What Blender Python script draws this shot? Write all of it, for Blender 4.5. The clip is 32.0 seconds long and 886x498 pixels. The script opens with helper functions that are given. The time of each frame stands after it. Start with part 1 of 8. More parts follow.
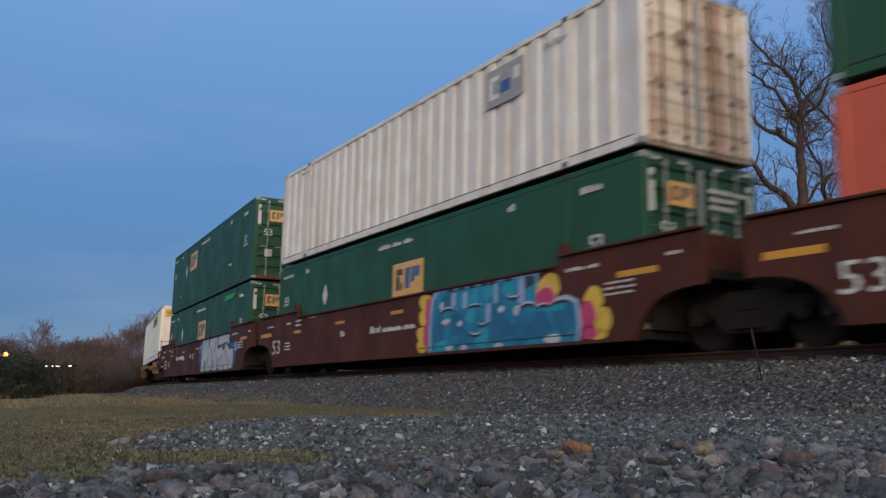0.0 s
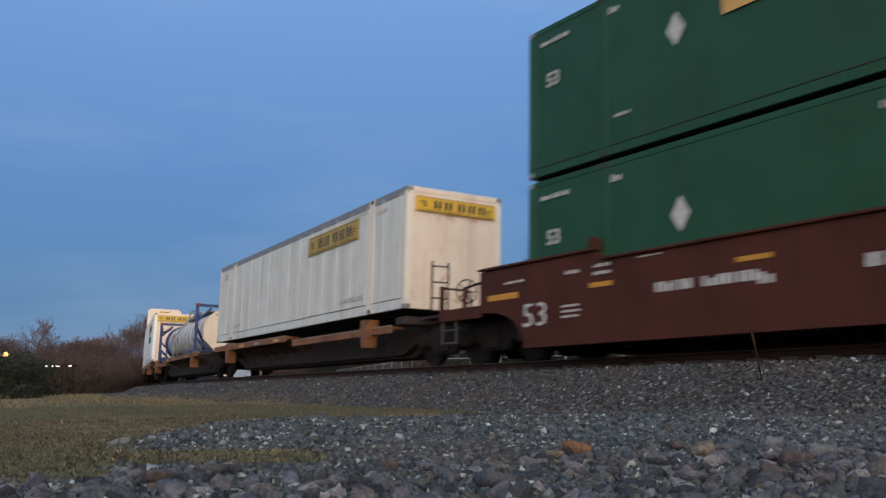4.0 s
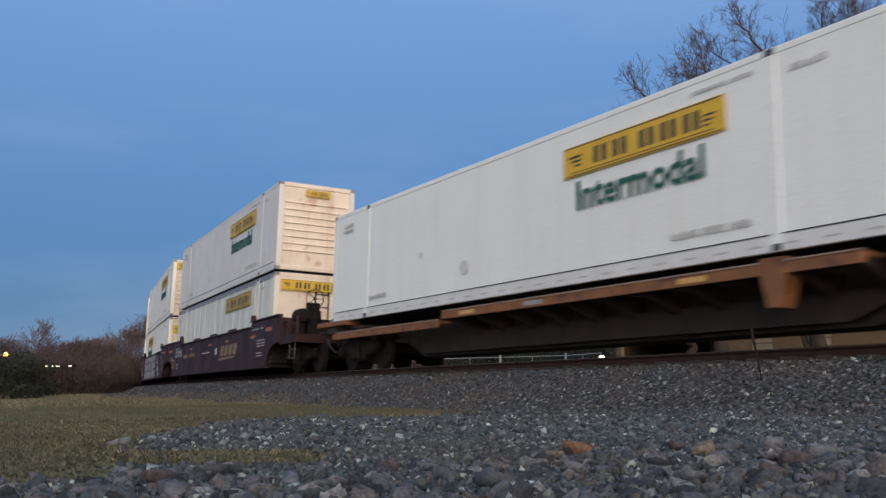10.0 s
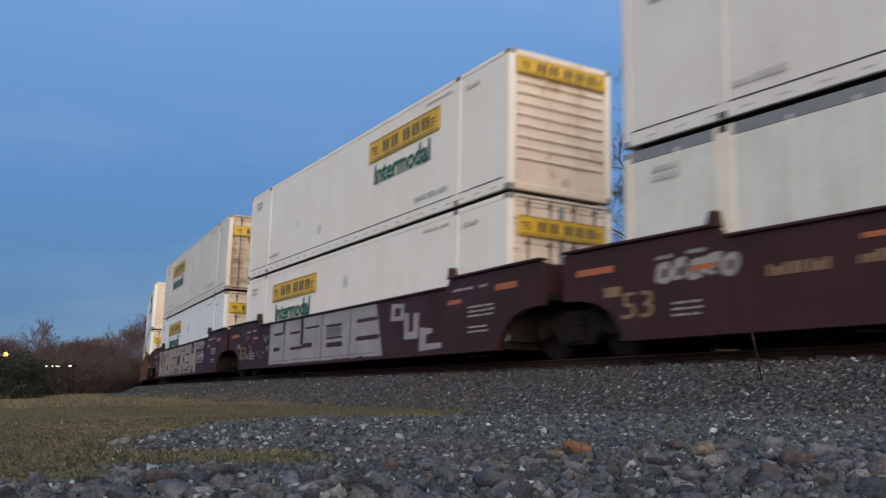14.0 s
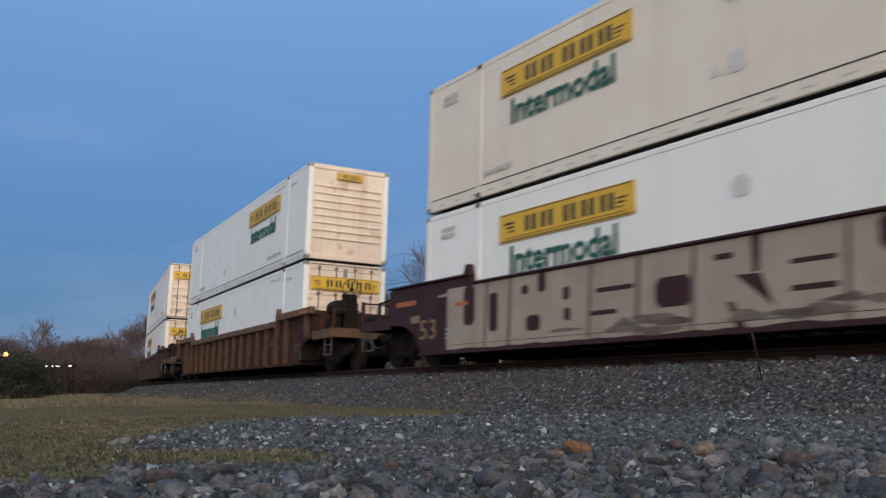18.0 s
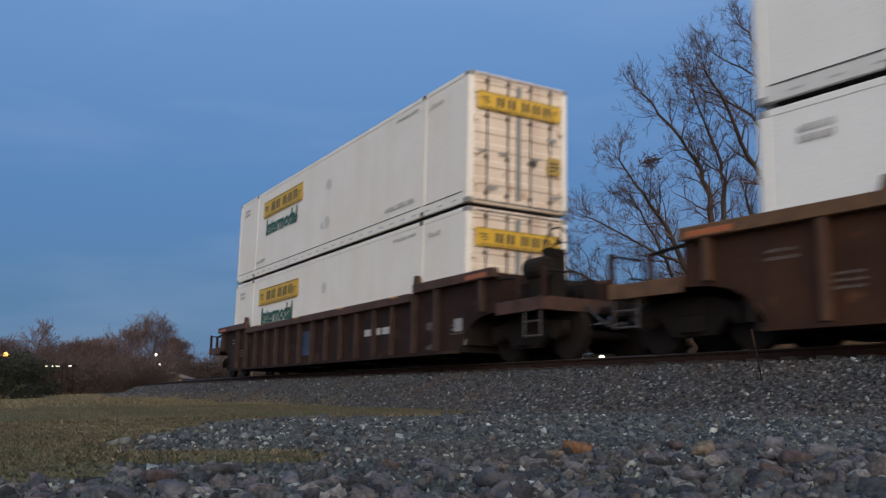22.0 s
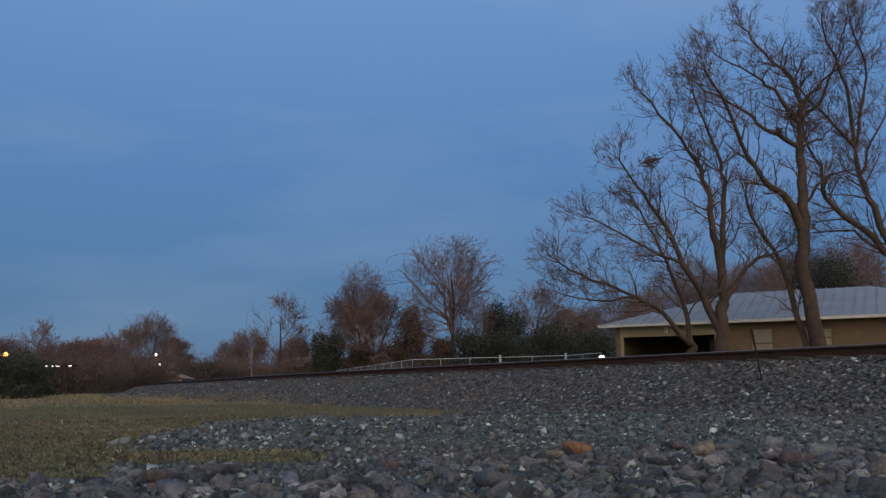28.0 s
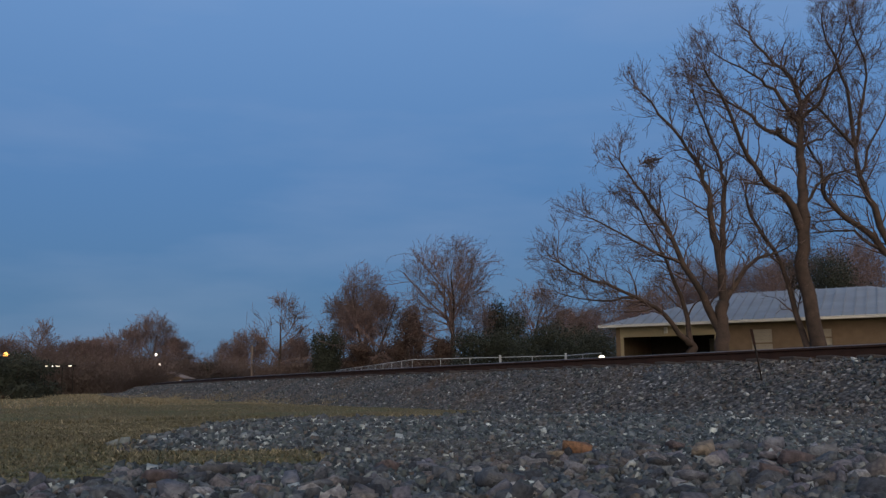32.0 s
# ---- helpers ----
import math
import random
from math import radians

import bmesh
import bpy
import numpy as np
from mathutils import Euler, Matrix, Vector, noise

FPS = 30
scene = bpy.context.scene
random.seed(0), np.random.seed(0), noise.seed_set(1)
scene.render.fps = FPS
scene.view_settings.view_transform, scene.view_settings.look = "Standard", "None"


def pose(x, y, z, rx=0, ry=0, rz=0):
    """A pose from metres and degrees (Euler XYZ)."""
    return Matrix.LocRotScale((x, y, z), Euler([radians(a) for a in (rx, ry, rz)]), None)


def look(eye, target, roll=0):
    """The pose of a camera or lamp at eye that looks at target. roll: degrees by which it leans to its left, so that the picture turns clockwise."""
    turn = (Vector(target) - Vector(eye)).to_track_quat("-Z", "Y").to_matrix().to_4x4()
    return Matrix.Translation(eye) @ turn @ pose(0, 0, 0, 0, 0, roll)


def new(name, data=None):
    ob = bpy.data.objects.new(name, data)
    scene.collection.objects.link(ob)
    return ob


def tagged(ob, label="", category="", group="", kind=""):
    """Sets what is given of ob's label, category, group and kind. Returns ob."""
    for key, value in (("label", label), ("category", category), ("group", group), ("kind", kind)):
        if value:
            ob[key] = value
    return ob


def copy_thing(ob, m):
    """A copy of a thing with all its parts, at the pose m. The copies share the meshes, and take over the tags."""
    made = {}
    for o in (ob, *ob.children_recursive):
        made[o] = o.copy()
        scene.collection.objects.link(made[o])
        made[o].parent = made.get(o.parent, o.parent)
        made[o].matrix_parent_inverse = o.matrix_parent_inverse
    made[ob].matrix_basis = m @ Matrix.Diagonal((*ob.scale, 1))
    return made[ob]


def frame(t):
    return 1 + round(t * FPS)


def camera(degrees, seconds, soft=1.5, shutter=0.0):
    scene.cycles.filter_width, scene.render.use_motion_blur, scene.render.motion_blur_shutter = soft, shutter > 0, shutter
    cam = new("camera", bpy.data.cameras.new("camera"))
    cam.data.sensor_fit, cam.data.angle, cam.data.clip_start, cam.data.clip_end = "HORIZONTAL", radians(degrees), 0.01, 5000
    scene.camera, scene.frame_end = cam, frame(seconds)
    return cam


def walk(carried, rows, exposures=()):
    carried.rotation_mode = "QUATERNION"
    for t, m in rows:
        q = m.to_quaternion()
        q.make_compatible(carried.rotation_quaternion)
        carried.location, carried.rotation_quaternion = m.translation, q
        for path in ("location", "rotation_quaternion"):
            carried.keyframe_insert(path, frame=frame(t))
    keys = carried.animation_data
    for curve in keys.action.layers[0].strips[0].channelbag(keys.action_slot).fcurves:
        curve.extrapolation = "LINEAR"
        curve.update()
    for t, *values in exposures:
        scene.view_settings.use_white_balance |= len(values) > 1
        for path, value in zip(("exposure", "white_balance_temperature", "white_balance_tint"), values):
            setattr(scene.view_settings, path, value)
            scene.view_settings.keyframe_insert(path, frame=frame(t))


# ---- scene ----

# ================= camera =================
EYE = (0.0, 0.0, 0.14)
cam = camera(52.81, 32.0, soft=1.4, shutter=0.6)
VIEW = pose(*EYE, 90 + 8.60, 0, 0) @ pose(0, 0, 0, 0, 0, -0.62)
walk(cam, [(0.0, VIEW), (32.0, VIEW)],
     exposures=[(0.0, 0.0), (20.0, 0.0), (22.0, -0.20), (25.0, -0.25), (26.5, -0.30), (32.0, -0.30)])

# ================= track geometry =================
R = 236.8                       # radius of the curve, its centre beyond the track
X0, Y0, TH0 = 2.043, 18.130, -1.0155
RAIL_Z, GRADE, CANT = 0.5485, 0.0042, 0.0397
CX, CY = X0 - R * math.sin(TH0), Y0 + R * math.cos(TH0)


def track_pose(s):
    """Pose on the rail tops at the distance s along the curve: x forward, y away from the eye."""
    th = TH0 + s / R
    x = CX + R * math.sin(th)
    y = CY - R * math.cos(th)
    return (Matrix.Translation((x, y, RAIL_Z + GRADE * s)) @ Matrix.Rotation(th, 4, "Z")
            @ Matrix.Rotation(-math.atan(GRADE), 4, "Y") @ Matrix.Rotation(-CANT, 4, "X"))


def travelled(t):
    return 8.0632 * t - 0.00115 * (t - 12.0) ** 2


def track_coords(x, y):
    """Distance s along the curve and offset towards the eye, of plan points (arrays)."""
    dx, dy = x - CX, y - CY
    th = np.arctan2(dx, -dy)
    return (th - TH0) * R, np.hypot(dx, dy) - R


def smooth(a, b, v):
    k = np.clip((v - a) / (b - a), 0, 1)
    return k * k * (3 - 2 * k)


def wave(x, y):
    return (np.sin(x * 1.31 + 0.7) * np.cos(y * 1.13 + 0.2) + 0.6 * np.sin(x * 2.9 + y * 1.7)
            + 0.4 * np.cos(x * 5.3 - y * 4.1 + 1.0)) / 2.0


def ground_z(x, y):
    """Height of the ground sheet, ballast bank included (arrays)."""
    x, y = np.asarray(x, float), np.asarray(y, float)
    r = np.hypot(x, y)
    s, off = track_coords(x, y)
    g = -0.30 * smooth(2.2, 14.0, r) + 0.012 * wave(x * 1.5, y * 1.5) * smooth(0.5, 2.0, r)
    g = g + 0.03 * smooth(-0.3, 1.2, x) * smooth(3.0, 1.4, r)
    g = g + 0.40 * smooth(-4.0, -12.0, off) * smooth(8.0, 20.0, r) * (np.hypot(x - CX, y - CY) > 60)
    near = np.where(np.abs(off) < 12, 1.0, 0.0)
    top = RAIL_Z + GRADE * np.clip(s, -230, 300) - 0.22
    bank = top - np.maximum(np.abs(off) - 1.85, 0) / 2.1 + 0.02 * wave(x * 3, y * 3)
    bank = np.minimum(bank, top + 0.01)
    return np.where((near > 0) & (bank > g), bank, g)


def gz(x, y):
    return float(ground_z(np.array([x]), np.array([y]))[0])


# ================= light =================
world = bpy.data.worlds.new("dusk_sky")
scene.world = world
world.use_nodes = True
wn = world.node_tree
wn.nodes.clear()
SUN_DIR = Vector((0.15, -0.95, 0.20)).normalized()
SUN_AZ = math.atan2(SUN_DIR.x, SUN_DIR.y)
sky = wn.nodes.new("ShaderNodeTexSky")
sky.sky_type = "NISHITA"
sky.sun_disc = False
sky.sun_elevation, sky.sun_rotation = radians(10.0), SUN_AZ
sky.air_density, sky.dust_density, sky.ozone_density = 1.0, 0.6, 3.0
# dusk: deep blue near the horizon, paler overhead, with a warm afterglow towards the sunset
wtc = wn.nodes.new("ShaderNodeTexCoord")


def sky_ramp(source, stops):
    r = wn.nodes.new("ShaderNodeValToRGB")
    for k, (p, c) in enumerate(stops):
        e = r.color_ramp.elements[k] if k < 2 else r.color_ramp.elements.new(p)
        e.position, e.color = p, (*c, 1)
    wn.links.new(source, r.inputs[0])
    return r.outputs[0]


wxyz = wn.nodes.new("ShaderNodeSeparateXYZ")
wn.links.new(wtc.outputs["Generated"], wxyz.inputs[0])
wheight = sky_ramp(wxyz.outputs["Z"], ((0.0, (0.056, 0.152, 0.345)), (0.10, (0.056, 0.152, 0.345)), (0.22, (0.086, 0.208, 0.455)), (0.42, (0.160, 0.318, 0.625)), (1.0, (0.27, 0.39, 0.63))))
wdot = wn.nodes.new("ShaderNodeVectorMath")
wdot.operation = "DOT_PRODUCT"
wdot.inputs[1].default_value = SUN_DIR
wn.links.new(wtc.outputs["Generated"], wdot.inputs[0])
wglow = sky_ramp(wdot.outputs["Value"], ((0.0, (0.0, 0.0, 0.0)), (0.25, (0.10, 0.085, 0.06)), (0.60, (0.80, 0.70, 0.56)), (1.0, (3.0, 2.42, 1.85))))
wsum = wn.nodes.new("ShaderNodeMix")
wsum.data_type, wsum.blend_type = "RGBA", "ADD"
wsum.inputs[0].default_value = 1.0
wn.links.new(wheight, wsum.inputs[6])
wn.links.new(wglow, wsum.inputs[7])
wcl = wn.nodes.new("ShaderNodeTexNoise")
wcl.inputs["Scale"].default_value, wcl.inputs["Detail"].default_value = 2.2, 5.0
wmp = wn.nodes.new("ShaderNodeMapping")
wmp.inputs["Scale"].default_value = (1.0, 1.0, 4.5)
wn.links.new(wtc.outputs["Generated"], wmp.inputs[0])
wn.links.new(wmp.outputs[0], wcl.inputs["Vector"])
wcm = wn.nodes.new("ShaderNodeMapRange")
wcm.inputs["From Min"].default_value, wcm.inputs["From Max"].default_value = 0.48, 0.80
wcm.inputs["To Min"].default_value, wcm.inputs["To Max"].default_value = 0.0, 0.24
wn.links.new(wcl.outputs[0], wcm.inputs["Value"])
wcx = wn.nodes.new("ShaderNodeMix")
wcx.data_type = "RGBA"
wcx.inputs[7].default_value = (0.42, 0.48, 0.66, 1)
wn.links.new(wcm.outputs[0], wcx.inputs[0])
wn.links.new(wsum.outputs[2], wcx.inputs[6])
wsky = wn.nodes.new("ShaderNodeMix")
wsky.data_type, wsky.blend_type = "RGBA", "ADD"
wsky.inputs[0].default_value = 0.02
wn.links.new(wcx.outputs[2], wsky.inputs[6])
wn.links.new(sky.outputs[0], wsky.inputs[7])
bg = wn.nodes.new("ShaderNodeBackground")
bg.inputs["Strength"].default_value = 1.0
wout = wn.nodes.new("ShaderNodeOutputWorld")
wn.links.new(wsky.outputs[2], bg.inputs[0])
wn.links.new(bg.outputs[0], wout.inputs[0])

sun = new("sun", bpy.data.lights.new("sun", "SUN"))
sun.data.energy, sun.data.angle, sun.data.color = 0.30, radians(40), (1.0, 0.78, 0.55)
sun.matrix_world = look(SUN_DIR * 30, (0, 0, 0))

# ================= materials =================
def material(name, base, rough=0.6, metal=0.0, second=None, scale=8.0, amount=0.5, streak=None, bump=0.15,
             fine=60.0, spots=None, emit=None, spec=0.5, jitter=0.0, streak_at=(0.52, 0.75)):
    """A worn surface: two noises blend base and second; streak runs stains down it; spots are patches of another colour."""
    m = bpy.data.materials.new(name)
    m.use_nodes = True
    nt = m.node_tree
    b = nt.nodes["Principled BSDF"]
    b.inputs["Roughness"].default_value, b.inputs["Metallic"].default_value = rough, metal
    b.inputs["Specular IOR Level"].default_value = spec
    tc = nt.nodes.new("ShaderNodeTexCoord")

    def noise_of(sc, detail=5.0, stretch=None):
        n = nt.nodes.new("ShaderNodeTexNoise")
        n.inputs["Scale"].default_value, n.inputs["Detail"].default_value = sc, detail
        if stretch:
            mp = nt.nodes.new("ShaderNodeMapping")
            mp.inputs["Scale"].default_value = stretch
            nt.links.new(tc.outputs["Object"], mp.inputs[0])
            nt.links.new(mp.outputs[0], n.inputs["Vector"])
        else:
            nt.links.new(tc.outputs["Object"], n.inputs["Vector"])
        return n

    def ramp_of(src, lo, hi):
        r = nt.nodes.new("ShaderNodeMapRange")
        r.inputs["From Min"].default_value, r.inputs["From Max"].default_value = lo, hi
        nt.links.new(src, r.inputs["Value"])
        return r.outputs[0]

    def mixed(fac, a, c, scale_by=1.0):
        x = nt.nodes.new("ShaderNodeMix")
        x.data_type = "RGBA"
        if scale_by != 1.0:
            mm = nt.nodes.new("ShaderNodeMath")
            mm.operation = "MULTIPLY"
            mm.inputs[1].default_value = scale_by
            nt.links.new(fac, mm.inputs[0])
            fac = mm.outputs[0]
        nt.links.new(fac, x.inputs[0])
        for sock, v in ((x.inputs[6], a), (x.inputs[7], c)):
            if isinstance(v, tuple):
                sock.default_value = (*v, 1)
            else:
                nt.links.new(v, sock)
        return x.outputs[2]

    second = second or tuple(c * 0.75 for c in base)
    n1, n2 = noise_of(scale), noise_of(fine, 3.0)
    col = mixed(ramp_of(n1.outputs[0], 0.35, 0.68), base, second, amount)
    col = mixed(ramp_of(n2.outputs[0], 0.40, 0.75), col, tuple(c * 0.7 for c in second), amount * 0.5)
    if streak:
        n3 = noise_of(1.0, 4.0, (2.2, 2.2, 0.16))
        col = mixed(ramp_of(n3.outputs[0], *streak_at), col, streak[0], streak[1])
    if spots:
        n4 = noise_of(spots[2], 6.0)
        col = mixed(ramp_of(n4.outputs[0], spots[3], spots[3] + 0.06), col, spots[0], spots[1])
    if jitter:
        oi = nt.nodes.new("ShaderNodeObjectInfo")
        hs = nt.nodes.new("ShaderNodeHueSaturation")
        nt.links.new(ramp_of(oi.outputs["Random"], 0, 1), hs.inputs["Value"])
        rr = hs.inputs["Value"].links[0].from_node
        rr.inputs["To Min"].default_value, rr.inputs["To Max"].default_value = 1 - jitter, 1 + jitter
        nt.links.new(col, hs.inputs["Color"])
        col = hs.outputs[0]
    nt.links.new(col, b.inputs["Base Color"])
    rg = ramp_of(n1.outputs[0], 0.2, 0.8)
    rn = rg.node
    rn.inputs["To Min"].default_value, rn.inputs["To Max"].default_value = max(rough - 0.12, 0.03), min(rough + 0.12, 1)
    nt.links.new(rg, b.inputs["Roughness"])
    if bump:
        bp = nt.nodes.new("ShaderNodeBump")
        bp.inputs["Strength"].default_value, bp.inputs["Distance"].default_value = bump, 0.01
        nt.links.new(n2.outputs[0], bp.inputs["Height"])
        nt.links.new(bp.outputs[0], b.inputs["Normal"])
    if emit:
        b.inputs["Emission Color"].default_value, b.inputs["Emission Strength"].default_value = (*emit[0], 1), emit[1]
    return m


M = {}
M["white"] = material("white_container_paint", (0.84, 0.85, 0.80), 0.5, second=(0.76, 0.77, 0.71), scale=0.6, amount=0.6,
                      streak=((0.66, 0.63, 0.55), 0.22), bump=0.03, fine=25)
M["white_old"] = material("weathered_white_panels", (0.67, 0.68, 0.62), 0.55, second=(0.57, 0.57, 0.51), scale=1.5, amount=0.7,
                          streak=((0.40, 0.34, 0.25), 0.45), bump=0.06, fine=25)
M["cream"] = material("yellowed_white_panels", (0.78, 0.72, 0.60), 0.5, second=(0.70, 0.63, 0.51), scale=0.7, amount=0.7,
                      streak=((0.52, 0.44, 0.33), 0.25), bump=0.05, fine=25)
# rust-stained white, tinted warm for the sunset glow on the ends
M["white_end"] = material("warm_lit_white_end_paint", (0.80, 0.69, 0.56), 0.5, second=(0.70, 0.55, 0.40), scale=1.6, amount=0.6,
                          spots=((0.46, 0.25, 0.13), 0.55, 1.5, 0.60), streak=((0.48, 0.31, 0.20), 0.45), bump=0.08, fine=30)
M["rusty_white"] = material("rust_streaked_white_paint", (0.64, 0.56, 0.45), 0.55, second=(0.50, 0.36, 0.22), scale=2.2, amount=0.7,
                            streak=((0.26, 0.11, 0.045), 0.8), bump=0.12, fine=30, spots=((0.16, 0.075, 0.035), 0.8, 1.7, 0.60), streak_at=(0.48, 0.66))
M["ribbed_white"] = material("chalky_ribbed_white_paint", (0.68, 0.65, 0.59), 0.55, second=(0.56, 0.50, 0.42), scale=1.6, amount=0.7,
                             streak=((0.40, 0.31, 0.22), 0.55), bump=0.1, fine=30)
M["green"] = material("dark_green_container_paint", (0.017, 0.072, 0.033), 0.55, second=(0.012, 0.054, 0.027), scale=1.0, amount=0.7,
                      streak=((0.026, 0.070, 0.036), 0.35), bump=0.06, fine=25, spec=0.3)
M["orange"] = material("orange_red_container_paint", (0.50, 0.085, 0.035), 0.5, second=(0.36, 0.06, 0.03), scale=1.3, amount=0.6, bump=0.06)
M["yellow"] = material("yellow_decal", (0.72, 0.45, 0.025), 0.5, second=(0.58, 0.34, 0.03), scale=5, amount=0.6, bump=0.02)
M["peach"] = material("faded_orange_decal", (0.62, 0.36, 0.10), 0.5, second=(0.50, 0.28, 0.08), scale=5, amount=0.5, bump=0.02)
M["ink"] = material("dark_lettering", (0.045, 0.042, 0.030), 0.6, bump=0.02)
M["greenink"] = material("green_lettering", (0.012, 0.10, 0.065), 0.55, bump=0.02)
M["blueink"] = material("blue_decal", (0.035, 0.10, 0.24), 0.55, bump=0.02)
M["lime"] = material("bright_green_spray", (0.025, 0.29, 0.06), 0.6, bump=0.02)
M["whiteink"] = material("white_stencil", (0.55, 0.55, 0.52), 0.6, second=(0.35, 0.33, 0.30), scale=14, amount=0.7, bump=0.02)
M["greyink"] = material("grey_stencil", (0.24, 0.24, 0.23), 0.6, second=(0.38, 0.38, 0.36), scale=14, amount=0.7, bump=0.02)
M["paleink"] = material("worn_grey_stencil", (0.40, 0.40, 0.38), 0.6, second=(0.52, 0.51, 0.48), scale=14, amount=0.7, bump=0.02)
M["bar"] = material("dull_steel_trim", (0.26, 0.26, 0.25), 0.5, 0.3, bump=0.06)
M["gap"] = material("black_rubber_seal", (0.03, 0.03, 0.03), 0.7, bump=0.05)
M["maroon"] = material("maroon_car_paint", (0.078, 0.022, 0.011), 0.65, second=(0.050, 0.016, 0.010), scale=1.2, amount=0.8,
                       streak=((0.036, 0.018, 0.013), 0.6), bump=0.1, fine=35, spec=0.2)
M["plum"] = material("plum_brown_car_paint", (0.048, 0.016, 0.014), 0.6, second=(0.032, 0.012, 0.011), scale=1.2, amount=0.8,
                     streak=((0.028, 0.016, 0.014), 0.6), bump=0.1, fine=35, spec=0.3)
# ribbed cars' rusty paints, darkened for the shade on their recessed plates
M["rust"] = material("shade_darkened_rusty_paint", (0.060, 0.026, 0.013), 0.8, second=(0.034, 0.017, 0.011), scale=1.6, amount=0.8,
                     streak=((0.028, 0.017, 0.013), 0.7), bump=0.2, fine=35, spots=((0.15, 0.068, 0.026), 0.5, 2.5, 0.62), spec=0.2)
M["darkrust"] = material("shade_darkened_weathered_paint", (0.036, 0.017, 0.011), 0.8, second=(0.021, 0.012, 0.010), scale=1.6, amount=0.8,
                         streak=((0.016, 0.013, 0.013), 0.7), bump=0.2, fine=35, spec=0.2, spots=((0.075, 0.050, 0.034), 0.5, 2.2, 0.60))
M["ochre"] = material("ochre_edge_paint", (0.15, 0.078, 0.028), 0.7, second=(0.075, 0.040, 0.020), scale=4, amount=0.8, bump=0.15)
M["spine"] = material("orange_brown_deck_paint", (0.26, 0.105, 0.034), 0.7, second=(0.14, 0.060, 0.025), scale=2.0, amount=0.8,
                      bump=0.2, spots=((0.07, 0.035, 0.02), 0.7, 2.2, 0.56))
M["striptop"] = material("worn_bare_ledge_edge", (0.30, 0.23, 0.17), 0.6, second=(0.20, 0.14, 0.10), scale=5, amount=0.8, bump=0.1)
# underframe in a much darker brown than the ledges
M["spine_dark"] = material("dark_brown_underframe", (0.038, 0.022, 0.015), 0.8, second=(0.024, 0.016, 0.012), scale=2.5, amount=0.8, bump=0.2)
# near-black: grime, plus the deep shadow round the bogies put into the colour
M["iron"] = material("grimy_shaded_cast_iron", (0.011, 0.0095, 0.009), 0.9, 0.0, second=(0.022, 0.015, 0.011), scale=4, amount=0.9, bump=0.3, spec=0.2)
M["tank"] = material("white_tank_cladding", (0.66, 0.68, 0.62), 0.4, second=(0.55, 0.55, 0.49), scale=1.8, amount=0.7,
                     streak=((0.34, 0.31, 0.26), 0.5), bump=0.05)
M["navy"] = material("navy_blue_frame_paint", (0.020, 0.045, 0.16), 0.45, second=(0.016, 0.032, 0.10), scale=4, amount=0.6, bump=0.06)
M["red"] = material("red_paint", (0.36, 0.03, 0.03), 0.5, bump=0.05)
M["rail"] = material("rusty_rail_steel", (0.036, 0.019, 0.014), 0.9, 0.0, second=(0.022, 0.014, 0.012), scale=6, amount=0.6, bump=0.1, spec=0.15)
M["railtop"] = material("worn_rail_head", (0.20, 0.18, 0.165), 0.5, 0.9, second=(0.12, 0.095, 0.08), scale=3, bump=0.02)
M["tie"] = material("creosoted_tie_wood", (0.024, 0.019, 0.016), 0.95, second=(0.036, 0.029, 0.025), scale=6, amount=0.8, bump=0.3)
M["bark"] = material("grey_brown_bark", (0.072, 0.048, 0.036), 0.95, second=(0.034, 0.026, 0.021), scale=3, amount=0.9, bump=0.7, fine=18, spec=0.2)
M["twig"] = material("reddish_brown_twigs", (0.095, 0.058, 0.044), 0.95, second=(0.055, 0.038, 0.031), scale=1.0, amount=0.6, bump=0)
M["farwood"] = material("russet_winter_twigs", (0.165, 0.105, 0.090), 0.95, second=(0.095, 0.068, 0.062), scale=0.25, amount=0.9, bump=0, fine=3)
M["evergreen"] = material("dark_evergreen_leaves", (0.020, 0.025, 0.012), 0.85, second=(0.013, 0.016, 0.009), scale=0.7, amount=0.8, bump=0, fine=4)
M["railgrey"] = material("pale_grey_side_rail", (0.70, 0.70, 0.66), 0.5, 0.0, second=(0.58, 0.58, 0.54), scale=2, amount=0.6, bump=0.04)
# ribs: brighter copies of those paints, for the light they catch
M["rib_k"] = material("lit_rusty_orange_brown_ribs", (0.088, 0.040, 0.020), 0.75, second=(0.065, 0.032, 0.017), scale=3, amount=0.8, bump=0.2)
M["rib_l"] = material("lit_rusty_brown_ribs", (0.046, 0.022, 0.015), 0.75, second=(0.028, 0.016, 0.012), scale=3, amount=0.8, bump=0.2)
M["rod"] = material("grimy_lock_rods", (0.13, 0.10, 0.08), 0.6, 0.1, second=(0.20, 0.17, 0.14), scale=6, amount=0.7, bump=0.1)
M["white_rose"] = material("dusty_rose_white_panels", (0.74, 0.72, 0.67), 0.5, second=(0.66, 0.63, 0.57), scale=0.8, amount=0.7, streak=((0.52, 0.47, 0.41), 0.25), bump=0.05, fine=25)
M["white_warm"] = material("warm_white_panels", (0.87, 0.83, 0.73), 0.5, second=(0.80, 0.75, 0.64), scale=0.7, amount=0.7, streak=((0.70, 0.63, 0.51), 0.22), bump=0.05, fine=25)
M["tankband"] = material("weathered_tank_bands", (0.33, 0.30, 0.25), 0.5, second=(0.24, 0.21, 0.17), scale=3, amount=0.7, bump=0.05)
M["faintink"] = material("faint_grey_mark", (0.56, 0.55, 0.52), 0.6, second=(0.66, 0.65, 0.61), scale=9, amount=0.7, bump=0.02)
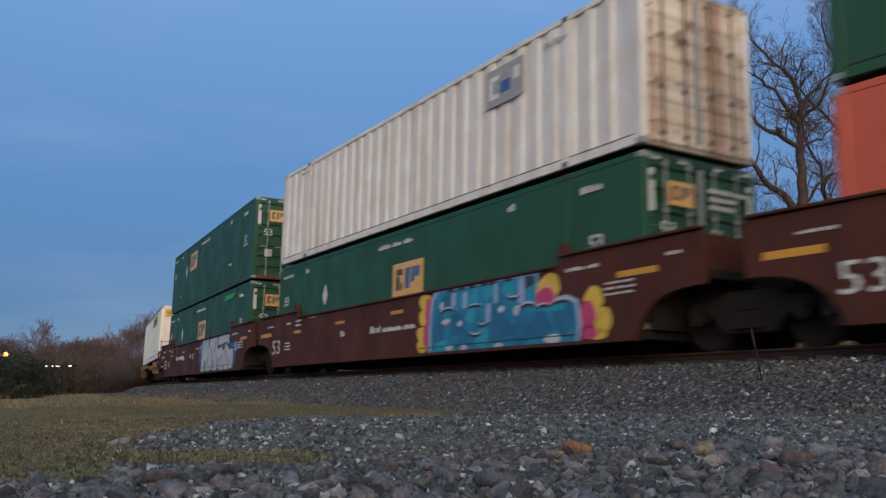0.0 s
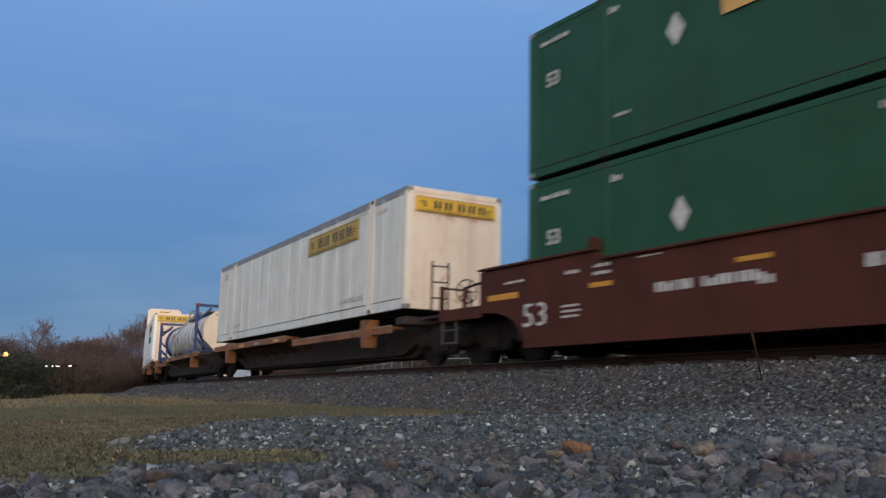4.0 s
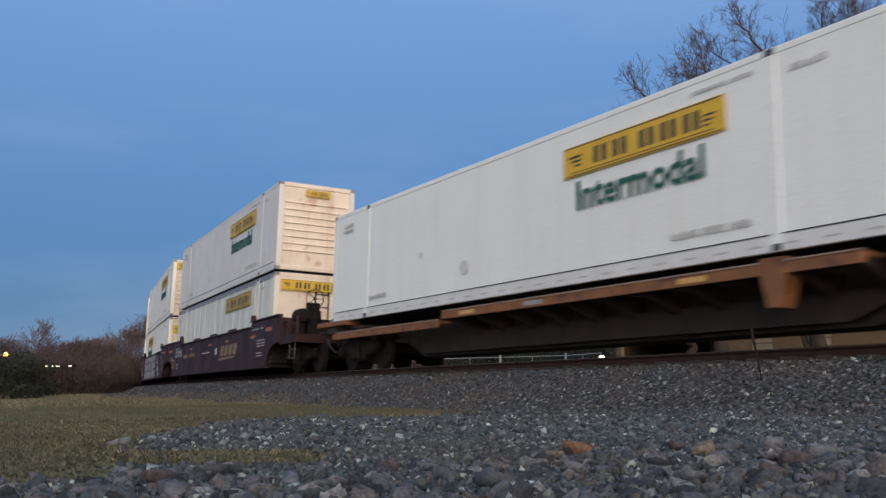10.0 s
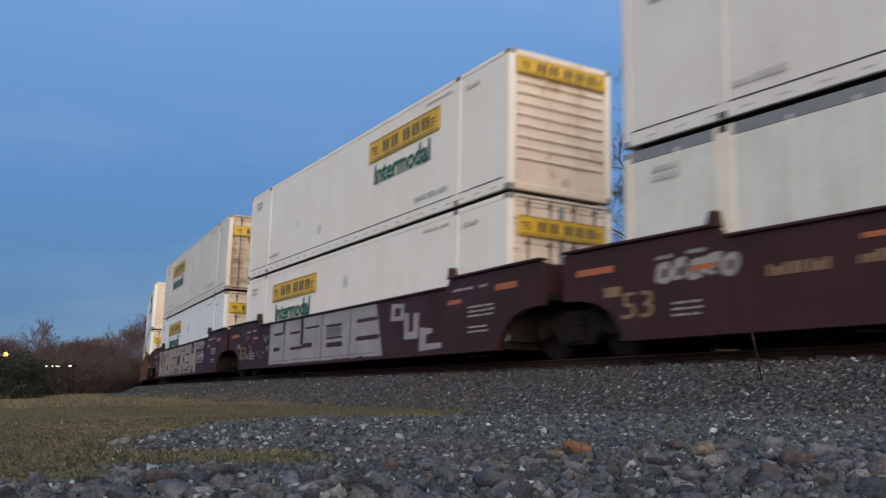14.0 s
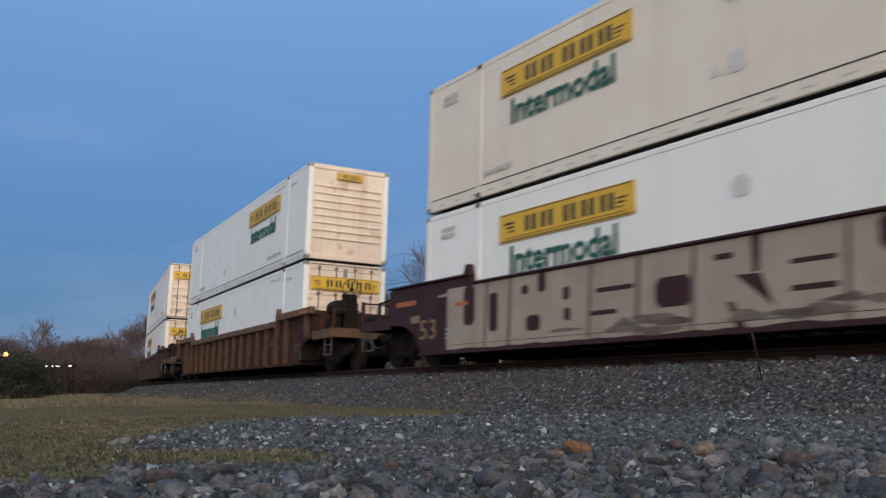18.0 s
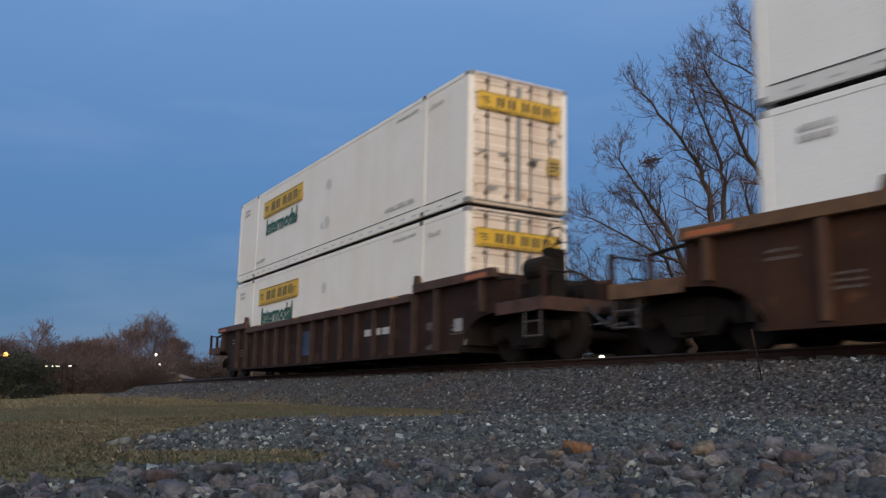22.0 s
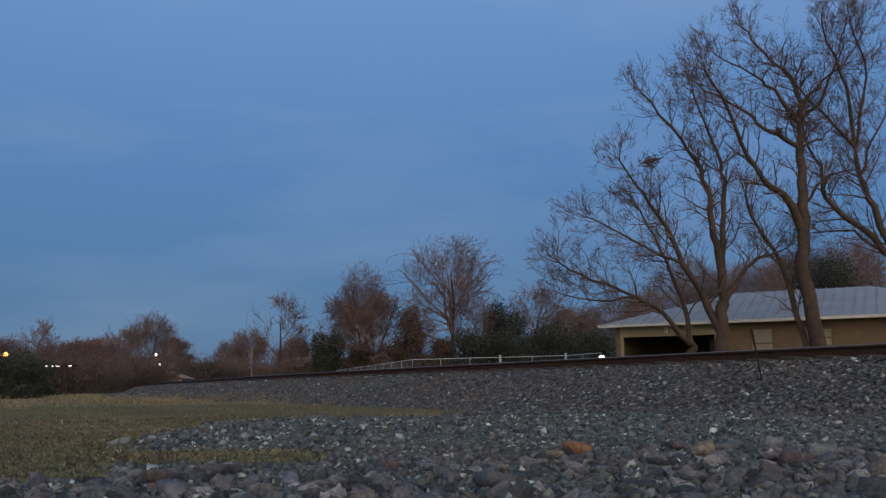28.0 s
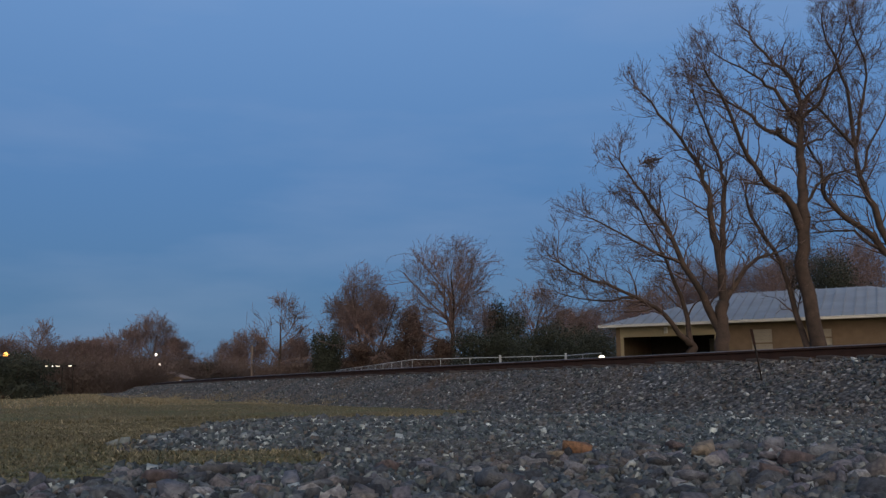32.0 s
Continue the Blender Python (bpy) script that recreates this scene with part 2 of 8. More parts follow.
M["oldyellow"] = material("sun_faded_yellow_decal", (0.50, 0.33, 0.06), 0.6, second=(0.36, 0.25, 0.07), scale=4, amount=0.7, bump=0.02)
M["steprail"] = material("worn_grey_step_iron", (0.09, 0.08, 0.075), 0.6, 0.3, second=(0.05, 0.04, 0.035), scale=6, amount=0.8, bump=0.1)
M["sillrust"] = material("rust_red_door_sill", (0.14, 0.035, 0.022), 0.8, second=(0.07, 0.025, 0.018), scale=5, amount=0.9, bump=0.2)
M["dullink"] = material("grimy_pale_stencil", (0.13, 0.11, 0.085), 0.7, second=(0.07, 0.055, 0.045), scale=7, amount=0.9, bump=0.02)
M["edge_l"] = material("worn_brown_chord", (0.085, 0.037, 0.021), 0.75, second=(0.045, 0.024, 0.016), scale=3, amount=0.9, bump=0.2)

# ================= small builders =================
def add_box(bm, x0, x1, y0, y1, z0, z1, m=None):
    p = [(x0, y0, z0), (x1, y0, z0), (x1, y1, z0), (x0, y1, z0), (x0, y0, z1), (x1, y0, z1), (x1, y1, z1), (x0, y1, z1)]
    v = [bm.verts.new(m @ Vector(c) if m else c) for c in p]
    for f in ((0, 3, 2, 1), (4, 5, 6, 7), (0, 1, 5, 4), (1, 2, 6, 5), (2, 3, 7, 6), (3, 0, 4, 7)):
        bm.faces.new([v[i] for i in f])


def add_plate(bm, outline, y0, y1):
    """A flat plate in the xz plane with that outline, from y0 to y1 (concave outlines allowed)."""
    a = [bm.verts.new((x, y0, z)) for x, z in outline]
    c = [bm.verts.new((x, y1, z)) for x, z in outline]
    bm.faces.new(a)
    bm.faces.new(c[::-1])
    n = len(a)
    for i in range(n):
        bm.faces.new((a[i], c[i], c[(i + 1) % n], a[(i + 1) % n]))
    bmesh.ops.recalc_face_normals(bm, faces=bm.faces[:])


def add_tube(bm, p0, p1, r0, r1=None, n=10, caps=True):
    p0, p1 = Vector(p0), Vector(p1)
    r1 = r0 if r1 is None else r1
    q = (p1 - p0).to_track_quat("Z", "Y")
    ring = [[bm.verts.new(p + q @ Vector((r * math.cos(k * math.tau / n), r * math.sin(k * math.tau / n), 0))) for k in range(n)]
            for p, r in ((p0, r0), (p1, r1))]
    for k in range(n):
        bm.faces.new((ring[0][k], ring[0][(k + 1) % n], ring[1][(k + 1) % n], ring[1][k]))
    if caps:
        bm.faces.new(ring[0][::-1])
        bm.faces.new(ring[1])


def lathe(bm, profile, n=24, axis="Y"):
    """Revolve (along, radius) pairs."""
    rings = []
    for a, r in profile:
        ring = []
        for k in range(n):
            c, s = r * math.cos(k * math.tau / n), r * math.sin(k * math.tau / n)
            ring.append(bm.verts.new((c, a, s) if axis == "Y" else (a, c, s)))
        rings.append(ring)
    for i in range(len(rings) - 1):
        for k in range(n):
            bm.faces.new((rings[i][k], rings[i][(k + 1) % n], rings[i + 1][(k + 1) % n], rings[i + 1][k]))
    bm.faces.new(rings[0][::-1])
    bm.faces.new(rings[-1])
    bmesh.ops.recalc_face_normals(bm, faces=bm.faces[:])


def bevel(bm, width=0.01, segments=1):
    bmesh.ops.bevel(bm, geom=bm.edges[:], offset=width, segments=segments, affect="EDGES", clamp_overlap=True)


def mesh_of(name, bm, mat, smoothed=False):
    me = bpy.data.meshes.new(name)
    bm.to_mesh(me)
    bm.free()
    me.materials.append(mat)
    if smoothed:
        for p in me.polygons:
            p.use_smooth = True
    return me


def part(name, bm, mat, parent, label="", smoothed=False):
    ob = new(name, mesh_of(name, bm, mat, smoothed) if isinstance(bm, bmesh.types.BMesh) else bm)
    ob.parent = parent
    return tagged(ob, label)


def box_part(name, parent, mat, x0, x1, y0, y1, z0, z1, label="", bev=0.0):
    bm = bmesh.new()
    add_box(bm, x0, x1, y0, y1, z0, z1)
    if bev:
        bevel(bm, bev)
    return part(name, bm, mat, parent, label)


def joined(name, verts, faces, mats, smoothed=False):
    me = bpy.data.meshes.new(name)
    if isinstance(faces, np.ndarray):
        n, k = faces.shape
        me.vertices.add(len(verts))
        me.vertices.foreach_set("co", np.ascontiguousarray(verts, dtype=np.float32).ravel())
        me.loops.add(n * k)
        me.loops.foreach_set("vertex_index", np.ascontiguousarray(faces, dtype=np.int32).ravel())
        me.polygons.add(n)
        me.polygons.foreach_set("loop_start", np.arange(0, n * k, k, dtype=np.int32))
    else:
        me.from_pydata(verts if isinstance(verts, list) else verts.tolist(), [], faces)
    for m in mats if isinstance(mats, (list, tuple)) else [mats]:
        me.materials.append(m)
    if smoothed:
        me.polygons.foreach_set("use_smooth", np.ones(len(me.polygons), dtype=bool))
    me.update(calc_edges=True)
    return me


def sweep_mesh(name, limbs, mat, sides=9, seed=1):
    """Limbs as unbroken, slightly knotty tapered skins along (points, radii)."""
    rng = np.random.default_rng(seed)
    verts, faces, off = [], [], 0
    ang = np.arange(sides) * math.tau / sides
    for pts, radii in limbs:
        p = np.asarray(pts, float)
        n = len(p)
        d = np.gradient(p, axis=0)
        d /= np.linalg.norm(d, axis=1, keepdims=True) + 1e-9
        u = np.cross(d[0], (0.31, 0.95, 0.05))
        for k in range(n):
            u = u - d[k] * u.dot(d[k])
            u = u / (np.linalg.norm(u) + 1e-9)
            v = np.cross(d[k], u)
            r = radii[k] * rng.uniform(0.88, 1.12, sides)
            verts.append(p[k] + (np.cos(ang) * r)[:, None] * u + (np.sin(ang) * r)[:, None] * v)
        q = np.arange(sides)
        for k in range(n - 1):
            a, b = off + k * sides, off + (k + 1) * sides
            faces.append(np.stack([a + q, a + (q + 1) % sides, b + (q + 1) % sides, b + q], 1))
        off += n * sides
    return joined(name, np.vstack(verts), np.vstack(faces), mat, True)


def words(name, text, size, parent, mat, m, label="", stretch=1.0, depth=0.004, bold=0.0):
    """Raised lettering in the built-in font, turned into a mesh; m places its lower left corner."""
    cu = bpy.data.curves.new(name, "FONT")
    cu.body, cu.size, cu.extrude, cu.resolution_u, cu.offset = text, size, depth, 2, bold * size
    tmp = bpy.data.objects.new(name, cu)
    me = bpy.data.meshes.new_from_object(tmp)
    bpy.data.objects.remove(tmp)
    me.materials.clear()
    me.materials.append(mat)
    ob = new(name, me)
    ob.parent = parent
    ob.matrix_local = m @ Matrix.Diagonal((stretch, 1, 1, 1))
    return tagged(ob, label)

# ================= ground, ballast bank and track =================
def ground_material():
    m = bpy.data.materials.new("gravel_and_dry_turf")
    m.use_nodes = True
    nt = m.node_tree
    b = nt.nodes["Principled BSDF"]
    b.inputs["Roughness"].default_value = 0.9
    b.inputs["Specular IOR Level"].default_value = 0.25
    L = nt.links.new
    tc = nt.nodes.new("ShaderNodeTexCoord")

    def vor(sc):
        v = nt.nodes.new("ShaderNodeTexVoronoi")
        v.inputs["Scale"].default_value = sc
        L(tc.outputs["Object"], v.inputs["Vector"])
        return v

    def noi(sc, d=5):
        n = nt.nodes.new("ShaderNodeTexNoise")
        n.inputs["Scale"].default_value, n.inputs["Detail"].default_value = sc, d
        L(tc.outputs["Object"], n.inputs["Vector"])
        return n

    def ramp(src, stops):
        r = nt.nodes.new("ShaderNodeValToRGB")
        e = r.color_ramp.elements
        e[0].position, e[0].color = stops[0][0], (*stops[0][1], 1)
        e[1].position, e[1].color = stops[-1][0], (*stops[-1][1], 1)
        for p, c in stops[1:-1]:
            e.new(p).color = (*c, 1)
        L(src, r.inputs[0])
        return r.outputs[0]

    def mix(f, a, c, mode="MIX"):
        x = nt.nodes.new("ShaderNodeMix")
        x.data_type, x.blend_type = "RGBA", mode
        if isinstance(f, float):
            x.inputs[0].default_value = f
        else:
            L(f, x.inputs[0])
        for s, v in ((x.inputs[6], a), (x.inputs[7], c)):
            if isinstance(v, tuple):
                s.default_value = (*v, 1)
            else:
                L(v, s)
        return x.outputs[2]

    v1, v2 = vor(19), vor(48)
    sep = nt.nodes.new("ShaderNodeSeparateColor")
    L(v1.outputs["Color"], sep.inputs[0])
    stone = ramp(sep.outputs[0], [(0.0, (0.038, 0.041, 0.046)), (0.45, (0.085, 0.088, 0.092)), (0.8, (0.135, 0.132, 0.126)), (0.93, (0.20, 0.195, 0.185)), (1.0, (0.36, 0.35, 0.33))])
    dirt = ramp(noi(1.3).outputs[0], [(0.40, (0, 0, 0)), (0.70, (1, 1, 1))])
    stone = mix(dirt, stone, mix(0.55, stone, (0.12, 0.085, 0.055)))
    # paints crevice shade into the colour: darker away from each stone's middle
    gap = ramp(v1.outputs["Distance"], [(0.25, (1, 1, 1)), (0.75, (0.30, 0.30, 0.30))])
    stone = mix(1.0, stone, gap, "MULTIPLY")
    turf = ramp(noi(14, 6).outputs[0], [(0.3, (0.042, 0.040, 0.018)), (0.5, (0.080, 0.070, 0.033)), (0.72, (0.14, 0.112, 0.06))])
    patch = ramp(noi(0.5).outputs[0], [(0.38, (0.75, 0.95, 0.7)), (0.65, (1.2, 1.0, 0.85))])
    turf = mix(1.0, turf, patch, "MULTIPLY")
    at = nt.nodes.new("ShaderNodeAttribute")
    at.attribute_name = "turf"
    edge = nt.nodes.new("ShaderNodeMath")
    edge.operation = "ADD"
    L(at.outputs["Fac"], edge.inputs[0])
    nn = nt.nodes.new("ShaderNodeMath")
    nn.operation = "MULTIPLY_ADD"
    nn.inputs[1].default_value, nn.inputs[2].default_value = 0.9, -0.45
    L(noi(7, 6).outputs[0], nn.inputs[0])
    L(nn.outputs[0], edge.inputs[1])
    mask = ramp(edge.outputs[0], [(0.42, (0, 0, 0)), (0.58, (1, 1, 1))])
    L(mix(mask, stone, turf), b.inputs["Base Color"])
    bp = nt.nodes.new("ShaderNodeBump")
    bp.inputs["Strength"].default_value, bp.inputs["Distance"].default_value = 0.9, 0.03
    bp.invert = True
    L(v1.outputs["Distance"], bp.inputs["Height"])
    bp2 = nt.nodes.new("ShaderNodeBump")
    bp2.inputs["Strength"].default_value, bp2.inputs["Distance"].default_value = 0.6, 0.01
    L(v2.outputs["Distance"], bp2.inputs["Height"])
    L(bp.outputs[0], bp2.inputs["Normal"])
    L(bp2.outputs[0], b.inputs["Normal"])
    return m


def turf_at(x, y):
    """1 where dry grass grows, 0 on gravel (arrays), soft in between."""
    x, y = np.asarray(x, float), np.asarray(y, float)
    s, off = track_coords(x, y)
    r = np.hypot(x, y)
    ang = np.degrees(np.arctan2(x, y))
    # the lawn beyond the gravel apron, with a ragged edge and a tongue into the stones
    ragged = 2.2 * wave(x * 2.1, y * 2.1) + 1.6 * wave(x * 7.3 + 2, y * 7.3)
    limit = -19.5 + 7.0 * smooth(2.6, 4.2, r) + 15.0 * smooth(4.2, 6.0, r)
    lawn = smooth(2.2, -2.2, ang - limit + ragged) * smooth(1.38, 1.50, r + 0.04 * wave(x * 9, y * 9))
    tongue = smooth(-7.5, -10.5, ang + ragged) * smooth(1.58, 1.68, r) * smooth(2.12, 1.98, r)
    far = smooth(4.4, 5.4, r) * smooth(3.5, -1.5, ang + ragged)
    near_bank = smooth(2.9, 3.5, np.abs(off))
    beyond = smooth(-2.9, -3.6, off)
    t = np.maximum(np.maximum(lawn, tongue), far) * near_bank * (off > 0)
    return np.maximum(t, beyond)


def build_ground():
    rings = [0.0]
    r = 0.35
    while r < 4200:
        rings.append(r)
        r *= 1.021 if r < 60 else 1.06
    front = np.linspace(-36, 36, 181)
    back = np.linspace(36, 324, 61)[1:-1]
    ang = np.radians(np.concatenate([front, back]))
    rr = np.array(rings[1:])
    A, B = np.meshgrid(ang, rr)
    x, y = B * np.sin(A), B * np.cos(A)
    z = ground_z(x, y)
    v = np.stack([x.ravel(), y.ravel(), z.ravel()], 1)
    n, k = len(ang), len(rr)
    i = np.arange(k - 1)[:, None] * n + np.arange(n)[None]
    j = np.arange(k - 1)[:, None] * n + (np.arange(n)[None] + 1) % n
    f = np.stack([i, i + n, j + n, j], 2).reshape(-1, 4)
    centre = len(v)
    v = np.vstack([v, [[0, 0, 0]]])
    faces = f[:, ::-1].tolist() + [[centre, (q + 1) % n, q][::-1] for q in range(n)]
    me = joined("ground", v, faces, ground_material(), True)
    me.attributes.new("turf", "FLOAT", "POINT").data.foreach_set("value", turf_at(v[:, 0], v[:, 1]).astype(np.float32))
    return tagged(new("ground", me), "grey crushed stone and dry winter grass beside the track", "ground", kind="structure")


ground = build_ground()

RAIL_PROFILE = [(-0.07, -0.18), (0.07, -0.18), (0.07, -0.168), (0.012, -0.15), (0.009, -0.05), (0.036, -0.038), (0.036, -0.013),
                (0.025, 0.0), (-0.025, 0.0), (-0.036, -0.013), (-0.036, -0.038), (-0.009, -0.05), (-0.012, -0.15), (-0.07, -0.168)]


def build_rail(side):
    verts, faces = [], []
    n = len(RAIL_PROFILE)
    steps = np.arange(-150, 71, 2.0)
    for s in steps:
        m = track_pose(s)
        verts += [tuple(m @ Vector((0, side * 0.753 + a, h - 0.024))) for a, h in RAIL_PROFILE]
    for q in range(len(steps) - 1):
        for k in range(n):
            faces.append((q * n + k, q * n + (k + 1) % n, (q + 1) * n + (k + 1) % n, (q + 1) * n + k))
    me = joined("rail", verts, faces, [M["rail"], M["railtop"]])
    for p in me.polygons:
        if p.index % n in (6, 7, 8):
            p.material_index = 1
    return new("rail", me)


tagged(new("track", None), "single railway track curving on a ballast bank", "track", kind="structure")
track_thing = bpy.data.objects["track"]
for side in (-1, 1):
    build_rail(side).parent = track_thing


def build_ties():
    bm = bmesh.new()
    add_box(bm, -0.115, 0.115, -1.3, 1.3, -0.36, -0.185)
    bevel(bm, 0.012)
    me = mesh_of("tie", bm, M["tie"])
    bm = bmesh.new()
    for side in (-1, 1):
        add_box(bm, -0.09, 0.09, side * 0.753 - 0.17, side * 0.753 + 0.17, -0.186, -0.172)
    plate = mesh_of("tie_plate", bm, M["rail"])
    for k in range(-60, 40):
        s = k * 0.55
        ob = part("tie", me, None, track_thing)
        ob.matrix_local = track_pose(s) @ pose(0, 0.03 * math.sin(k * 2.3), 0.008 * math.sin(k * 1.7), 0, 0, 1.2 * math.sin(k * 3.1))
        part("tie_plate", plate, None, ob)


build_ties()

# ================= shipping containers =================
CL, CW, CH = 16.15, 2.59, 2.88      # 53-foot box
HX, HY = CL / 2, CW / 2
NEAR = -HY


def sign_panel(parent, x0, x1, z0, z1, mat, bars=(), ink=None, face="side", name="logo_panel", label="", tilt=0.0):
    """A flat decal on the near side (or the front end), with raised bars for its lettering (fractions of the panel)."""
    bm = bmesh.new()
    if face == "side":
        add_box(bm, x0, x1, NEAR - 0.022, NEAR - 0.012, z0, z1)
    else:
        add_box(bm, HX + 0.030, HX + 0.040, x0, x1, z0, z1)
    p = part(name, bm, mat, parent, label)
    w, h = x1 - x0, z1 - z0
    for a0, a1, b0, b1 in bars:
        bm = bmesh.new()
        if face == "side":
            add_box(bm, x0 + a0 * w, x0 + a1 * w, NEAR - 0.027, NEAR - 0.022, z0 + b0 * h, z0 + b1 * h)
        else:
            add_box(bm, HX + 0.040, HX + 0.045, x0 + a0 * w, x0 + a1 * w, z0 + b0 * h, z0 + b1 * h)
        part("lettering_bar", bm, ink or M["ink"], p)
    return p


# strokes of the dark lettering on the yellow panels, as plain bars
NAME_BARS = ([(0.012, 0.988, 0.03, 0.06), (0.012, 0.988, 0.94, 0.97), (0.04, 0.13, 0.60, 0.68), (0.06, 0.13, 0.46, 0.53), (0.08, 0.13, 0.32, 0.38),
              (0.885, 0.955, 0.54, 0.60), (0.885, 0.94, 0.40, 0.46), (0.885, 0.925, 0.27, 0.32), (0.06, 0.94, 0.12, 0.145)]
             + [(x + d, x + d + 0.034, 0.25, 0.78) for x in (0.22, 0.35, 0.52, 0.65, 0.78) for d in (0.0, 0.055)])
SQUARE_BARS = [(0.12, 0.34, 0.64, 0.82), (0.12, 0.24, 0.20, 0.60), (0.27, 0.34, 0.20, 0.40)]
SQUARE_BLUE = [(0.42, 0.58, 0.22, 0.82), (0.62, 0.74, 0.38, 0.82), (0.76, 0.90, 0.52, 0.82)]


def word_spans(w, h, k=0):
    """Splits a line of small print into a few word-long stretches."""
    if w < 3 * h:
        return [(0.0, w)]
    cuts = [(0.0, 0.36), (0.42, 0.70), (0.76, 1.0)] if k % 2 else [(0.0, 0.55), (0.62, 0.95)]
    return [(a * w, b * w) for a, b in cuts]


def glyphs(bm, x0, x1, z, h, y0, y1, seed):
    """One line of small illegible print: glyph-sized strokes of uneven width and height."""
    rng = random.Random(seed)
    x = x0
    while x < x1 - h * 0.2:
        w = min(h * rng.uniform(0.35, 0.70), x1 - x)
        tall = rng.choice((1.0, 1.0, 0.72))
        add_box(bm, x, x + w, y0, y1, z, z + h * tall)
        x += w + h * rng.uniform(0.16, 0.30)


def stencil(parent, x, z, w, h, mat, name="stencil", rows=1):
    for k in range(rows):
        for a, b in word_spans(w, h, k + int(w * 10)):
            bm = bmesh.new()
            glyphs(bm, x + a, x + b, z - k * h * 1.6, h, NEAR - 0.018, NEAR - 0.011, int(x * 100) + k * 7 + int(a * 50))
            tagged(part(name, bm, mat, parent), kind="stuff")


def container_shell(kind, skin, end_skin, side="smooth", front="doors", top_band=None, posts=None, post_w=0.10):
    """An empty box container: walls, rails, posts, castings, roof, floor and both ends."""
    c = new("shipping_container")
    posts = posts or skin
    zt, zb = CH, 0.23 if kind == "white" else 0.16
    for sgn in (-1, 1):
        y = sgn * HY
        bm = bmesh.new()
        if side == "ribbed" and sgn < 0:
            # trapezoid corrugations
            pitch, n = 0.52, 30
            xs = []
            x = -HX + 0.14
            while x < HX - 0.14 - pitch:
                xs += [(x, 0.0), (x + 0.20, 0.0), (x + 0.26, 0.045), (x + 0.46, 0.045)]
                x += pitch
            xs.append((HX - 0.14, 0.0))
            lo = [bm.verts.new((a, y - sgn * (0.012 + d), zb)) for a, d in xs]
            hi = [bm.verts.new((a, y - sgn * (0.012 + d), zt - 0.10)) for a, d in xs]
            for q in range(len(xs) - 1):
                bm.faces.new((lo[q], lo[q + 1], hi[q + 1], hi[q]))
        else:
            add_box(bm, -HX + 0.12, HX - 0.12, min(y, y - sgn * 0.05) + 0.01, max(y, y - sgn * 0.05) - 0.01, zb, zt - 0.10)
        wall = part("side_wall", bm, skin, c)
        if (side == "panelled" or kind != "white" and side == "smooth") and sgn < 0:
            bm = bmesh.new()
            step = 1.22 if side == "smooth" else 0.98
            k = -HX + 0.12 + step
            while k < HX - 0.3:
                w = 0.006 if side == "smooth" else 0.03
                add_box(bm, k - w, k + w, y + 0.006 - (0.0 if side == "smooth" else 0.008), y + 0.012, zb + 0.02, zt - 0.12)
                k += step
            part("panel_seam", bm, skin, wall)
        bm = bmesh.new()
        add_box(bm, -HX, HX, min(y, y - sgn * 0.07), max(y, y - sgn * 0.07), zt - (0.19 if top_band is M["bar"] else 0.11), zt)
        bevel(bm, 0.012)
        part("top_rail", bm, top_band or skin, c)
        bm = bmesh.new()
        add_box(bm, -HX, HX, min(y, y - sgn * 0.07), max(y, y - sgn * 0.07), 0.0, zb)
        bevel(bm, 0.012)
        low = part("bottom_rail", bm, M["railgrey"] if skin is M["white"] else skin, c)
        if sgn < 0 and kind == "white" and side != "panelled":
            bm = bmesh.new()
            for q in range(26):
                add_box(bm, -HX + 0.5 + q * 0.60, -HX + 0.72 + q * 0.60, y - 0.004, y + 0.004, 0.085, 0.115)
            tagged(part("rail_slot", bm, M["paleink"], low), kind="stuff")
        if sgn < 0:
            bm = bmesh.new()
            add_box(bm, -HX + 0.2, HX - 0.2, y - 0.005, y + 0.004, zb + 0.005, zb + 0.022)
            part("rail_seam", bm, M["gap"], low)
        for sx in (-1, 1):
            bm = bmesh.new()
            x = sx * (HX - 0.09)
            add_box(bm, x - 0.09, x + 0.09, min(y + sgn * 0.002, y - sgn * 0.16), max(y + sgn * 0.002, y - sgn * 0.16), 0.0, zt)
            bevel(bm, 0.015)
            part("corner_post", bm, posts, c)
            bm = bmesh.new()
            x = sx * 6.1
            add_box(bm, x - post_w, x + post_w, min(y + sgn * 0.006, y - sgn * 0.05), max(y + sgn * 0.006, y - sgn * 0.05), 0.0, zt)
            bevel(bm, 0.01)
            mid = part("lifting_post", bm, posts, c)
            for z in (0.0, zt - 0.12):
                bm = bmesh.new()
                add_box(bm, x - 0.09, x + 0.09, min(y + sgn * 0.014, y - sgn * 0.15), max(y + sgn * 0.014, y - sgn * 0.15), z, z + 0.122)
                bevel(bm, 0.02)
                part("corner_casting", bm, M["gap"], mid)
    box_part("roof", c, skin if not top_band else top_band, -HX + 0.02, HX - 0.02, -HY + 0.05, HY - 0.05, zt - 0.05, zt - 0.01)
    bm = bmesh.new()
    add_box(bm, -HX + 0.05, HX - 0.05, -HY + 0.08, HY - 0.08, 0.05, 0.14)
    k = -HX + 0.4
    while k < HX:
        add_box(bm, k, k + 0.1, -HY + 0.08, HY - 0.08, 0.0, 0.06)
        k += 0.6
    part("floor_frame", bm, M["gap"], c)
    for sx in (-1, 1):
        kind_here = front if sx > 0 else ("ribs" if front == "doors" else "doors")
        x = sx * HX
        for nm, z0, z1 in (("end_header", zt - 0.14, zt + 0.001), ("end_sill", -0.001, 0.15)):
            bm = bmesh.new()
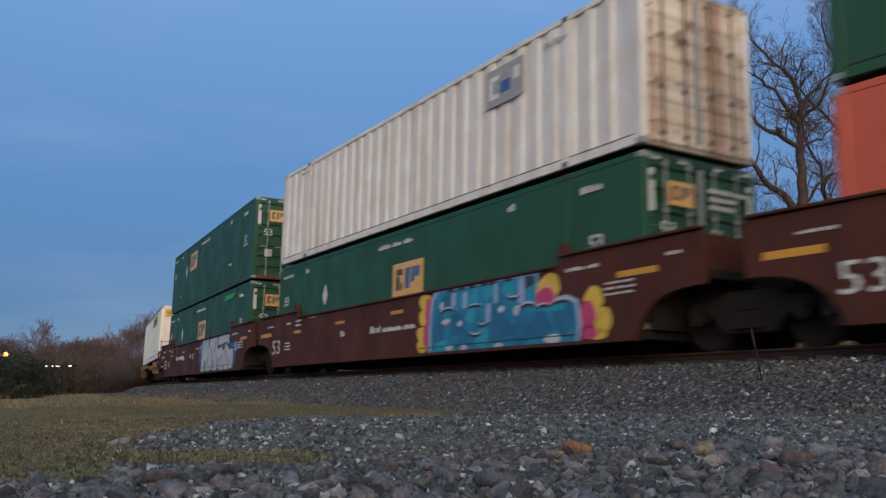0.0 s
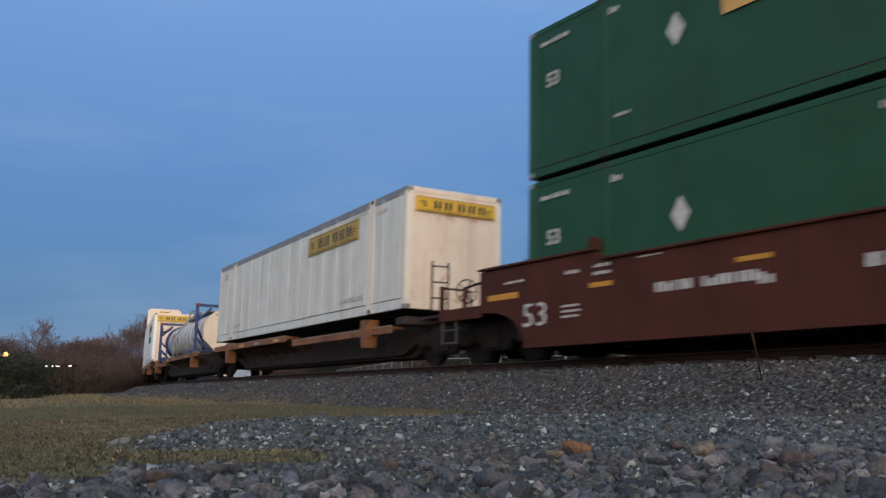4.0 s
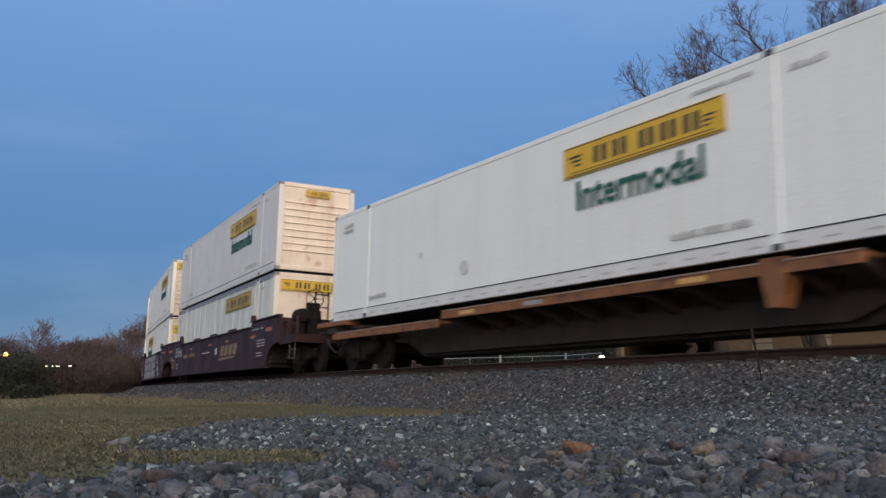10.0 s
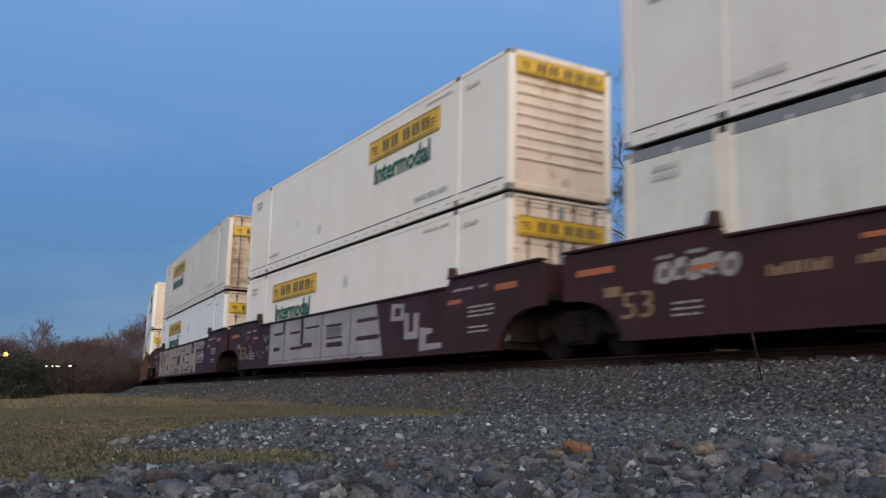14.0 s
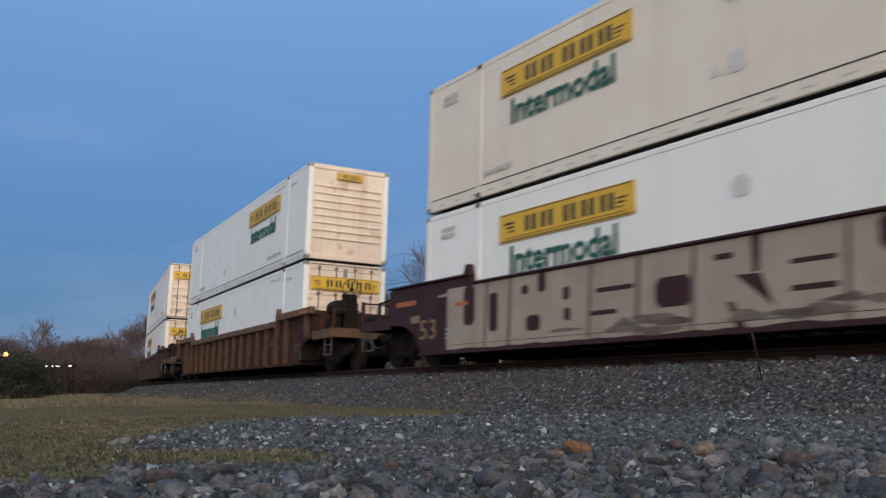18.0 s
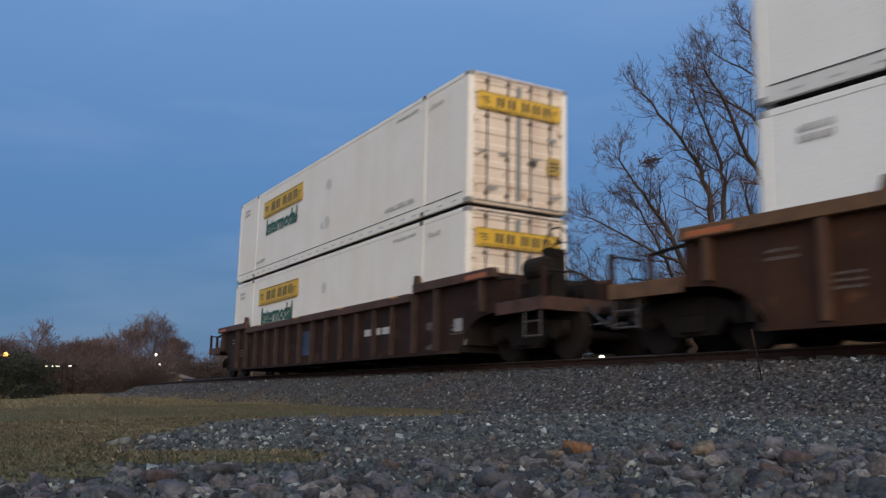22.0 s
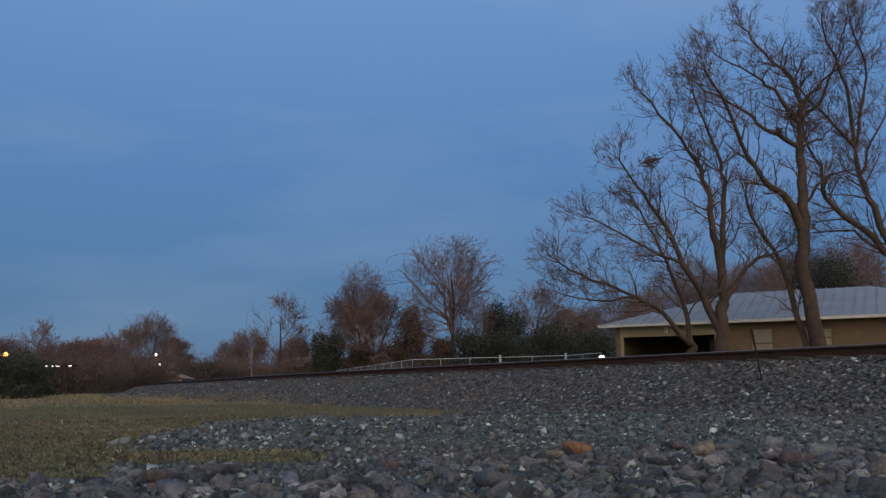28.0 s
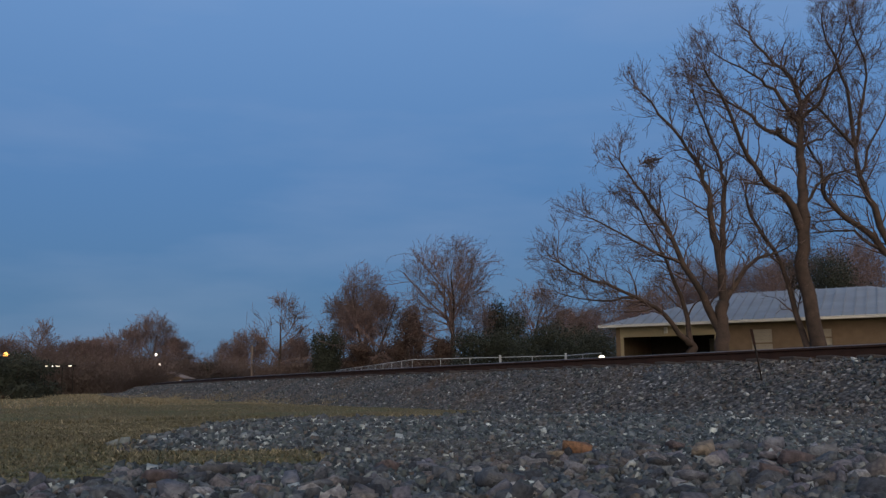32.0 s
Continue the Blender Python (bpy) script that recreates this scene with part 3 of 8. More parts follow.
            add_box(bm, min(x, x - sx * 0.1), max(x, x - sx * 0.1), -HY + 0.002, HY - 0.002, z0, z1)
            bevel(bm, 0.012)
            part(nm, bm, end_skin, c)
        if kind_here == "ribs":
            bm = bmesh.new()
            add_box(bm, min(x - sx * 0.03, x - sx * 0.08), max(x - sx * 0.03, x - sx * 0.08), -HY + 0.15, HY - 0.15, 0.14, zt - 0.13)
            wall = part("front_wall", bm, end_skin, c)
            for q in range(8):
                bm = bmesh.new()
                z = 0.62 + q * 0.225
                xa, xb = x - sx * 0.032, x + sx * 0.012
                add_box(bm, min(xa, xb), max(xa, xb), -HY + 0.22, HY - 0.22, z, z + 0.055)
                bevel(bm, 0.015)
                part("horizontal_rib", bm, end_skin, wall)
        elif kind_here == "plain":
            bm = bmesh.new()
            add_box(bm, min(x - sx * 0.01, x - sx * 0.06), max(x - sx * 0.01, x - sx * 0.06), -HY + 0.15, HY - 0.15, 0.14, zt - 0.13)
            part("front_wall", bm, end_skin, c)
        else:
            for leaf in (-1, 1):
                bm = bmesh.new()
                ya, yb = (leaf * 0.012, leaf * (HY - 0.15))
                # door leaf pressed into shallow horizontal pans
                prof = [(0.15, 0.022)]
                n = 7
                pitch = (zt - 0.29) / n
                deep = 0.075 if kind == "green" else 0.040
                for q in range(n):
                    a = 0.15 + pitch * q
                    prof += [(a + pitch * 0.12, 0.022), (a + pitch * 0.20, deep), (a + pitch * 0.74, deep), (a + pitch * 0.82, 0.022)]
                prof.append((zt - 0.14, 0.022))
                rows = [[bm.verts.new((x - sx * d, yy, z)) for z, d in prof] for yy in (ya, yb)]
                for q in range(len(prof) - 1):
                    bm.faces.new((rows[0][q], rows[0][q + 1], rows[1][q + 1], rows[1][q]))
                ext = bmesh.ops.extrude_face_region(bm, geom=bm.faces[:])
                bmesh.ops.translate(bm, verts=[g for g in ext["geom"] if isinstance(g, bmesh.types.BMVert)], vec=(-sx * 0.03, 0, 0))
                bmesh.ops.recalc_face_normals(bm, faces=bm.faces[:])
                door = part("door", bm, end_skin, c)
                for f in (0.25, 0.72):
                    bm = bmesh.new()
                    yy = ya + (yb - ya) * f
                    add_tube(bm, (x + sx * 0.012, yy, 0.08), (x + sx * 0.012, yy, zt - 0.08), 0.018, n=8)
                    for z in (0.2, 1.0, 1.9, zt - 0.2):
                        add_box(bm, min(x - sx * 0.03, x + sx * 0.03), max(x - sx * 0.03, x + sx * 0.03), yy - 0.04, yy + 0.04, z, z + 0.07)
                    part("lock_rod", bm, M["bar"] if kind == "green" else M["rod"], door)
                    bm = bmesh.new()
                    add_box(bm, min(x + sx * 0.02, x + sx * 0.035), max(x + sx * 0.02, x + sx * 0.035), min(yy, yy + leaf * 0.24), max(yy, yy + leaf * 0.24), 1.12, 1.16)
                    part("door_handle", bm, M["bar"], door)
                for z in (0.4, 1.05, 1.8, 2.4):
                    bm = bmesh.new()
                    add_box(bm, min(x - sx * 0.02, x + sx * 0.02), max(x - sx * 0.02, x + sx * 0.02), min(yb - leaf * 0.09, yb + leaf * 0.02), max(yb - leaf * 0.09, yb + leaf * 0.02), z, z + 0.10)
                    part("hinge", bm, end_skin, door)
        if kind_here == "doors":
            bm = bmesh.new()
            add_box(bm, min(x - sx * 0.028, x - sx * 0.014), max(x - sx * 0.028, x - sx * 0.014), -0.06, 0.06, 0.16, zt - 0.15)
            part("door_seal", bm, M["bar"], c)
            for q, z in enumerate((0.05, zt - 0.075)):
                bm = bmesh.new()
                add_box(bm, min(x - sx * 0.002, x + sx * 0.012), max(x - sx * 0.002, x + sx * 0.012), -HY + 0.19, HY - 0.19, z, z + 0.028)
                part("end_groove", bm, M["gap"], c)
        for sy in (-1, 1):
            for z in (0.0, zt - 0.115):
                bm = bmesh.new()
                y = sy * (HY - 0.08)
                add_box(bm, min(x + sx * 0.006, x - sx * 0.17), max(x + sx * 0.006, x - sx * 0.17), y - 0.086, y + 0.086, z - 0.002, z + 0.118)
                bevel(bm, 0.02)
                part("corner_casting", bm, M["bar"], c)
    return c


def side_words(c, text, x, z, size, mat, stretch=1.0, label=""):
    return words("lettering", text, size, c, mat, pose(x, NEAR - 0.014, z, 90, 0, 0), label, stretch, bold=0.022)


def white_box(front, logo_x, word=True, skin="white", end_skin="white_end", side="smooth", top_band=None, logo_z=(1.90, 2.46), label=""):
    c = container_shell("white", M[skin], M[end_skin], side, front, top_band, M["cream"] if top_band else None, 0.17 if top_band else 0.10)
    sign_panel(c, logo_x, logo_x + 3.66, *logo_z, M["oldyellow" if skin == "white_old" else "yellow"], NAME_BARS, label="yellow name panel with dark bars of lettering")
    if word:
        side_words(c, "Intermodal", logo_x + 0.30, 1.30, 0.72, M["greenink"], 0.93, "dark green word lettering")
    stencil(c, 6.45, 2.45, 0.55, 0.09, M["paleink"])
    stencil(c, -7.45, 2.45, 0.55, 0.09, M["paleink"], rows=2)
    stencil(c, 4.2, 0.42, 1.5, 0.11, M["paleink"])
    stencil(c, -5.9, 0.42, 0.9, 0.11, M["paleink"])
    stencil(c, 4.7, 2.60, 1.2, 0.06, M["paleink"])
    for x, z, r in ((0.40, 1.95, 0.16), (0.40, 0.85, 0.17), (0.02, 0.80, 0.09)) if front == "doors" else ((-1.6, 0.72, 0.15), (-3.4, 1.2, 0.08)):
        bm = bmesh.new()
        lathe(bm, [(NEAR - 0.014, r * 0.55), (NEAR - 0.0145, r), (NEAR - 0.010, r)], 20, "Y")
        bmesh.ops.translate(bm, verts=bm.verts[:], vec=(x, 0, z))
        part("round_mark", bm, M["faintink"], c)
    if front == "doors":
        sign_panel(c, -1.08, 1.08, 2.06, 2.46, M["yellow"], NAME_BARS, face="end", label="yellow name panel on the doors")
        sign_panel(c, 0.74, 1.08, 0.86, 1.24, M["oldyellow"], [(0.1, 0.8, 0.62, 0.72), (0.1, 0.9, 0.40, 0.50), (0.1, 0.6, 0.18, 0.28)], face="end", name="warning_sticker", label="small yellow sticker on the door")
        sign_panel(c, 0.30, 0.44, 0.98, 1.10, M["ink"], face="end", name="stencil")
        for yy, zz, ww in ((0.72, 1.62, 0.26), (-0.86, 0.34, 0.3), (0.78, 0.32, 0.24)):
            sign_panel(c, yy, yy + ww, zz, zz + 0.06, M["greyink"], face="end", name="stencil")
    tagged(c, label, "container", "containers on the train")
    return c


def green_box(logo_x, logo_z, label):
    c = container_shell("green", M["green"], M["green"], "smooth", "doors")
    p = sign_panel(c, logo_x, logo_x + 1.45, logo_z, logo_z + 0.80, M["peach"], SQUARE_BARS, label="orange square panel with dark and blue bars")
    w, h = 1.45, 0.80
    for a0, a1, b0, b1 in SQUARE_BLUE:
        bm = bmesh.new()
        add_box(bm, logo_x + a0 * w, logo_x + a1 * w, NEAR - 0.027, NEAR - 0.022, logo_z + b0 * h, logo_z + b1 * h)
        part("lettering_bar", bm, M["blueink"], p)
    for x, z, w, h in ((-7.7, 2.50, 0.75, 0.09), (-5.9, 2.50, 0.22, 0.13), (-5.8, 0.62, 0.35, 0.06), (4.35, 2.50, 0.22, 0.13),
                       (4.4, 0.85, 0.55, 0.07), (-1.2, 2.50, 1.7, 0.10), (6.55, 2.42, 0.55, 0.12), (6.70, 1.28, 0.6, 0.06)):
        stencil(c, x, z, w, h, M["whiteink"])
    for x, z in ((-7.55, 1.66), (6.75, 1.40)):
        side_words(c, "53", x, z, 0.38, M["paleink"], 1.0, "white stencilled number 53")
    bm = bmesh.new()
    add_plate(bm, [(-4.62, 1.72), (-4.44, 2.00), (-4.26, 1.72), (-4.44, 1.44)], NEAR - 0.02, NEAR - 0.011)
    part("diamond_placard", bm, M["whiteink"], c)
    # doors: square panels, placard, stencils and pale header tabs
    for y0, z0, wd, ht in ((-0.78, 2.04, 0.56, 0.40), (0.36, 1.02, 0.34, 0.30)):
        sq = sign_panel(c, y0, y0 + wd, z0, z0 + ht, M["peach"], SQUARE_BARS, face="end", name="square_panel", label="orange square panel on the door")
        for a0, a1, b0, b1 in SQUARE_BLUE:
            bm = bmesh.new()
            add_box(bm, HX + 0.040, HX + 0.045, y0 + a0 * wd, y0 + a1 * wd, z0 + b0 * ht, z0 + b1 * ht)
            part("lettering_bar", bm, M["rod"], sq)
    words("door_number", "53", 0.34, c, M["whiteink"], pose(HX + 0.032, -0.98, 1.52, 90, 0, 90), "white stencilled number 53", 1.0)
    words("door_number", "53", 0.26, c, M["whiteink"], pose(HX + 0.032, 0.16, 1.56, 90, 0, 90), "", 1.0)
    bm = bmesh.new()
    for k, (yy, zz) in enumerate(((0.62, 1.50), (0.80, 1.72), (0.98, 1.50), (0.80, 1.28))):
        bm.verts.new((HX + 0.034, yy, zz))
    bm.faces.new(bm.verts[:])
    part("door_placard", bm, M["whiteink"], c)
    for k, (y, z, w, h) in enumerate(((0.14, 2.36, 0.5, 0.08), (0.14, 2.22, 0.62, 0.08), (0.14, 2.08, 0.55, 0.08), (0.70, 2.36, 0.4, 0.07), (0.15, 0.86, 0.35, 0.06), (0.15, 0.74, 0.40, 0.06), (-0.9, 0.78, 0.24, 0.26), (0.55, 0.66, 0.5, 0.07))):
        rng = random.Random(k)
        bm = bmesh.new()
        yy = y
        while yy < y + w:
            g = rng.uniform(0.03, 0.06)
            add_box(bm, HX + 0.030, HX + 0.036, yy, yy + g, z, z + h)
            yy += g + 0.02
        tagged(part("stencil", bm, M["whiteink"], c), kind="stuff")
    for y in (-1.12, -0.52, 0.30, 0.95):
        bm = bmesh.new()
        add_box(bm, HX + 0.003, HX + 0.010, y, y + 0.20, CH - 0.11, CH - 0.04)
        part("header_tab", bm, M["whiteink"], c)
    for y in (-1.19, 1.08):
        bm = bmesh.new()
        add_box(bm, HX + 0.008, HX + 0.014, y, y + 0.11, 1.9, 2.6)
        part("reflective_strip", bm, M["whiteink"], c)
    box_part("rusty_sill", c, M["sillrust"], HX + 0.004, HX + 0.020, -HY + 0.20, HY - 0.20, 0.012, 0.13, "rusty red-brown door sill")
    tagged(c, label, "container", "containers on the train")
    return c


def ribbed_box():
    c = container_shell("ribbed", M["ribbed_white"], M["rusty_white"], "ribbed", "doors", top_band=M["ribbed_white"])
    sign_panel(c, 3.52, 4.84, 1.78, 2.58, M["greyink"], [(0.1, 0.2, 0.2, 0.8), (0.2, 0.36, 0.68, 0.8), (0.2, 0.36, 0.2, 0.31), (0.75, 0.9, 0.5, 0.8)], M["ribbed_white"])
    bm = bmesh.new()
    add_box(bm, 4.05, 4.40, NEAR - 0.028, NEAR - 0.022, 2.0, 2.25)
    part("blue_patch", bm, M["blueink"], c)
    stencil(c, 5.5, 2.45, 0.7, 0.10, M["greyink"])
    stencil(c, -6.6, 2.55, 0.6, 0.08, M["greyink"])
    return tagged(c, "chalky white ribbed container with rusty corrugated doors", "container", "containers on the train")


def tank_container():
    """A forty-foot tank in an open navy frame."""
    c = new("tank_container")
    hl = 6.10
    zt, zb = 2.04, 0.0
    rad, zc = 0.88, 1.02
    bm = bmesh.new()
    lathe(bm, [(-hl + 0.22, 0.30), (-hl + 0.26, 0.60), (-hl + 0.36, 0.80), (-hl + 0.55, rad), (hl - 0.85, rad), (hl - 0.58, 0.82), (hl - 0.46, 0.62), (hl - 0.42, 0.3)], 32, "X")
    bmesh.ops.translate(bm, verts=bm.verts[:], vec=(0, 0, zc))
    tank = part("tank", bm, M["tank"], c, "white clad tank with dished ends", True)
    for k in range(10):
        x = -hl + 1.0 + k * (2 * hl - 2.0) / 9
        bm = bmesh.new()
        lathe(bm, [(x - 0.075, rad + 0.004), (x - 0.065, rad + 0.014), (x + 0.065, rad + 0.014), (x + 0.075, rad + 0.004)], 32, "X")
        bmesh.ops.translate(bm, verts=bm.verts[:], vec=(0, 0, zc))
        part("cladding_band", bm, M["tankband"], tank, smoothed=True)
    bm = bmesh.new()
    lathe(bm, [(-hl + 0.10, 0.70), (-hl + 0.10, 0.98), (-hl + 0.62, rad + 0.035), (-hl + 0.62, rad + 0.012), (-hl + 0.14, 0.9)], 32, "X")
    bmesh.ops.translate(bm, verts=bm.verts[:], vec=(0, 0, zc))
    part("end_collar", bm, M["navy"], c, "navy blue collar round the tank's end", True)
    for sy in (-1, 1):
        bm = bmesh.new()
        add_plate(bm, [(-hl + 2.35, 0.16), (-hl + 2.70, 0.16), (-hl + 2.42, 0.52), (-hl + 2.35, 0.52)], *sorted((sy * (HY - 0.14), sy * (HY - 0.10))))
        part("gusset", bm, M["navy"], c)
        bm = bmesh.new()
        add_plate(bm, [(-hl + 0.13, 1.40), (-hl + 0.13, zt), (-hl + 0.55, 1.78)], *sorted((sy * (HY - 0.12), sy * (HY - 0.08))))
        part("gusset", bm, M["navy"], c)
        bm = bmesh.new()
        add_plate(bm, [(-hl + 0.13, 0.17), (-hl + 0.75, 0.17), (-hl + 0.13, 0.80)], *sorted((sy * (HY - 0.12), sy * (HY - 0.08))))
        part("gusset", bm, M["navy"], c)
    for sx in (-1, 1):
        x = sx * hl
        for sy in (-1, 1):
            box_part("corner_post", c, M["navy"], min(x, x - sx * 0.13), max(x, x - sx * 0.13), sy * (HY - 0.07) - 0.065, sy * (HY - 0.07) + 0.065, 0.115, zt, bev=0.012)
            for z, mt in ((0.0, M["navy"]), (zt, M["red"])):
                bm = bmesh.new()
                add_box(bm, min(x + sx * 0.01, x - sx * 0.17), max(x + sx * 0.01, x - sx * 0.17), sy * (HY - 0.085) - 0.085, sy * (HY - 0.085) + 0.085, z, z + 0.118)
                bevel(bm, 0.02)
                part("corner_casting", bm, mt, c)
            # diagonal brace of the end frame
            bm = bmesh.new()
            add_tube(bm, (x - sx * 0.07, sy * (HY - 0.13), zt - 0.62), (x - sx * 0.07, sy * 0.62, zt - 0.06), 0.055, n=8)
            part("brace", bm, M["navy"], c)
            bm = bmesh.new()
            add_tube(bm, (x - sx * 0.07, sy * (HY - 0.13), 0.62), (x - sx * 0.07, sy * 0.62, 0.08), 0.055, n=8)
            part("brace", bm, M["navy"], c)
            bm = bmesh.new()
            add_tube(bm, (x - sx * 0.07, sy * (HY - 0.12), 1.05), (x - sx * 0.75, sy * (HY - 0.50), 0.55), 0.05, n=8)
            part("side_brace", bm, M["navy"], c)
            bm = bmesh.new()
            add_tube(bm, (x - sx * 0.07, sy * (HY - 0.12), zt - 0.45), (x - sx * 0.80, sy * (HY - 0.48), 1.75), 0.05, n=8)
            part("side_brace", bm, M["navy"], c)
        for z in (0.03, zt - 0.02):
            box_part("cross_beam", c, M["navy"], min(x - sx * 0.01, x - sx * 0.12), max(x - sx * 0.01, x - sx * 0.12), -HY + 0.16, HY - 0.16, z, z + 0.12, bev=0.012)
        # flat eight-sided end cover
        if sx > 0:
            bm = bmesh.new()
            pts = []
            for k in range(8):
                a = math.pi / 8 + k * math.pi / 4
                pts.append((0.96 * math.cos(a), zc + 0.96 * math.sin(a)))
            a = [bm.verts.new((x - 0.16, p, q)) for p, q in pts]
            b = [bm.verts.new((x - 0.20 - 0.35, p, q)) for p, q in pts]
            bm.faces.new(a)
            for k in range(8):
                bm.faces.new((a[k], b[k], b[(k + 1) % 8], a[(k + 1) % 8]))
            bmesh.ops.recalc_face_normals(bm, faces=bm.faces[:])
            cover = part("end_cover", bm, M["white_end"], c, "cream eight-sided end plate with small stencils")
            for y, z, w, h in ((-0.35, 1.85, 0.5, 0.07), (-0.4, 1.68, 0.75, 0.06), (-0.25, 0.55, 0.45, 0.09)):
                bm = bmesh.new()
                add_box(bm, x - 0.16, x - 0.152, y, y + w, z, z + h)
                part("stencil", bm, M["greyink"], cover)
    for sy in (-1, 1):
        bm = bmesh.new()
        add_box(bm, -hl + 0.1, hl - 0.1, sy * 0.70 - 0.06, sy * 0.70 + 0.06, 0.02, 0.16)
        part("bottom_beam", bm, M["iron"], c)
        for sx in (-1, 1):
            box_part("side_rail", c, M["navy"], min(sx * (hl - 0.14), sx * (hl - 2.7)), max(sx * (hl - 0.14), sx * (hl - 2.7)), sy * (HY - 0.10) - 0.05, sy * (HY - 0.10) + 0.05, 0.0, 0.16)
    for k in range(-2, 3):
        bm = bmesh.new()
        add_box(bm, k * 2.4 - 0.09, k * 2.4 + 0.09, -0.72, 0.72, 0.16, 0.34)
        part("saddle", bm, M["iron"], c)
    # walkway, manlid box and ladder
    box_part("walkway", c, M["bar"], -2.6, 4.4, -0.42, 0.42, 1.985, 2.02)
    box_part("manlid_box", c, M["greyink"], -0.9, 1.6, -0.36, 0.36, 1.99, 2.22, bev=0.03)
    bm = bmesh.new()
    for x in (-0.78, -0.40):
        pts = [(x, -HY + 0.05, 0.05), (x, -HY + 0.05, 0.95), (x, -0.91, 1.45), (x, -0.58, 1.98), (x, -0.52, 2.40)]
        for p, q in zip(pts, pts[1:]):
            add_tube(bm, p, q, 0.025, n=6)
    for k in range(8):
        z = 0.15 + k * 0.26
        y = -HY + 0.05 if z < 0.95 else (-HY + 0.05 + (z - 0.95) * 0.52)
        add_tube(bm, (-0.78, y, z), (-0.40, y, z), 0.016, n=6)
    part("ladder", bm, M["bar"], c)
    bm = bmesh.new()
    for k in range(3):
        add_tube(bm, (-0.9 + k * 0.6, -0.4, 2.02), (-0.9 + k * 0.6, -0.4, 2.40), 0.018, n=6)
    add_tube(bm, (-0.9, -0.4, 2.40), (0.3, -0.4, 2.40), 0.018, n=6)
    part("handrail", bm, M["bar"], c)
    # curved decals on the barrel
    def barrel_patch(x0, x1, a0, a1, mt, name):
        bm = bmesh.new()
        r = rad + 0.016
        rows = []
        for q in range(5):
            a = radians(a0 + (a1 - a0) * q / 4)
            rows.append([bm.verts.new((x, -r * math.cos(a), zc + r * math.sin(a))) for x in (x0, x1)])
        for p, q in zip(rows, rows[1:]):
            bm.faces.new((p[0], p[1], q[1], q[0]))
        part(name, bm, mt, tank)
    barrel_patch(-4.3, -3.0, 12, 17, M["red"], "red_stripe")
    barrel_patch(-4.3, -3.0, 19, 23, M["red"], "red_stripe")
    barrel_patch(-3.2, -2.75, 32, 52, M["greyink"], "diamond_placard")
    barrel_patch(-3.0, -2.6, -22, -4, M["greyink"], "stencil")
    barrel_patch(-2.2, -1.7, -12, 8, M["greyink"], "stencil")
    for q in range(4):
        barrel_patch(2.6, 3.8 - 0.2 * (q % 2), 36 - 8 * q, 39.5 - 8 * q, M["greyink"], "stencil")
    barrel_patch(4.3, 4.6, 10, 22, M["yellow"], "hazard_placard")
    barrel_patch(-4.9, -4.5, -50, -30, M["navy"], "pipe_box")
    return tagged(c, "white tank container in an open navy blue frame", "tank container", "containers on the train")


# ================= bogies =================
AXLE_H, WHEEL_R = 0.46, 0.483      # the wheels stand on rail heads 24 mm under the cars' datum


def wheelset_mesh():
    bm = bmesh.new()
    lathe(bm, [(-1.02, 0.07), (-0.80, 0.08), (-0.79, WHEEL_R - 0.02), (-0.78, WHEEL_R), (-0.70, WHEEL_R + 0.003), (-0.685, WHEEL_R + 0.028), (-0.66, WHEEL_R + 0.025), (-0.655, WHEEL_R - 0.06),
               (-0.69, WHEEL_R - 0.09), (-0.70, 0.16), (-0.66, 0.10), (-0.6, 0.085),
               (0.6, 0.085), (0.66, 0.10), (0.70, 0.16), (0.69, WHEEL_R - 0.09), (0.655, WHEEL_R - 0.06), (0.66, WHEEL_R + 0.025), (0.685, WHEEL_R + 0.028), (0.70, WHEEL_R + 0.003),
               (0.78, WHEEL_R), (0.79, WHEEL_R - 0.02), (0.80, 0.08), (1.02, 0.07)], 28, "Y")
    for k in range(3):
        a = k * math.tau / 3
        add_box(bm, 0.02, 0.05, -1.045, -1.02, -0.015, 0.015, Matrix.Rotation(a, 4, "Y"))
    return mesh_of("wheelset", bm, M["iron"])


WHEELSET = wheelset_mesh()
WHEELS = []          # (object, local pose, its coordinate along the train)


def bogie_meshes():
    out = {}
    bm = bmesh.new()
    # cast side frame: bowed top and bottom chords
    add_plate(bm, [(-1.12, 0.46), (-1.12, 0.66), (-0.62, 0.70), (-0.36, 0.80), (0.36, 0.80), (0.62, 0.70), (1.12, 0.66), (1.12, 0.46), (0.98, 0.56), (0.78, 0.56),
                   (0.66, 0.46), (0.40, 0.20), (-0.40, 0.20), (-0.66, 0.46), (-0.78, 0.56), (-0.98, 0.56)], -0.07, 0.07)
    bevel(bm, 0.012)
    out["side_frame"] = bm
    bm = bmesh.new()
    add_box(bm, -0.20, 0.20, -1.12, 1.12, 0.50, 0.72)
    bevel(bm, 0.03)
    out["bogie"] = bm
    bm = bmesh.new()
    add_tube(bm, (0, 0, 0.26), (0, 0, 0.50), 0.075, n=10)
    out["spring"] = bm
    bm = bmesh.new()
    add_tube(bm, (0, -0.07, 0), (0, 0.07, 0), 0.13, n=14)
    add_tube(bm, (0, -0.10, 0), (0, -0.07, 0), 0.08, n=10)
    out["axle_bearing"] = bm
    bm = bmesh.new()
    add_box(bm, -0.04, 0.04, -0.80, 0.80, 0.34, 0.46)
    bevel(bm, 0.01)
    out["brake_beam"] = bm
    return {k: mesh_of(k, out[k], M["iron"]) for k in out}


BOGIE = bogie_meshes()


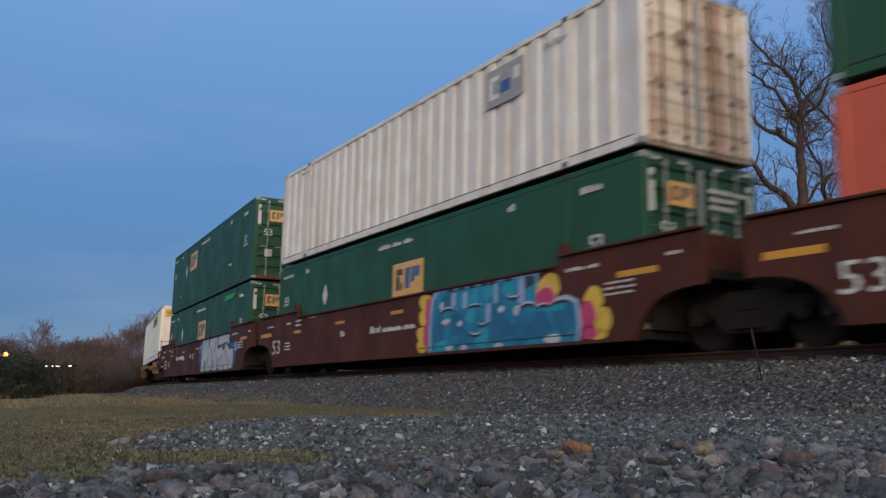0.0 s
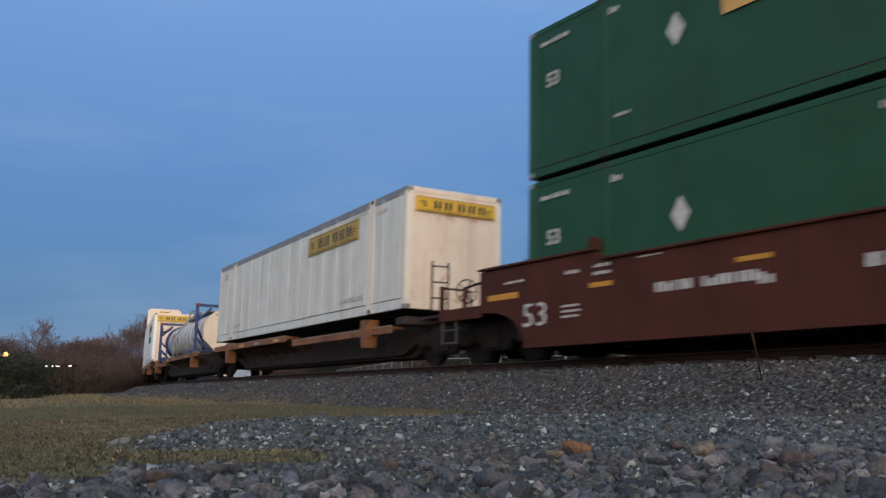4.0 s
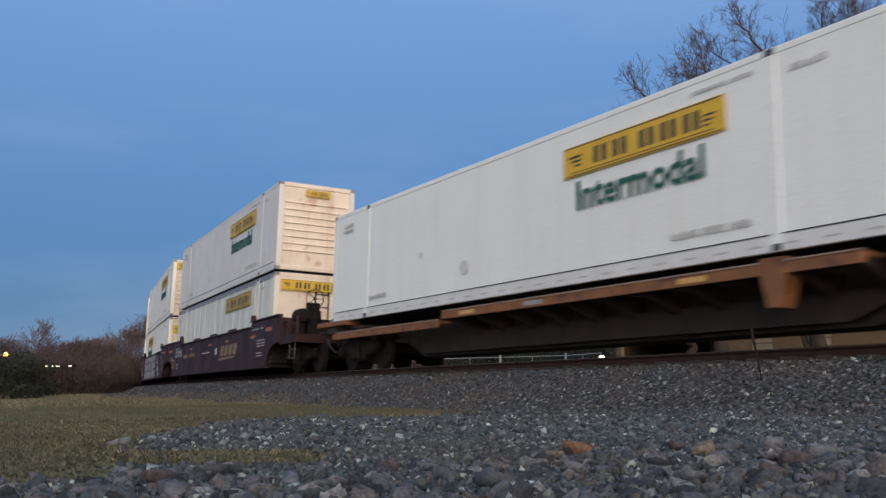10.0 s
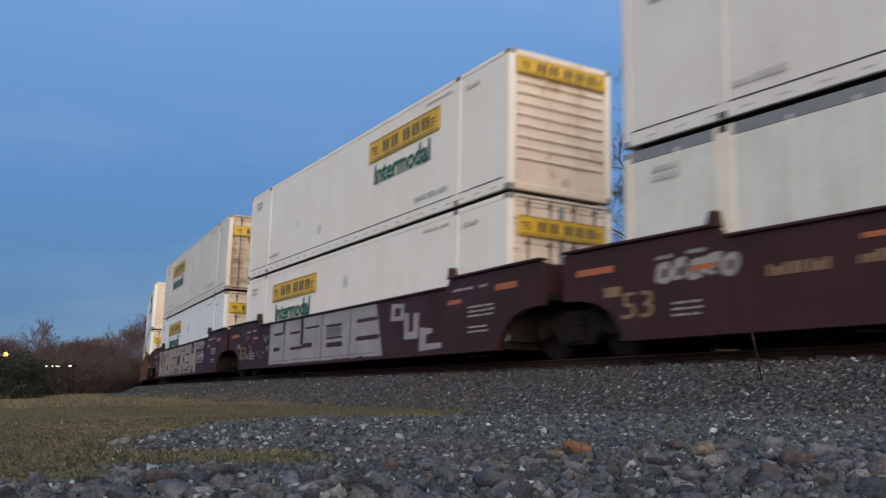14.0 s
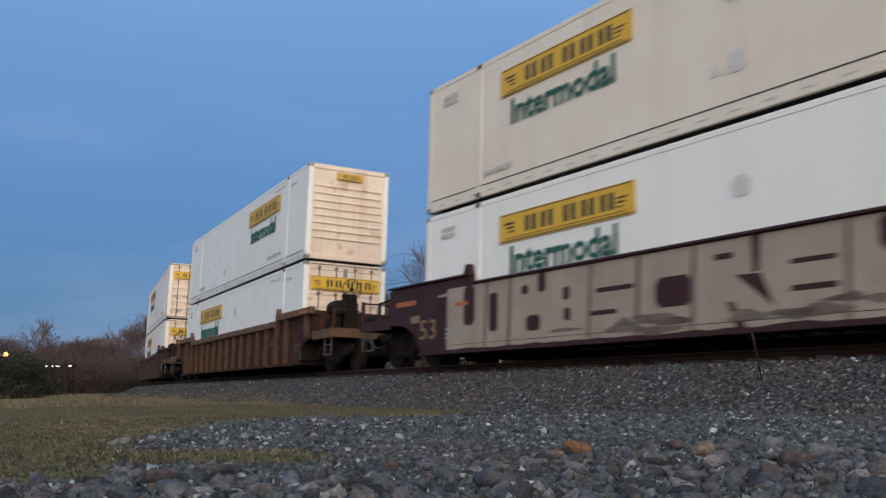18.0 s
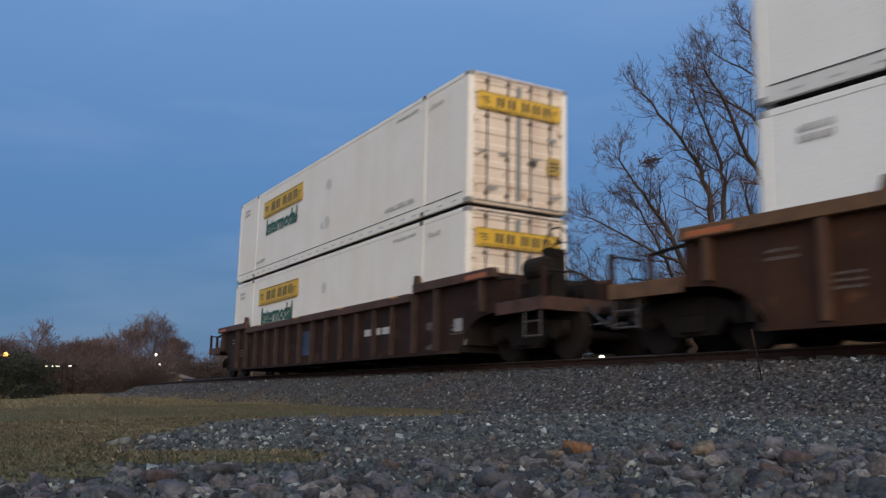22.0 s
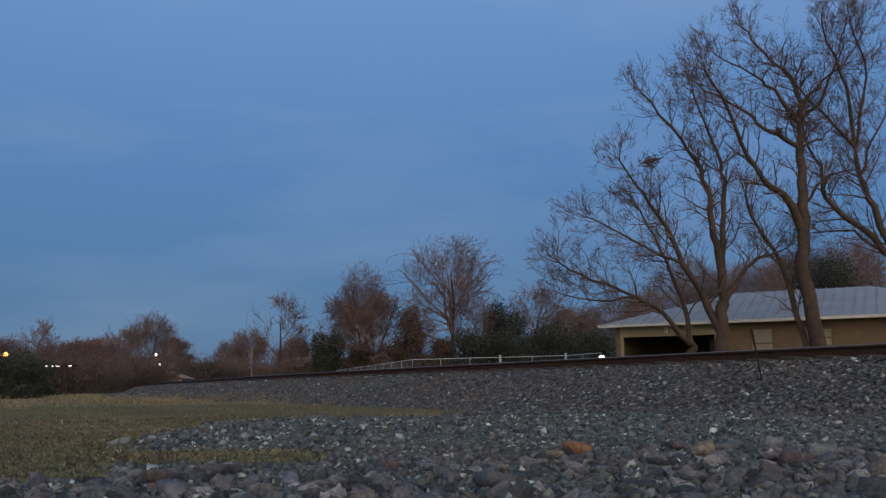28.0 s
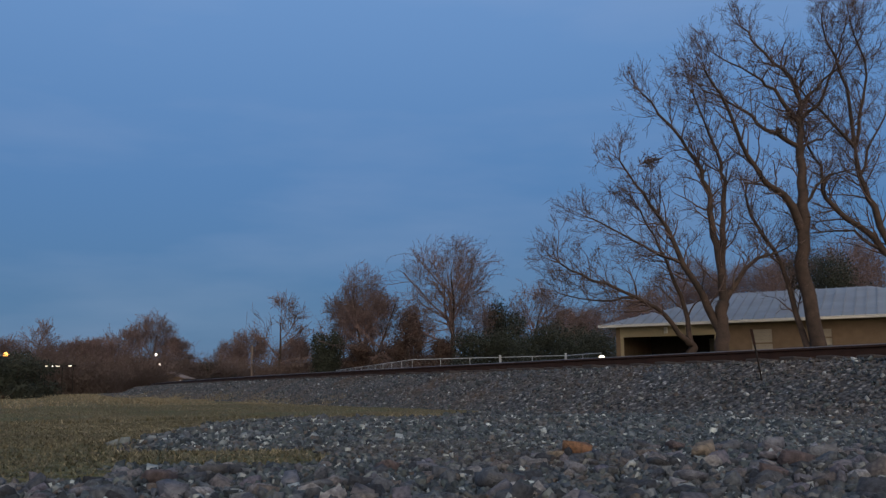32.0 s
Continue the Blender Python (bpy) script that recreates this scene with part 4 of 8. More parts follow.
def add_bogie(car, car_s, x):
    """Under car at the local x: follows the curve."""
    b = part("bogie", BOGIE["bogie"], None, car)
    b.matrix_local = pose(x, 0, 0) @ Matrix.Rotation(x / R, 4, "Z") @ Matrix.Translation((0, x * x / (2 * R), 0))
    for sy in (-1, 1):
        part("side_frame", BOGIE["side_frame"], None, b).location = (0, sy * 0.99, 0)
        for k in (-0.17, 0.0, 0.17):
            part("spring", BOGIE["spring"], None, b).location = (k, sy * 1.10, 0)
        for ax in (-0.89, 0.89):
            part("axle_bearing", BOGIE["axle_bearing"], None, b).matrix_local = pose(ax, sy * 1.07, AXLE_H, 0, 0, 0 if sy < 0 else 180)
    for k in (-0.40, 0.40):
        part("brake_beam", BOGIE["brake_beam"], None, b).location = (k, 0, 0)
    for ax in (-0.89, 0.89):
        w = part("wheelset", WHEELSET, None, b)
        w.matrix_local = pose(ax, 0, AXLE_H)
        WHEELS.append((w, ax, car_s + x + ax))


# ================= cars =================
SILL_Y0, SILL_Y1 = 1.325, 1.44
RIB_PLATE = 1.345


def mark(parent, x0, x1, z0, z1, mat, name="stencil", y=None, out=0.008):
    bm = bmesh.new()
    y = SILL_Y1 if y is None else y
    add_box(bm, x0, x1, -y - out, -y - 0.001, z0, z1)
    return part(name, bm, mat, parent)


def stencil_rows(parent, x, z, w, h, rows, mat, y=None):
    y = SILL_Y1 if y is None else y
    for k in range(rows):
        zz = z - k * h * 1.8
        for a, b in word_spans(w, h, k):
            bm = bmesh.new()
            glyphs(bm, x + a, x + b, zz, h * (1.0 if h >= 0.10 else 0.8), -y - 0.007, -y - 0.001, int(x * 100) + k * 5 + int(a * 40))
            tagged(part("stencil", bm, mat, parent), kind="stuff")


def spoked_ring(bm, r, n=18):
    """A hand wheel across the x axis: thin rim, five spokes and a hub."""
    pts = [(0, r * math.cos(k * math.tau / n), r * math.sin(k * math.tau / n)) for k in range(n)]
    for k in range(n):
        add_tube(bm, pts[k], pts[(k + 1) % n], 0.016, n=5)
    for k in range(5):
        a = k * math.tau / 5
        add_tube(bm, (0, 0, 0), (0, r * math.cos(a), r * math.sin(a)), 0.012, n=5)
    add_tube(bm, (-0.04, 0, 0), (0.04, 0, 0), 0.05, n=8)


def well_car(s, mat, label, ribs=False, bogies=(-9.6, 9.6), half=9.38, edge=None, free_ends=(), tabs=False, rib_mat=None):
    """An articulated or single well unit: deep sides, raised ends over the bogies, floor of the well."""
    car = new("well_car")
    edge = edge or mat
    lo, low_top, top = 0.20, 1.50, 1.68
    plate = RIB_PLATE if ribs else SILL_Y1
    arch_z = 0.88
    for sgn in (-1, 1):
        y0, y1 = sorted((sgn * SILL_Y0, sgn * plate))
        arch = [(8.00, lo), (8.08, 0.36), (8.20, 0.53), (8.36, 0.67), (8.56, 0.77), (8.82, 0.84), (9.10, 0.87), (half, 0.88)]
        outline = [(-a, b) for a, b in arch[::-1]] + arch + [
                   (half, top - 0.02), (6.15, top), (6.0, low_top), (-6.0, low_top), (-6.15, top), (-half, top - 0.02)]
        bm = bmesh.new()
        add_plate(bm, outline, y0, y1)
        sill = part("side_sill", bm, mat, car)
        bm = bmesh.new()
        ya, yb = sorted((sgn * SILL_Y0, sgn * (SILL_Y1 + 0.06)))
        deep = 0.14 if ribs else -0.002
        if ribs:
            ya, yb = sorted((sgn * (plate + 0.003), sgn * (SILL_Y1 + 0.06)))
        add_box(bm, -5.98, 5.98, ya, yb, low_top - deep, low_top + 0.05)
        bevel(bm, 0.01)
        part("top_chord", bm, edge, sill)
        for sx in (-1, 1):
            bm = bmesh.new()
            add_box(bm, min(sx * 6.12, sx * half), max(sx * 6.12, sx * half), ya, yb, top - deep, top + 0.05)
            bevel(bm, 0.01)
            part("end_chord", bm, edge, sill)
            bm = bmesh.new()
            add_plate(bm, [(sx * 6.12, top + 0.05), (sx * 6.32, top + 0.05), (sx * 6.26, top + 0.24), (sx * 6.16, top + 0.24)], min(ya, yb) + 0.02, max(ya, yb) - 0.02)
            part("container_guide", bm, edge, sill)
        bm = bmesh.new()
        add_box(bm, -7.98, 7.98, ya, yb, lo - 0.055, lo - 0.002)
        part("bottom_chord", bm, mat, sill)
        if ribs:
            for k in range(-5, 6):
                x = k * 1.01 - 0.04
                bm = bmesh.new()
                yr = sorted((sgn * (plate + 0.001), sgn * (SILL_Y1 + 0.04)))
                add_box(bm, x - 0.035, x + 0.035, *yr, lo + 0.01, low_top - deep - 0.003)
                bevel(bm, 0.01)
                part("rib", bm, rib_mat or mat, sill)
            for sx in (-1, 1):
                for x in (6.10, 7.10, 8.9):
                    bm = bmesh.new()
                    yr = sorted((sgn * (plate + 0.001), sgn * (SILL_Y1 + 0.05)))
                    add_box(bm, sx * x - 0.05, sx * x + 0.05, *yr, (lo + 0.02) if x < 8 else arch_z + 0.03, top - deep - 0.003)
                    bevel(bm, 0.01)
                    part("rib", bm, rib_mat or mat, sill)
        if tabs and sgn < 0:
            for x in (-3.0, 0.2, 3.2):
                bm = bmesh.new()
                add_plate(bm, [(x - 0.55, low_top + 0.05), (x + 0.55, low_top + 0.05), (x + 0.42, low_top + 0.15), (x - 0.42, low_top + 0.15)], y0 + 0.02, y1)
                part("side_tab", bm, mat, sill)
    # well floor beams and the ends
    for x in (-8.0, -6.1, -2.0, 2.0, 6.1, 8.0):
        bm = bmesh.new()
        add_box(bm, x - 0.2, x + 0.2, -SILL_Y0, SILL_Y0, 0.17, 0.29)
        part("floor_beam", bm, M["iron"], car)
    for sx in (-1, 1):
        # bulkhead in the near-black iron, which paints the wheel arch's shadow
        bm = bmesh.new()
        add_box(bm, min(sx * 8.22, sx * 8.34), max(sx * 8.22, sx * 8.34), -SILL_Y0 + 0.002, SILL_Y0 - 0.002, 0.30, 1.62)
        part("end_bulkhead", bm, M["iron"], car)
        bm = bmesh.new()
        add_box(bm, min(sx * 9.26, sx * 9.34), max(sx * 9.26, sx * 9.34), -SILL_Y0 + 0.002, SILL_Y0 - 0.002, 1.125, 1.64)
        part("end_plate", bm, mat, car)
        bm = bmesh.new()
        xe = 10.6 if sx in free_ends else half
        add_box(bm, min(sx * 8.36, sx * half), max(sx * 8.36, sx * half), -SILL_Y0, SILL_Y0, 0.98, 1.12)
        add_box(bm, min(sx * 8.36, sx * xe), max(sx * 8.36, sx * xe), -0.32, 0.32, 0.72, 1.06)
        bevel(bm, 0.01)
        part("end_platform", bm, M["iron"], car)
        if sx not in free_ends:
            bm = bmesh.new()
            add_tube(bm, (sx * half, -0.35, 1.28), (sx * (half + 0.40), -0.35, 1.12), 0.03, n=6)
            part("brake_hose", bm, M["gap"], car)
        else:
            bm = bmesh.new()
            add_box(bm, min(sx * half, sx * 10.80), max(sx * half, sx * 10.80), -1.36, 1.36, 0.985, 1.03)
            add_box(bm, min(sx * 10.68, sx * 10.86), max(sx * 10.68, sx * 10.86), -1.40, 1.40, 0.82, 1.06)
            part("end_sill", bm, edge, car)
            for sy in (-1, 1):
                bm = bmesh.new()
                add_box(bm, min(sx * half, sx * 10.66), max(sx * half, sx * 10.66), *sorted((sy * 1.37, sy * 1.41)), 0.80, 1.04)
                bevel(bm, 0.008)
                part("platform_edge", bm, edge, car)
                for x, zt in ((9.98, 1.46), (10.80, 1.56)):
                    bm = bmesh.new()
                    add_box(bm, min(sx * x, sx * (x + 0.09)), max(sx * x, sx * (x + 0.09)), *sorted((sy * 1.30, sy * 1.38)), 1.03, zt)
                    bevel(bm, 0.01)
                    part("end_post", bm, mat, car)
                for nm, pts, r in (("end_brace", ((half, 1.34, 1.50), (9.7, 1.34, 1.48), (10.02, 1.34, 1.44)), 0.03),
                                   ("grab_rail", ((10.84, 1.34, 1.52), (10.84, 0.66, 1.53), (10.84, 0.60, 1.48), (10.84, 0.60, 1.03)), 0.022)):
                    part(nm, sweep_mesh(nm, [([(sx * a, sy * b, c) for a, b, c in pts], [r] * len(pts))], M["iron"], 6), None, car)
                bm = bmesh.new()
                for z in (0.36, 0.62):
                    add_tube(bm, (sx * 10.28, sy * 1.36, z), (sx * 10.78, sy * 1.36, z), 0.02, n=6)
                for x in (10.28, 10.78):
                    add_tube(bm, (sx * x, sy * 1.36, 0.34), (sx * x, sy * 1.36, 0.84), 0.018, n=6)
                part("step", bm, M["steprail"], car)
                bm = bmesh.new()
                pts = [(sx * 10.9, sy * 0.42, 0.92), (sx * 11.2, sy * 0.44, 0.70), (sx * 11.45, sy * 0.36, 0.52), (sx * 11.7, sy * 0.24, 0.58)]
                for a, b in zip(pts, pts[1:]):
                    add_tube(bm, a, b, 0.028, n=6)
                part("brake_hose", bm, M["gap"], car)
            bm = bmesh.new()
            add_tube(bm, (sx * 10.6, 0, 0.86), (sx * 11.35, 0, 0.86), 0.10, n=10)
            add_box(bm, min(sx * 11.25, sx * 11.62), max(sx * 11.25, sx * 11.62), -0.16, 0.16, 0.70, 1.02)
            bevel(bm, 0.02)
            part("coupler", bm, M["iron"], car)
            if sx > 0:
                bm = bmesh.new()
                spoked_ring(bm, 0.27)
                bmesh.ops.translate(bm, verts=bm.verts[:], vec=(10.46, -0.72, 2.14))
                part("brake_wheel", bm, M["iron"], car)
                bm = bmesh.new()
                add_box(bm, 10.18, 10.42, -0.90, -0.54, 1.03, 2.02)
                add_box(bm, 10.12, 10.22, -0.80, -0.64, 1.55, 2.0)
                add_tube(bm, (10.30, -0.5, 1.03), (10.30, -0.5, 1.8), 0.05, n=8)
                add_tube(bm, (10.0, -0.72, 1.03), (10.2, -0.72, 1.7), 0.03, n=6)
                part("brake_stand", bm, M["iron"], car)
                bm = bmesh.new()
                add_box(bm, 9.55, 10.0, -1.1, -0.4, 1.03, 1.42)
                bevel(bm, 0.04)
                part("valve_box", bm, M["iron"], car)
                bm = bmesh.new()
                lathe(bm, [(10.02, 0.05), (10.02, 0.16), (10.08, 0.21), (10.52, 0.21), (10.58, 0.16), (10.58, 0.05)], 16, "X")
                bmesh.ops.translate(bm, verts=bm.verts[:], vec=(0, -1.08, 1.62))
                part("air_reservoir", bm, M["iron"], car)
                bm = bmesh.new()
                add_box(bm, 10.16, 10.46, -1.16, -1.0, 1.03, 1.45)
                part("reservoir_bracket", bm, M["iron"], car)
            bm = bmesh.new()
            add_tube(bm, (sx * 9.5, 0.3, 1.35), (sx * 10.1, 0.3, 1.35), 0.22, n=14)
            add_tube(bm, (sx * 9.5, 0.3, 1.10), (sx * 9.5, 0.3, 1.2), 0.1, n=8)
            part("air_tank", bm, M["iron"], car)
    for x in bogies:
        add_bogie(car, s, x)
    return tagged(car, label, "railway car", "cars of the train")


def spine_car(s, label, bogies, free_ends=(), tail=-6.9, braced_front=False):
    """A skeleton unit: one deep centre beam with side ledges on brackets, and container pedestals."""
    car = new("spine_car")
    bm = bmesh.new()
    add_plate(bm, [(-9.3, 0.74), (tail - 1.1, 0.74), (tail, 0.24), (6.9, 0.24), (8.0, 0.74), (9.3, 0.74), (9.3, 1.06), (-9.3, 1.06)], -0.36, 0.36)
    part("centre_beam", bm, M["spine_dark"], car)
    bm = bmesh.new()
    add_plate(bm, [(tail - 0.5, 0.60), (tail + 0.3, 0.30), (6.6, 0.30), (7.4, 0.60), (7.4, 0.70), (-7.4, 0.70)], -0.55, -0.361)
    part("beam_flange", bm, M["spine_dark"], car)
    for sgn in (-1, 1):
        for a, b, braced in ((-7.95, -2.6, False), (-2.3, 7.4, True)) if braced_front else ((-7.95, 0.25, True), (0.55, 7.4, False)):
            bm = bmesh.new()
            drop, out = (0.0, 1.402) if braced else (0.15, 1.30)
            y0, y1 = sorted((sgn * 0.95, sgn * (out - 0.002)))
            add_box(bm, a, b, y0, y1, 0.99 - drop, 1.06 - drop)
            add_box(bm, a, b, *sorted((sgn * (out - 0.062), sgn * out)), 0.90 - drop, 1.06 - drop)
            bevel(bm, 0.006)
            ledge = part("side_ledge", bm, M["spine"], car)
            bm = bmesh.new()
            add_box(bm, a + 0.02, b - 0.02, *sorted((sgn * (out - 0.05), sgn * (out + 0.012))), 1.061 - drop, 1.085 - drop)
            part("edge_strip", bm, M["striptop"], ledge)
        for k in range(17):
            x = -7.7 + k * 0.94
            if x < -2.2 if braced_front else x > 0.4:
                continue
            bm = bmesh.new()
            add_plate(bm, [(x - 0.035, 0.52), (x + 0.035, 0.52), (x + 0.035, 0.988), (x - 0.035, 0.988)], *sorted((sgn * 0.361, sgn * 0.40)))
            v = [bm.verts.new(c) for c in ((x - 0.03, sgn * 0.40, 0.55), (x + 0.03, sgn * 0.40, 0.55), (x + 0.03, sgn * 1.33, 0.90), (x - 0.03, sgn * 1.33, 0.90),
                                           (x - 0.03, sgn * 0.40, 0.988), (x + 0.03, sgn * 0.40, 0.988), (x + 0.03, sgn * 1.33, 0.988), (x - 0.03, sgn * 1.33, 0.988))]
            for f in ((0, 1, 2, 3), (4, 7, 6, 5), (0, 4, 5, 1), (1, 5, 6, 2), (2, 6, 7, 3), (3, 7, 4, 0)):
                bm.faces.new([v[i] for i in f])
            bmesh.ops.recalc_face_normals(bm, faces=bm.faces[:])
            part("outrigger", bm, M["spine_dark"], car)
        for x in (6.1,) if tail > -6 else (-6.1, 6.1):
            bm = bmesh.new()
            y0, y1 = sorted((sgn * 1.10, sgn * 1.42))
            add_plate(bm, [(x - 0.09, 0.46), (x + 0.09, 0.46), (x + 0.19, 0.84), (x + 0.20, 1.13), (x - 0.20, 1.13), (x - 0.19, 0.84)], y0, y1)
            part("pedestal", bm, M["spine"], car)
        for x, mt in ((-1.6, M["peach"]), (0.6, M["greyink"]), (4.4, M["peach"])) if braced_front else ((-4.6, M["peach"]), (-2.9, M["greyink"]), (-0.9, M["peach"])):
            if sgn < 0:
                mark(car, x, x + 0.55, 0.94, 1.02, mt, "reflector", 1.402)
        if tail > -6:
            bm = bmesh.new()
            add_box(bm, -8.75, -7.05, *sorted((sgn * 0.95, sgn * 1.40)), 1.10, 1.22)
            bevel(bm, 0.01)
            part("tail_ledge", bm, M["spine"], car)
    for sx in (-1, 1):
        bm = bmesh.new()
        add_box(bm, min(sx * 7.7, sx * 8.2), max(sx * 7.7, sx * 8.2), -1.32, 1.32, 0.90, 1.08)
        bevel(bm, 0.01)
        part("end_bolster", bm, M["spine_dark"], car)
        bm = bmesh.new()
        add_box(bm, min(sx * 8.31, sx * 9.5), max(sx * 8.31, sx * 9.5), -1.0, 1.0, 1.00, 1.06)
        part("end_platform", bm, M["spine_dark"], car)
        if sx in free_ends:
            bm = bmesh.new()
            add_tube(bm, (sx * 9.3, 0, 0.88), (sx * 10.1, 0, 0.88), 0.10, n=10)
            add_box(bm, min(sx * 10.0, sx * 10.35), max(sx * 10.0, sx * 10.35), -0.16, 0.16, 0.72, 1.04)
            part("coupler", bm, M["iron"], car)
            bm = bmesh.new()
            for y in (-1.25, -0.85):
                add_tube(bm, (sx * 9.3, y, 1.06), (sx * 9.3, y, 2.2), 0.022, n=6)
            for z in (1.4, 1.75, 2.1):
                add_tube(bm, (sx * 9.3, -1.25, z), (sx * 9.3, -0.85, z), 0.018, n=6)
            part("grab_rail", bm, M["iron"], car)
            bm = bmesh.new()
            spoked_ring(bm, 0.26)
            bmesh.ops.translate(bm, verts=bm.verts[:], vec=(sx * 9.36, -0.4, 1.6))
            part("brake_wheel", bm, M["iron"], car)
    for x in bogies:
        add_bogie(car, s, x)
    return tagged(car, label, "railway car", "cars of the train")


# ================= the train =================
RIDERS = []          # (thing, coordinate along the train at the start, height over the rails)


def ride(thing, s, h=0.0):
    RIDERS.append((thing, s, h))
    thing.matrix_world = track_pose(s) @ Matrix.Translation((0, 0, h))
    return thing


LOWER, UPPER = 0.32, 3.295
S = dict(Z=15.75, A=-3.63, B=-22.85, C=-43.57, D=-62.20, E=-80.10, F=-101.04, G=-120.26, H=-139.5, K=-162.84, L=-186.11)

car_z = ride(well_car(S["Z"], M["maroon"], "maroon double-stack well car with yellow stripes", bogies=(9.6,)), S["Z"])
car_a = ride(well_car(S["A"], M["maroon"], "maroon double-stack well car sprayed with blue graffiti", bogies=(9.65,)), S["A"])
car_b = ride(well_car(S["B"], M["maroon"], "maroon double-stack well car sprayed with white graffiti", bogies=(9.6, -9.6), free_ends=(-1,)), S["B"])
car_c = ride(spine_car(S["C"], "orange-brown skeleton container car", (9.2,), (1,)), S["C"])
car_d = ride(spine_car(S["D"], "orange-brown skeleton container car under a tank", (9.3,), braced_front=True), S["D"])
car_e = ride(spine_car(S["E"], "orange-brown skeleton container car", (8.95, -7.1), (-1,), -4.7, True), S["E"])
car_f = ride(well_car(S["F"], M["plum"], "plum-brown double-stack well car with pale stencilled markings", bogies=(9.6,), free_ends=(1,), tabs=True), S["F"])
car_g = ride(well_car(S["G"], M["plum"], "plum-brown double-stack well car with white block graffiti", bogies=(9.61,)), S["G"])
car_h = ride(well_car(S["H"], M["plum"], "plum-brown double-stack well car with cream block graffiti", bogies=(9.62, -9.6), free_ends=(-1,)), S["H"])
car_k = ride(well_car(S["K"], M["rust"], "rust-brown ribbed well car with an ochre top edge", True, edge=M["ochre"], free_ends=(-1, 1), rib_mat=M["rib_k"]), S["K"])
car_l = ride(well_car(S["L"], M["darkrust"], "dark weathered ribbed well car at the train's end", True, edge=M["edge_l"], free_ends=(-1, 1), rib_mat=M["rib_l"]), S["L"])

front_box = white_box("ribs", 1.66, label="white container with yellow name panels and ribbed end")
door_box = white_box("doors", -5.33, label="white container with yellow name panels and rear doors")
old_box = white_box("plain", 1.66, False, "white_old", "white_end", "panelled", M["bar"], (2.02, 2.56), label="weathered white panelled container with a yellow name panel")
sign_panel(old_box, -1.08, 1.08, 2.30, 2.66, M["yellow"], NAME_BARS, face="end", label="yellow name panel on the end")

box_f = ride(white_box("ribs", 1.66, skin="white_rose", label="dusty white container with yellow name panels and ribbed end"), S["F"], UPPER)
box_g = ride(white_box("ribs", 1.66, skin="white_warm", label="cream-white container with yellow name panels and ribbed end"), S["G"], UPPER)
box_k = ride(front_box, S["K"], UPPER)
box_e = ride(white_box("ribs", 1.66, skin="white", label="white container with rust-stained ribbed end"), S["E"], 1.22)
for box in (box_f, box_k):
    sign_panel(box, -0.42, 0.42, 2.46, 2.68, M["yellow"], NAME_BARS, face="end", label="small yellow panel on the end")
for box in (box_e, box_g):
    sign_panel(box, -1.12, 1.12, 2.38, 2.74, M["yellow"], NAME_BARS, face="end", label="wide yellow panel on the end")
ride(door_box, S["K"], LOWER)
warm_box = ride(white_box("doors", -5.33, skin="white_warm", label="cream-white container with yellow name panels and rear doors"), S["L"], LOWER)
ride(copy_thing(warm_box, Matrix()), S["L"], UPPER)
ride(copy_thing(warm_box, Matrix()), S["G"], LOWER)
ride(copy_thing(door_box, Matrix()), S["H"], LOWER)
ride(white_box("doors", -5.33, True, "cream", "rusty_white", label="yellowed white container with rust-streaked rear doors"), S["H"], UPPER)
ride(old_box, S["C"], 1.28)
ride(copy_thing(old_box, Matrix()), S["F"], LOWER)
ride(tank_container(), S["D"] - 0.22, 1.09)
ride(ribbed_box(), S["A"], UPPER + 0.03)
ride(green_box(-0.40, 1.25, "dark green container with an orange square panel"), S["A"], LOWER)
g_up = ride(green_box(-3.53, 1.62, "dark green container with an orange square panel"), S["B"], UPPER)
g_lo = ride(green_box(-0.64, 1.25, "dark green container with a bright green sprayed bar"), S["B"], LOWER)
sign_panel(g_lo, 4.2, 5.75, 2.52, 2.70, M["lime"], name="sprayed_bar", label="bright green sprayed bar")
ride(copy_thing(g_up, Matrix()), S["Z"], UPPER)
o_lo = container_shell("orange", M["orange"], M["orange"], "smooth", "doors")
ride(tagged(o_lo, "orange-red container under a green one", "container", "containers on the train"), S["Z"], LOWER)

# ================= markings and spray paint on the cars =================
M["amber"] = material("amber_reflective_tape", (0.55, 0.26, 0.02), 0.45, second=(0.38, 0.17, 0.02), scale=10, amount=0.6, bump=0.02)
M["ember"] = material("orange_reflective_tape", (0.42, 0.13, 0.035), 0.5, second=(0.28, 0.08, 0.03), scale=10, amount=0.6, bump=0.02)
M["gold"] = material("faded_gold_stencil", (0.26, 0.17, 0.085), 0.6, second=(0.17, 0.10, 0.06), scale=9, amount=0.8, bump=0.02)
M["turquoise"] = material("turquoise_spray_paint", (0.02, 0.21, 0.32), 0.5, second=(0.012, 0.12, 0.22), scale=2.2, amount=0.9, bump=0.03, fine=12)
M["ice"] = material("pale_blue_spray_paint", (0.13, 0.36, 0.50), 0.5, second=(0.05, 0.22, 0.36), scale=3, amount=0.8, bump=0.03)
M["magenta"] = material("pink_spray_paint", (0.50, 0.05, 0.12), 0.5, second=(0.34, 0.03, 0.10), scale=3, amount=0.7, bump=0.03)
M["lemon"] = material("yellow_spray_paint", (0.62, 0.42, 0.04), 0.5, second=(0.48, 0.26, 0.03), scale=3, amount=0.7, bump=0.03)
M["chrome"] = material("dull_white_spray_paint", (0.46, 0.47, 0.49), 0.5, second=(0.34, 0.35, 0.37), scale=2.0, amount=0.8, bump=0.03, streak=((0.26, 0.26, 0.28), 0.5))
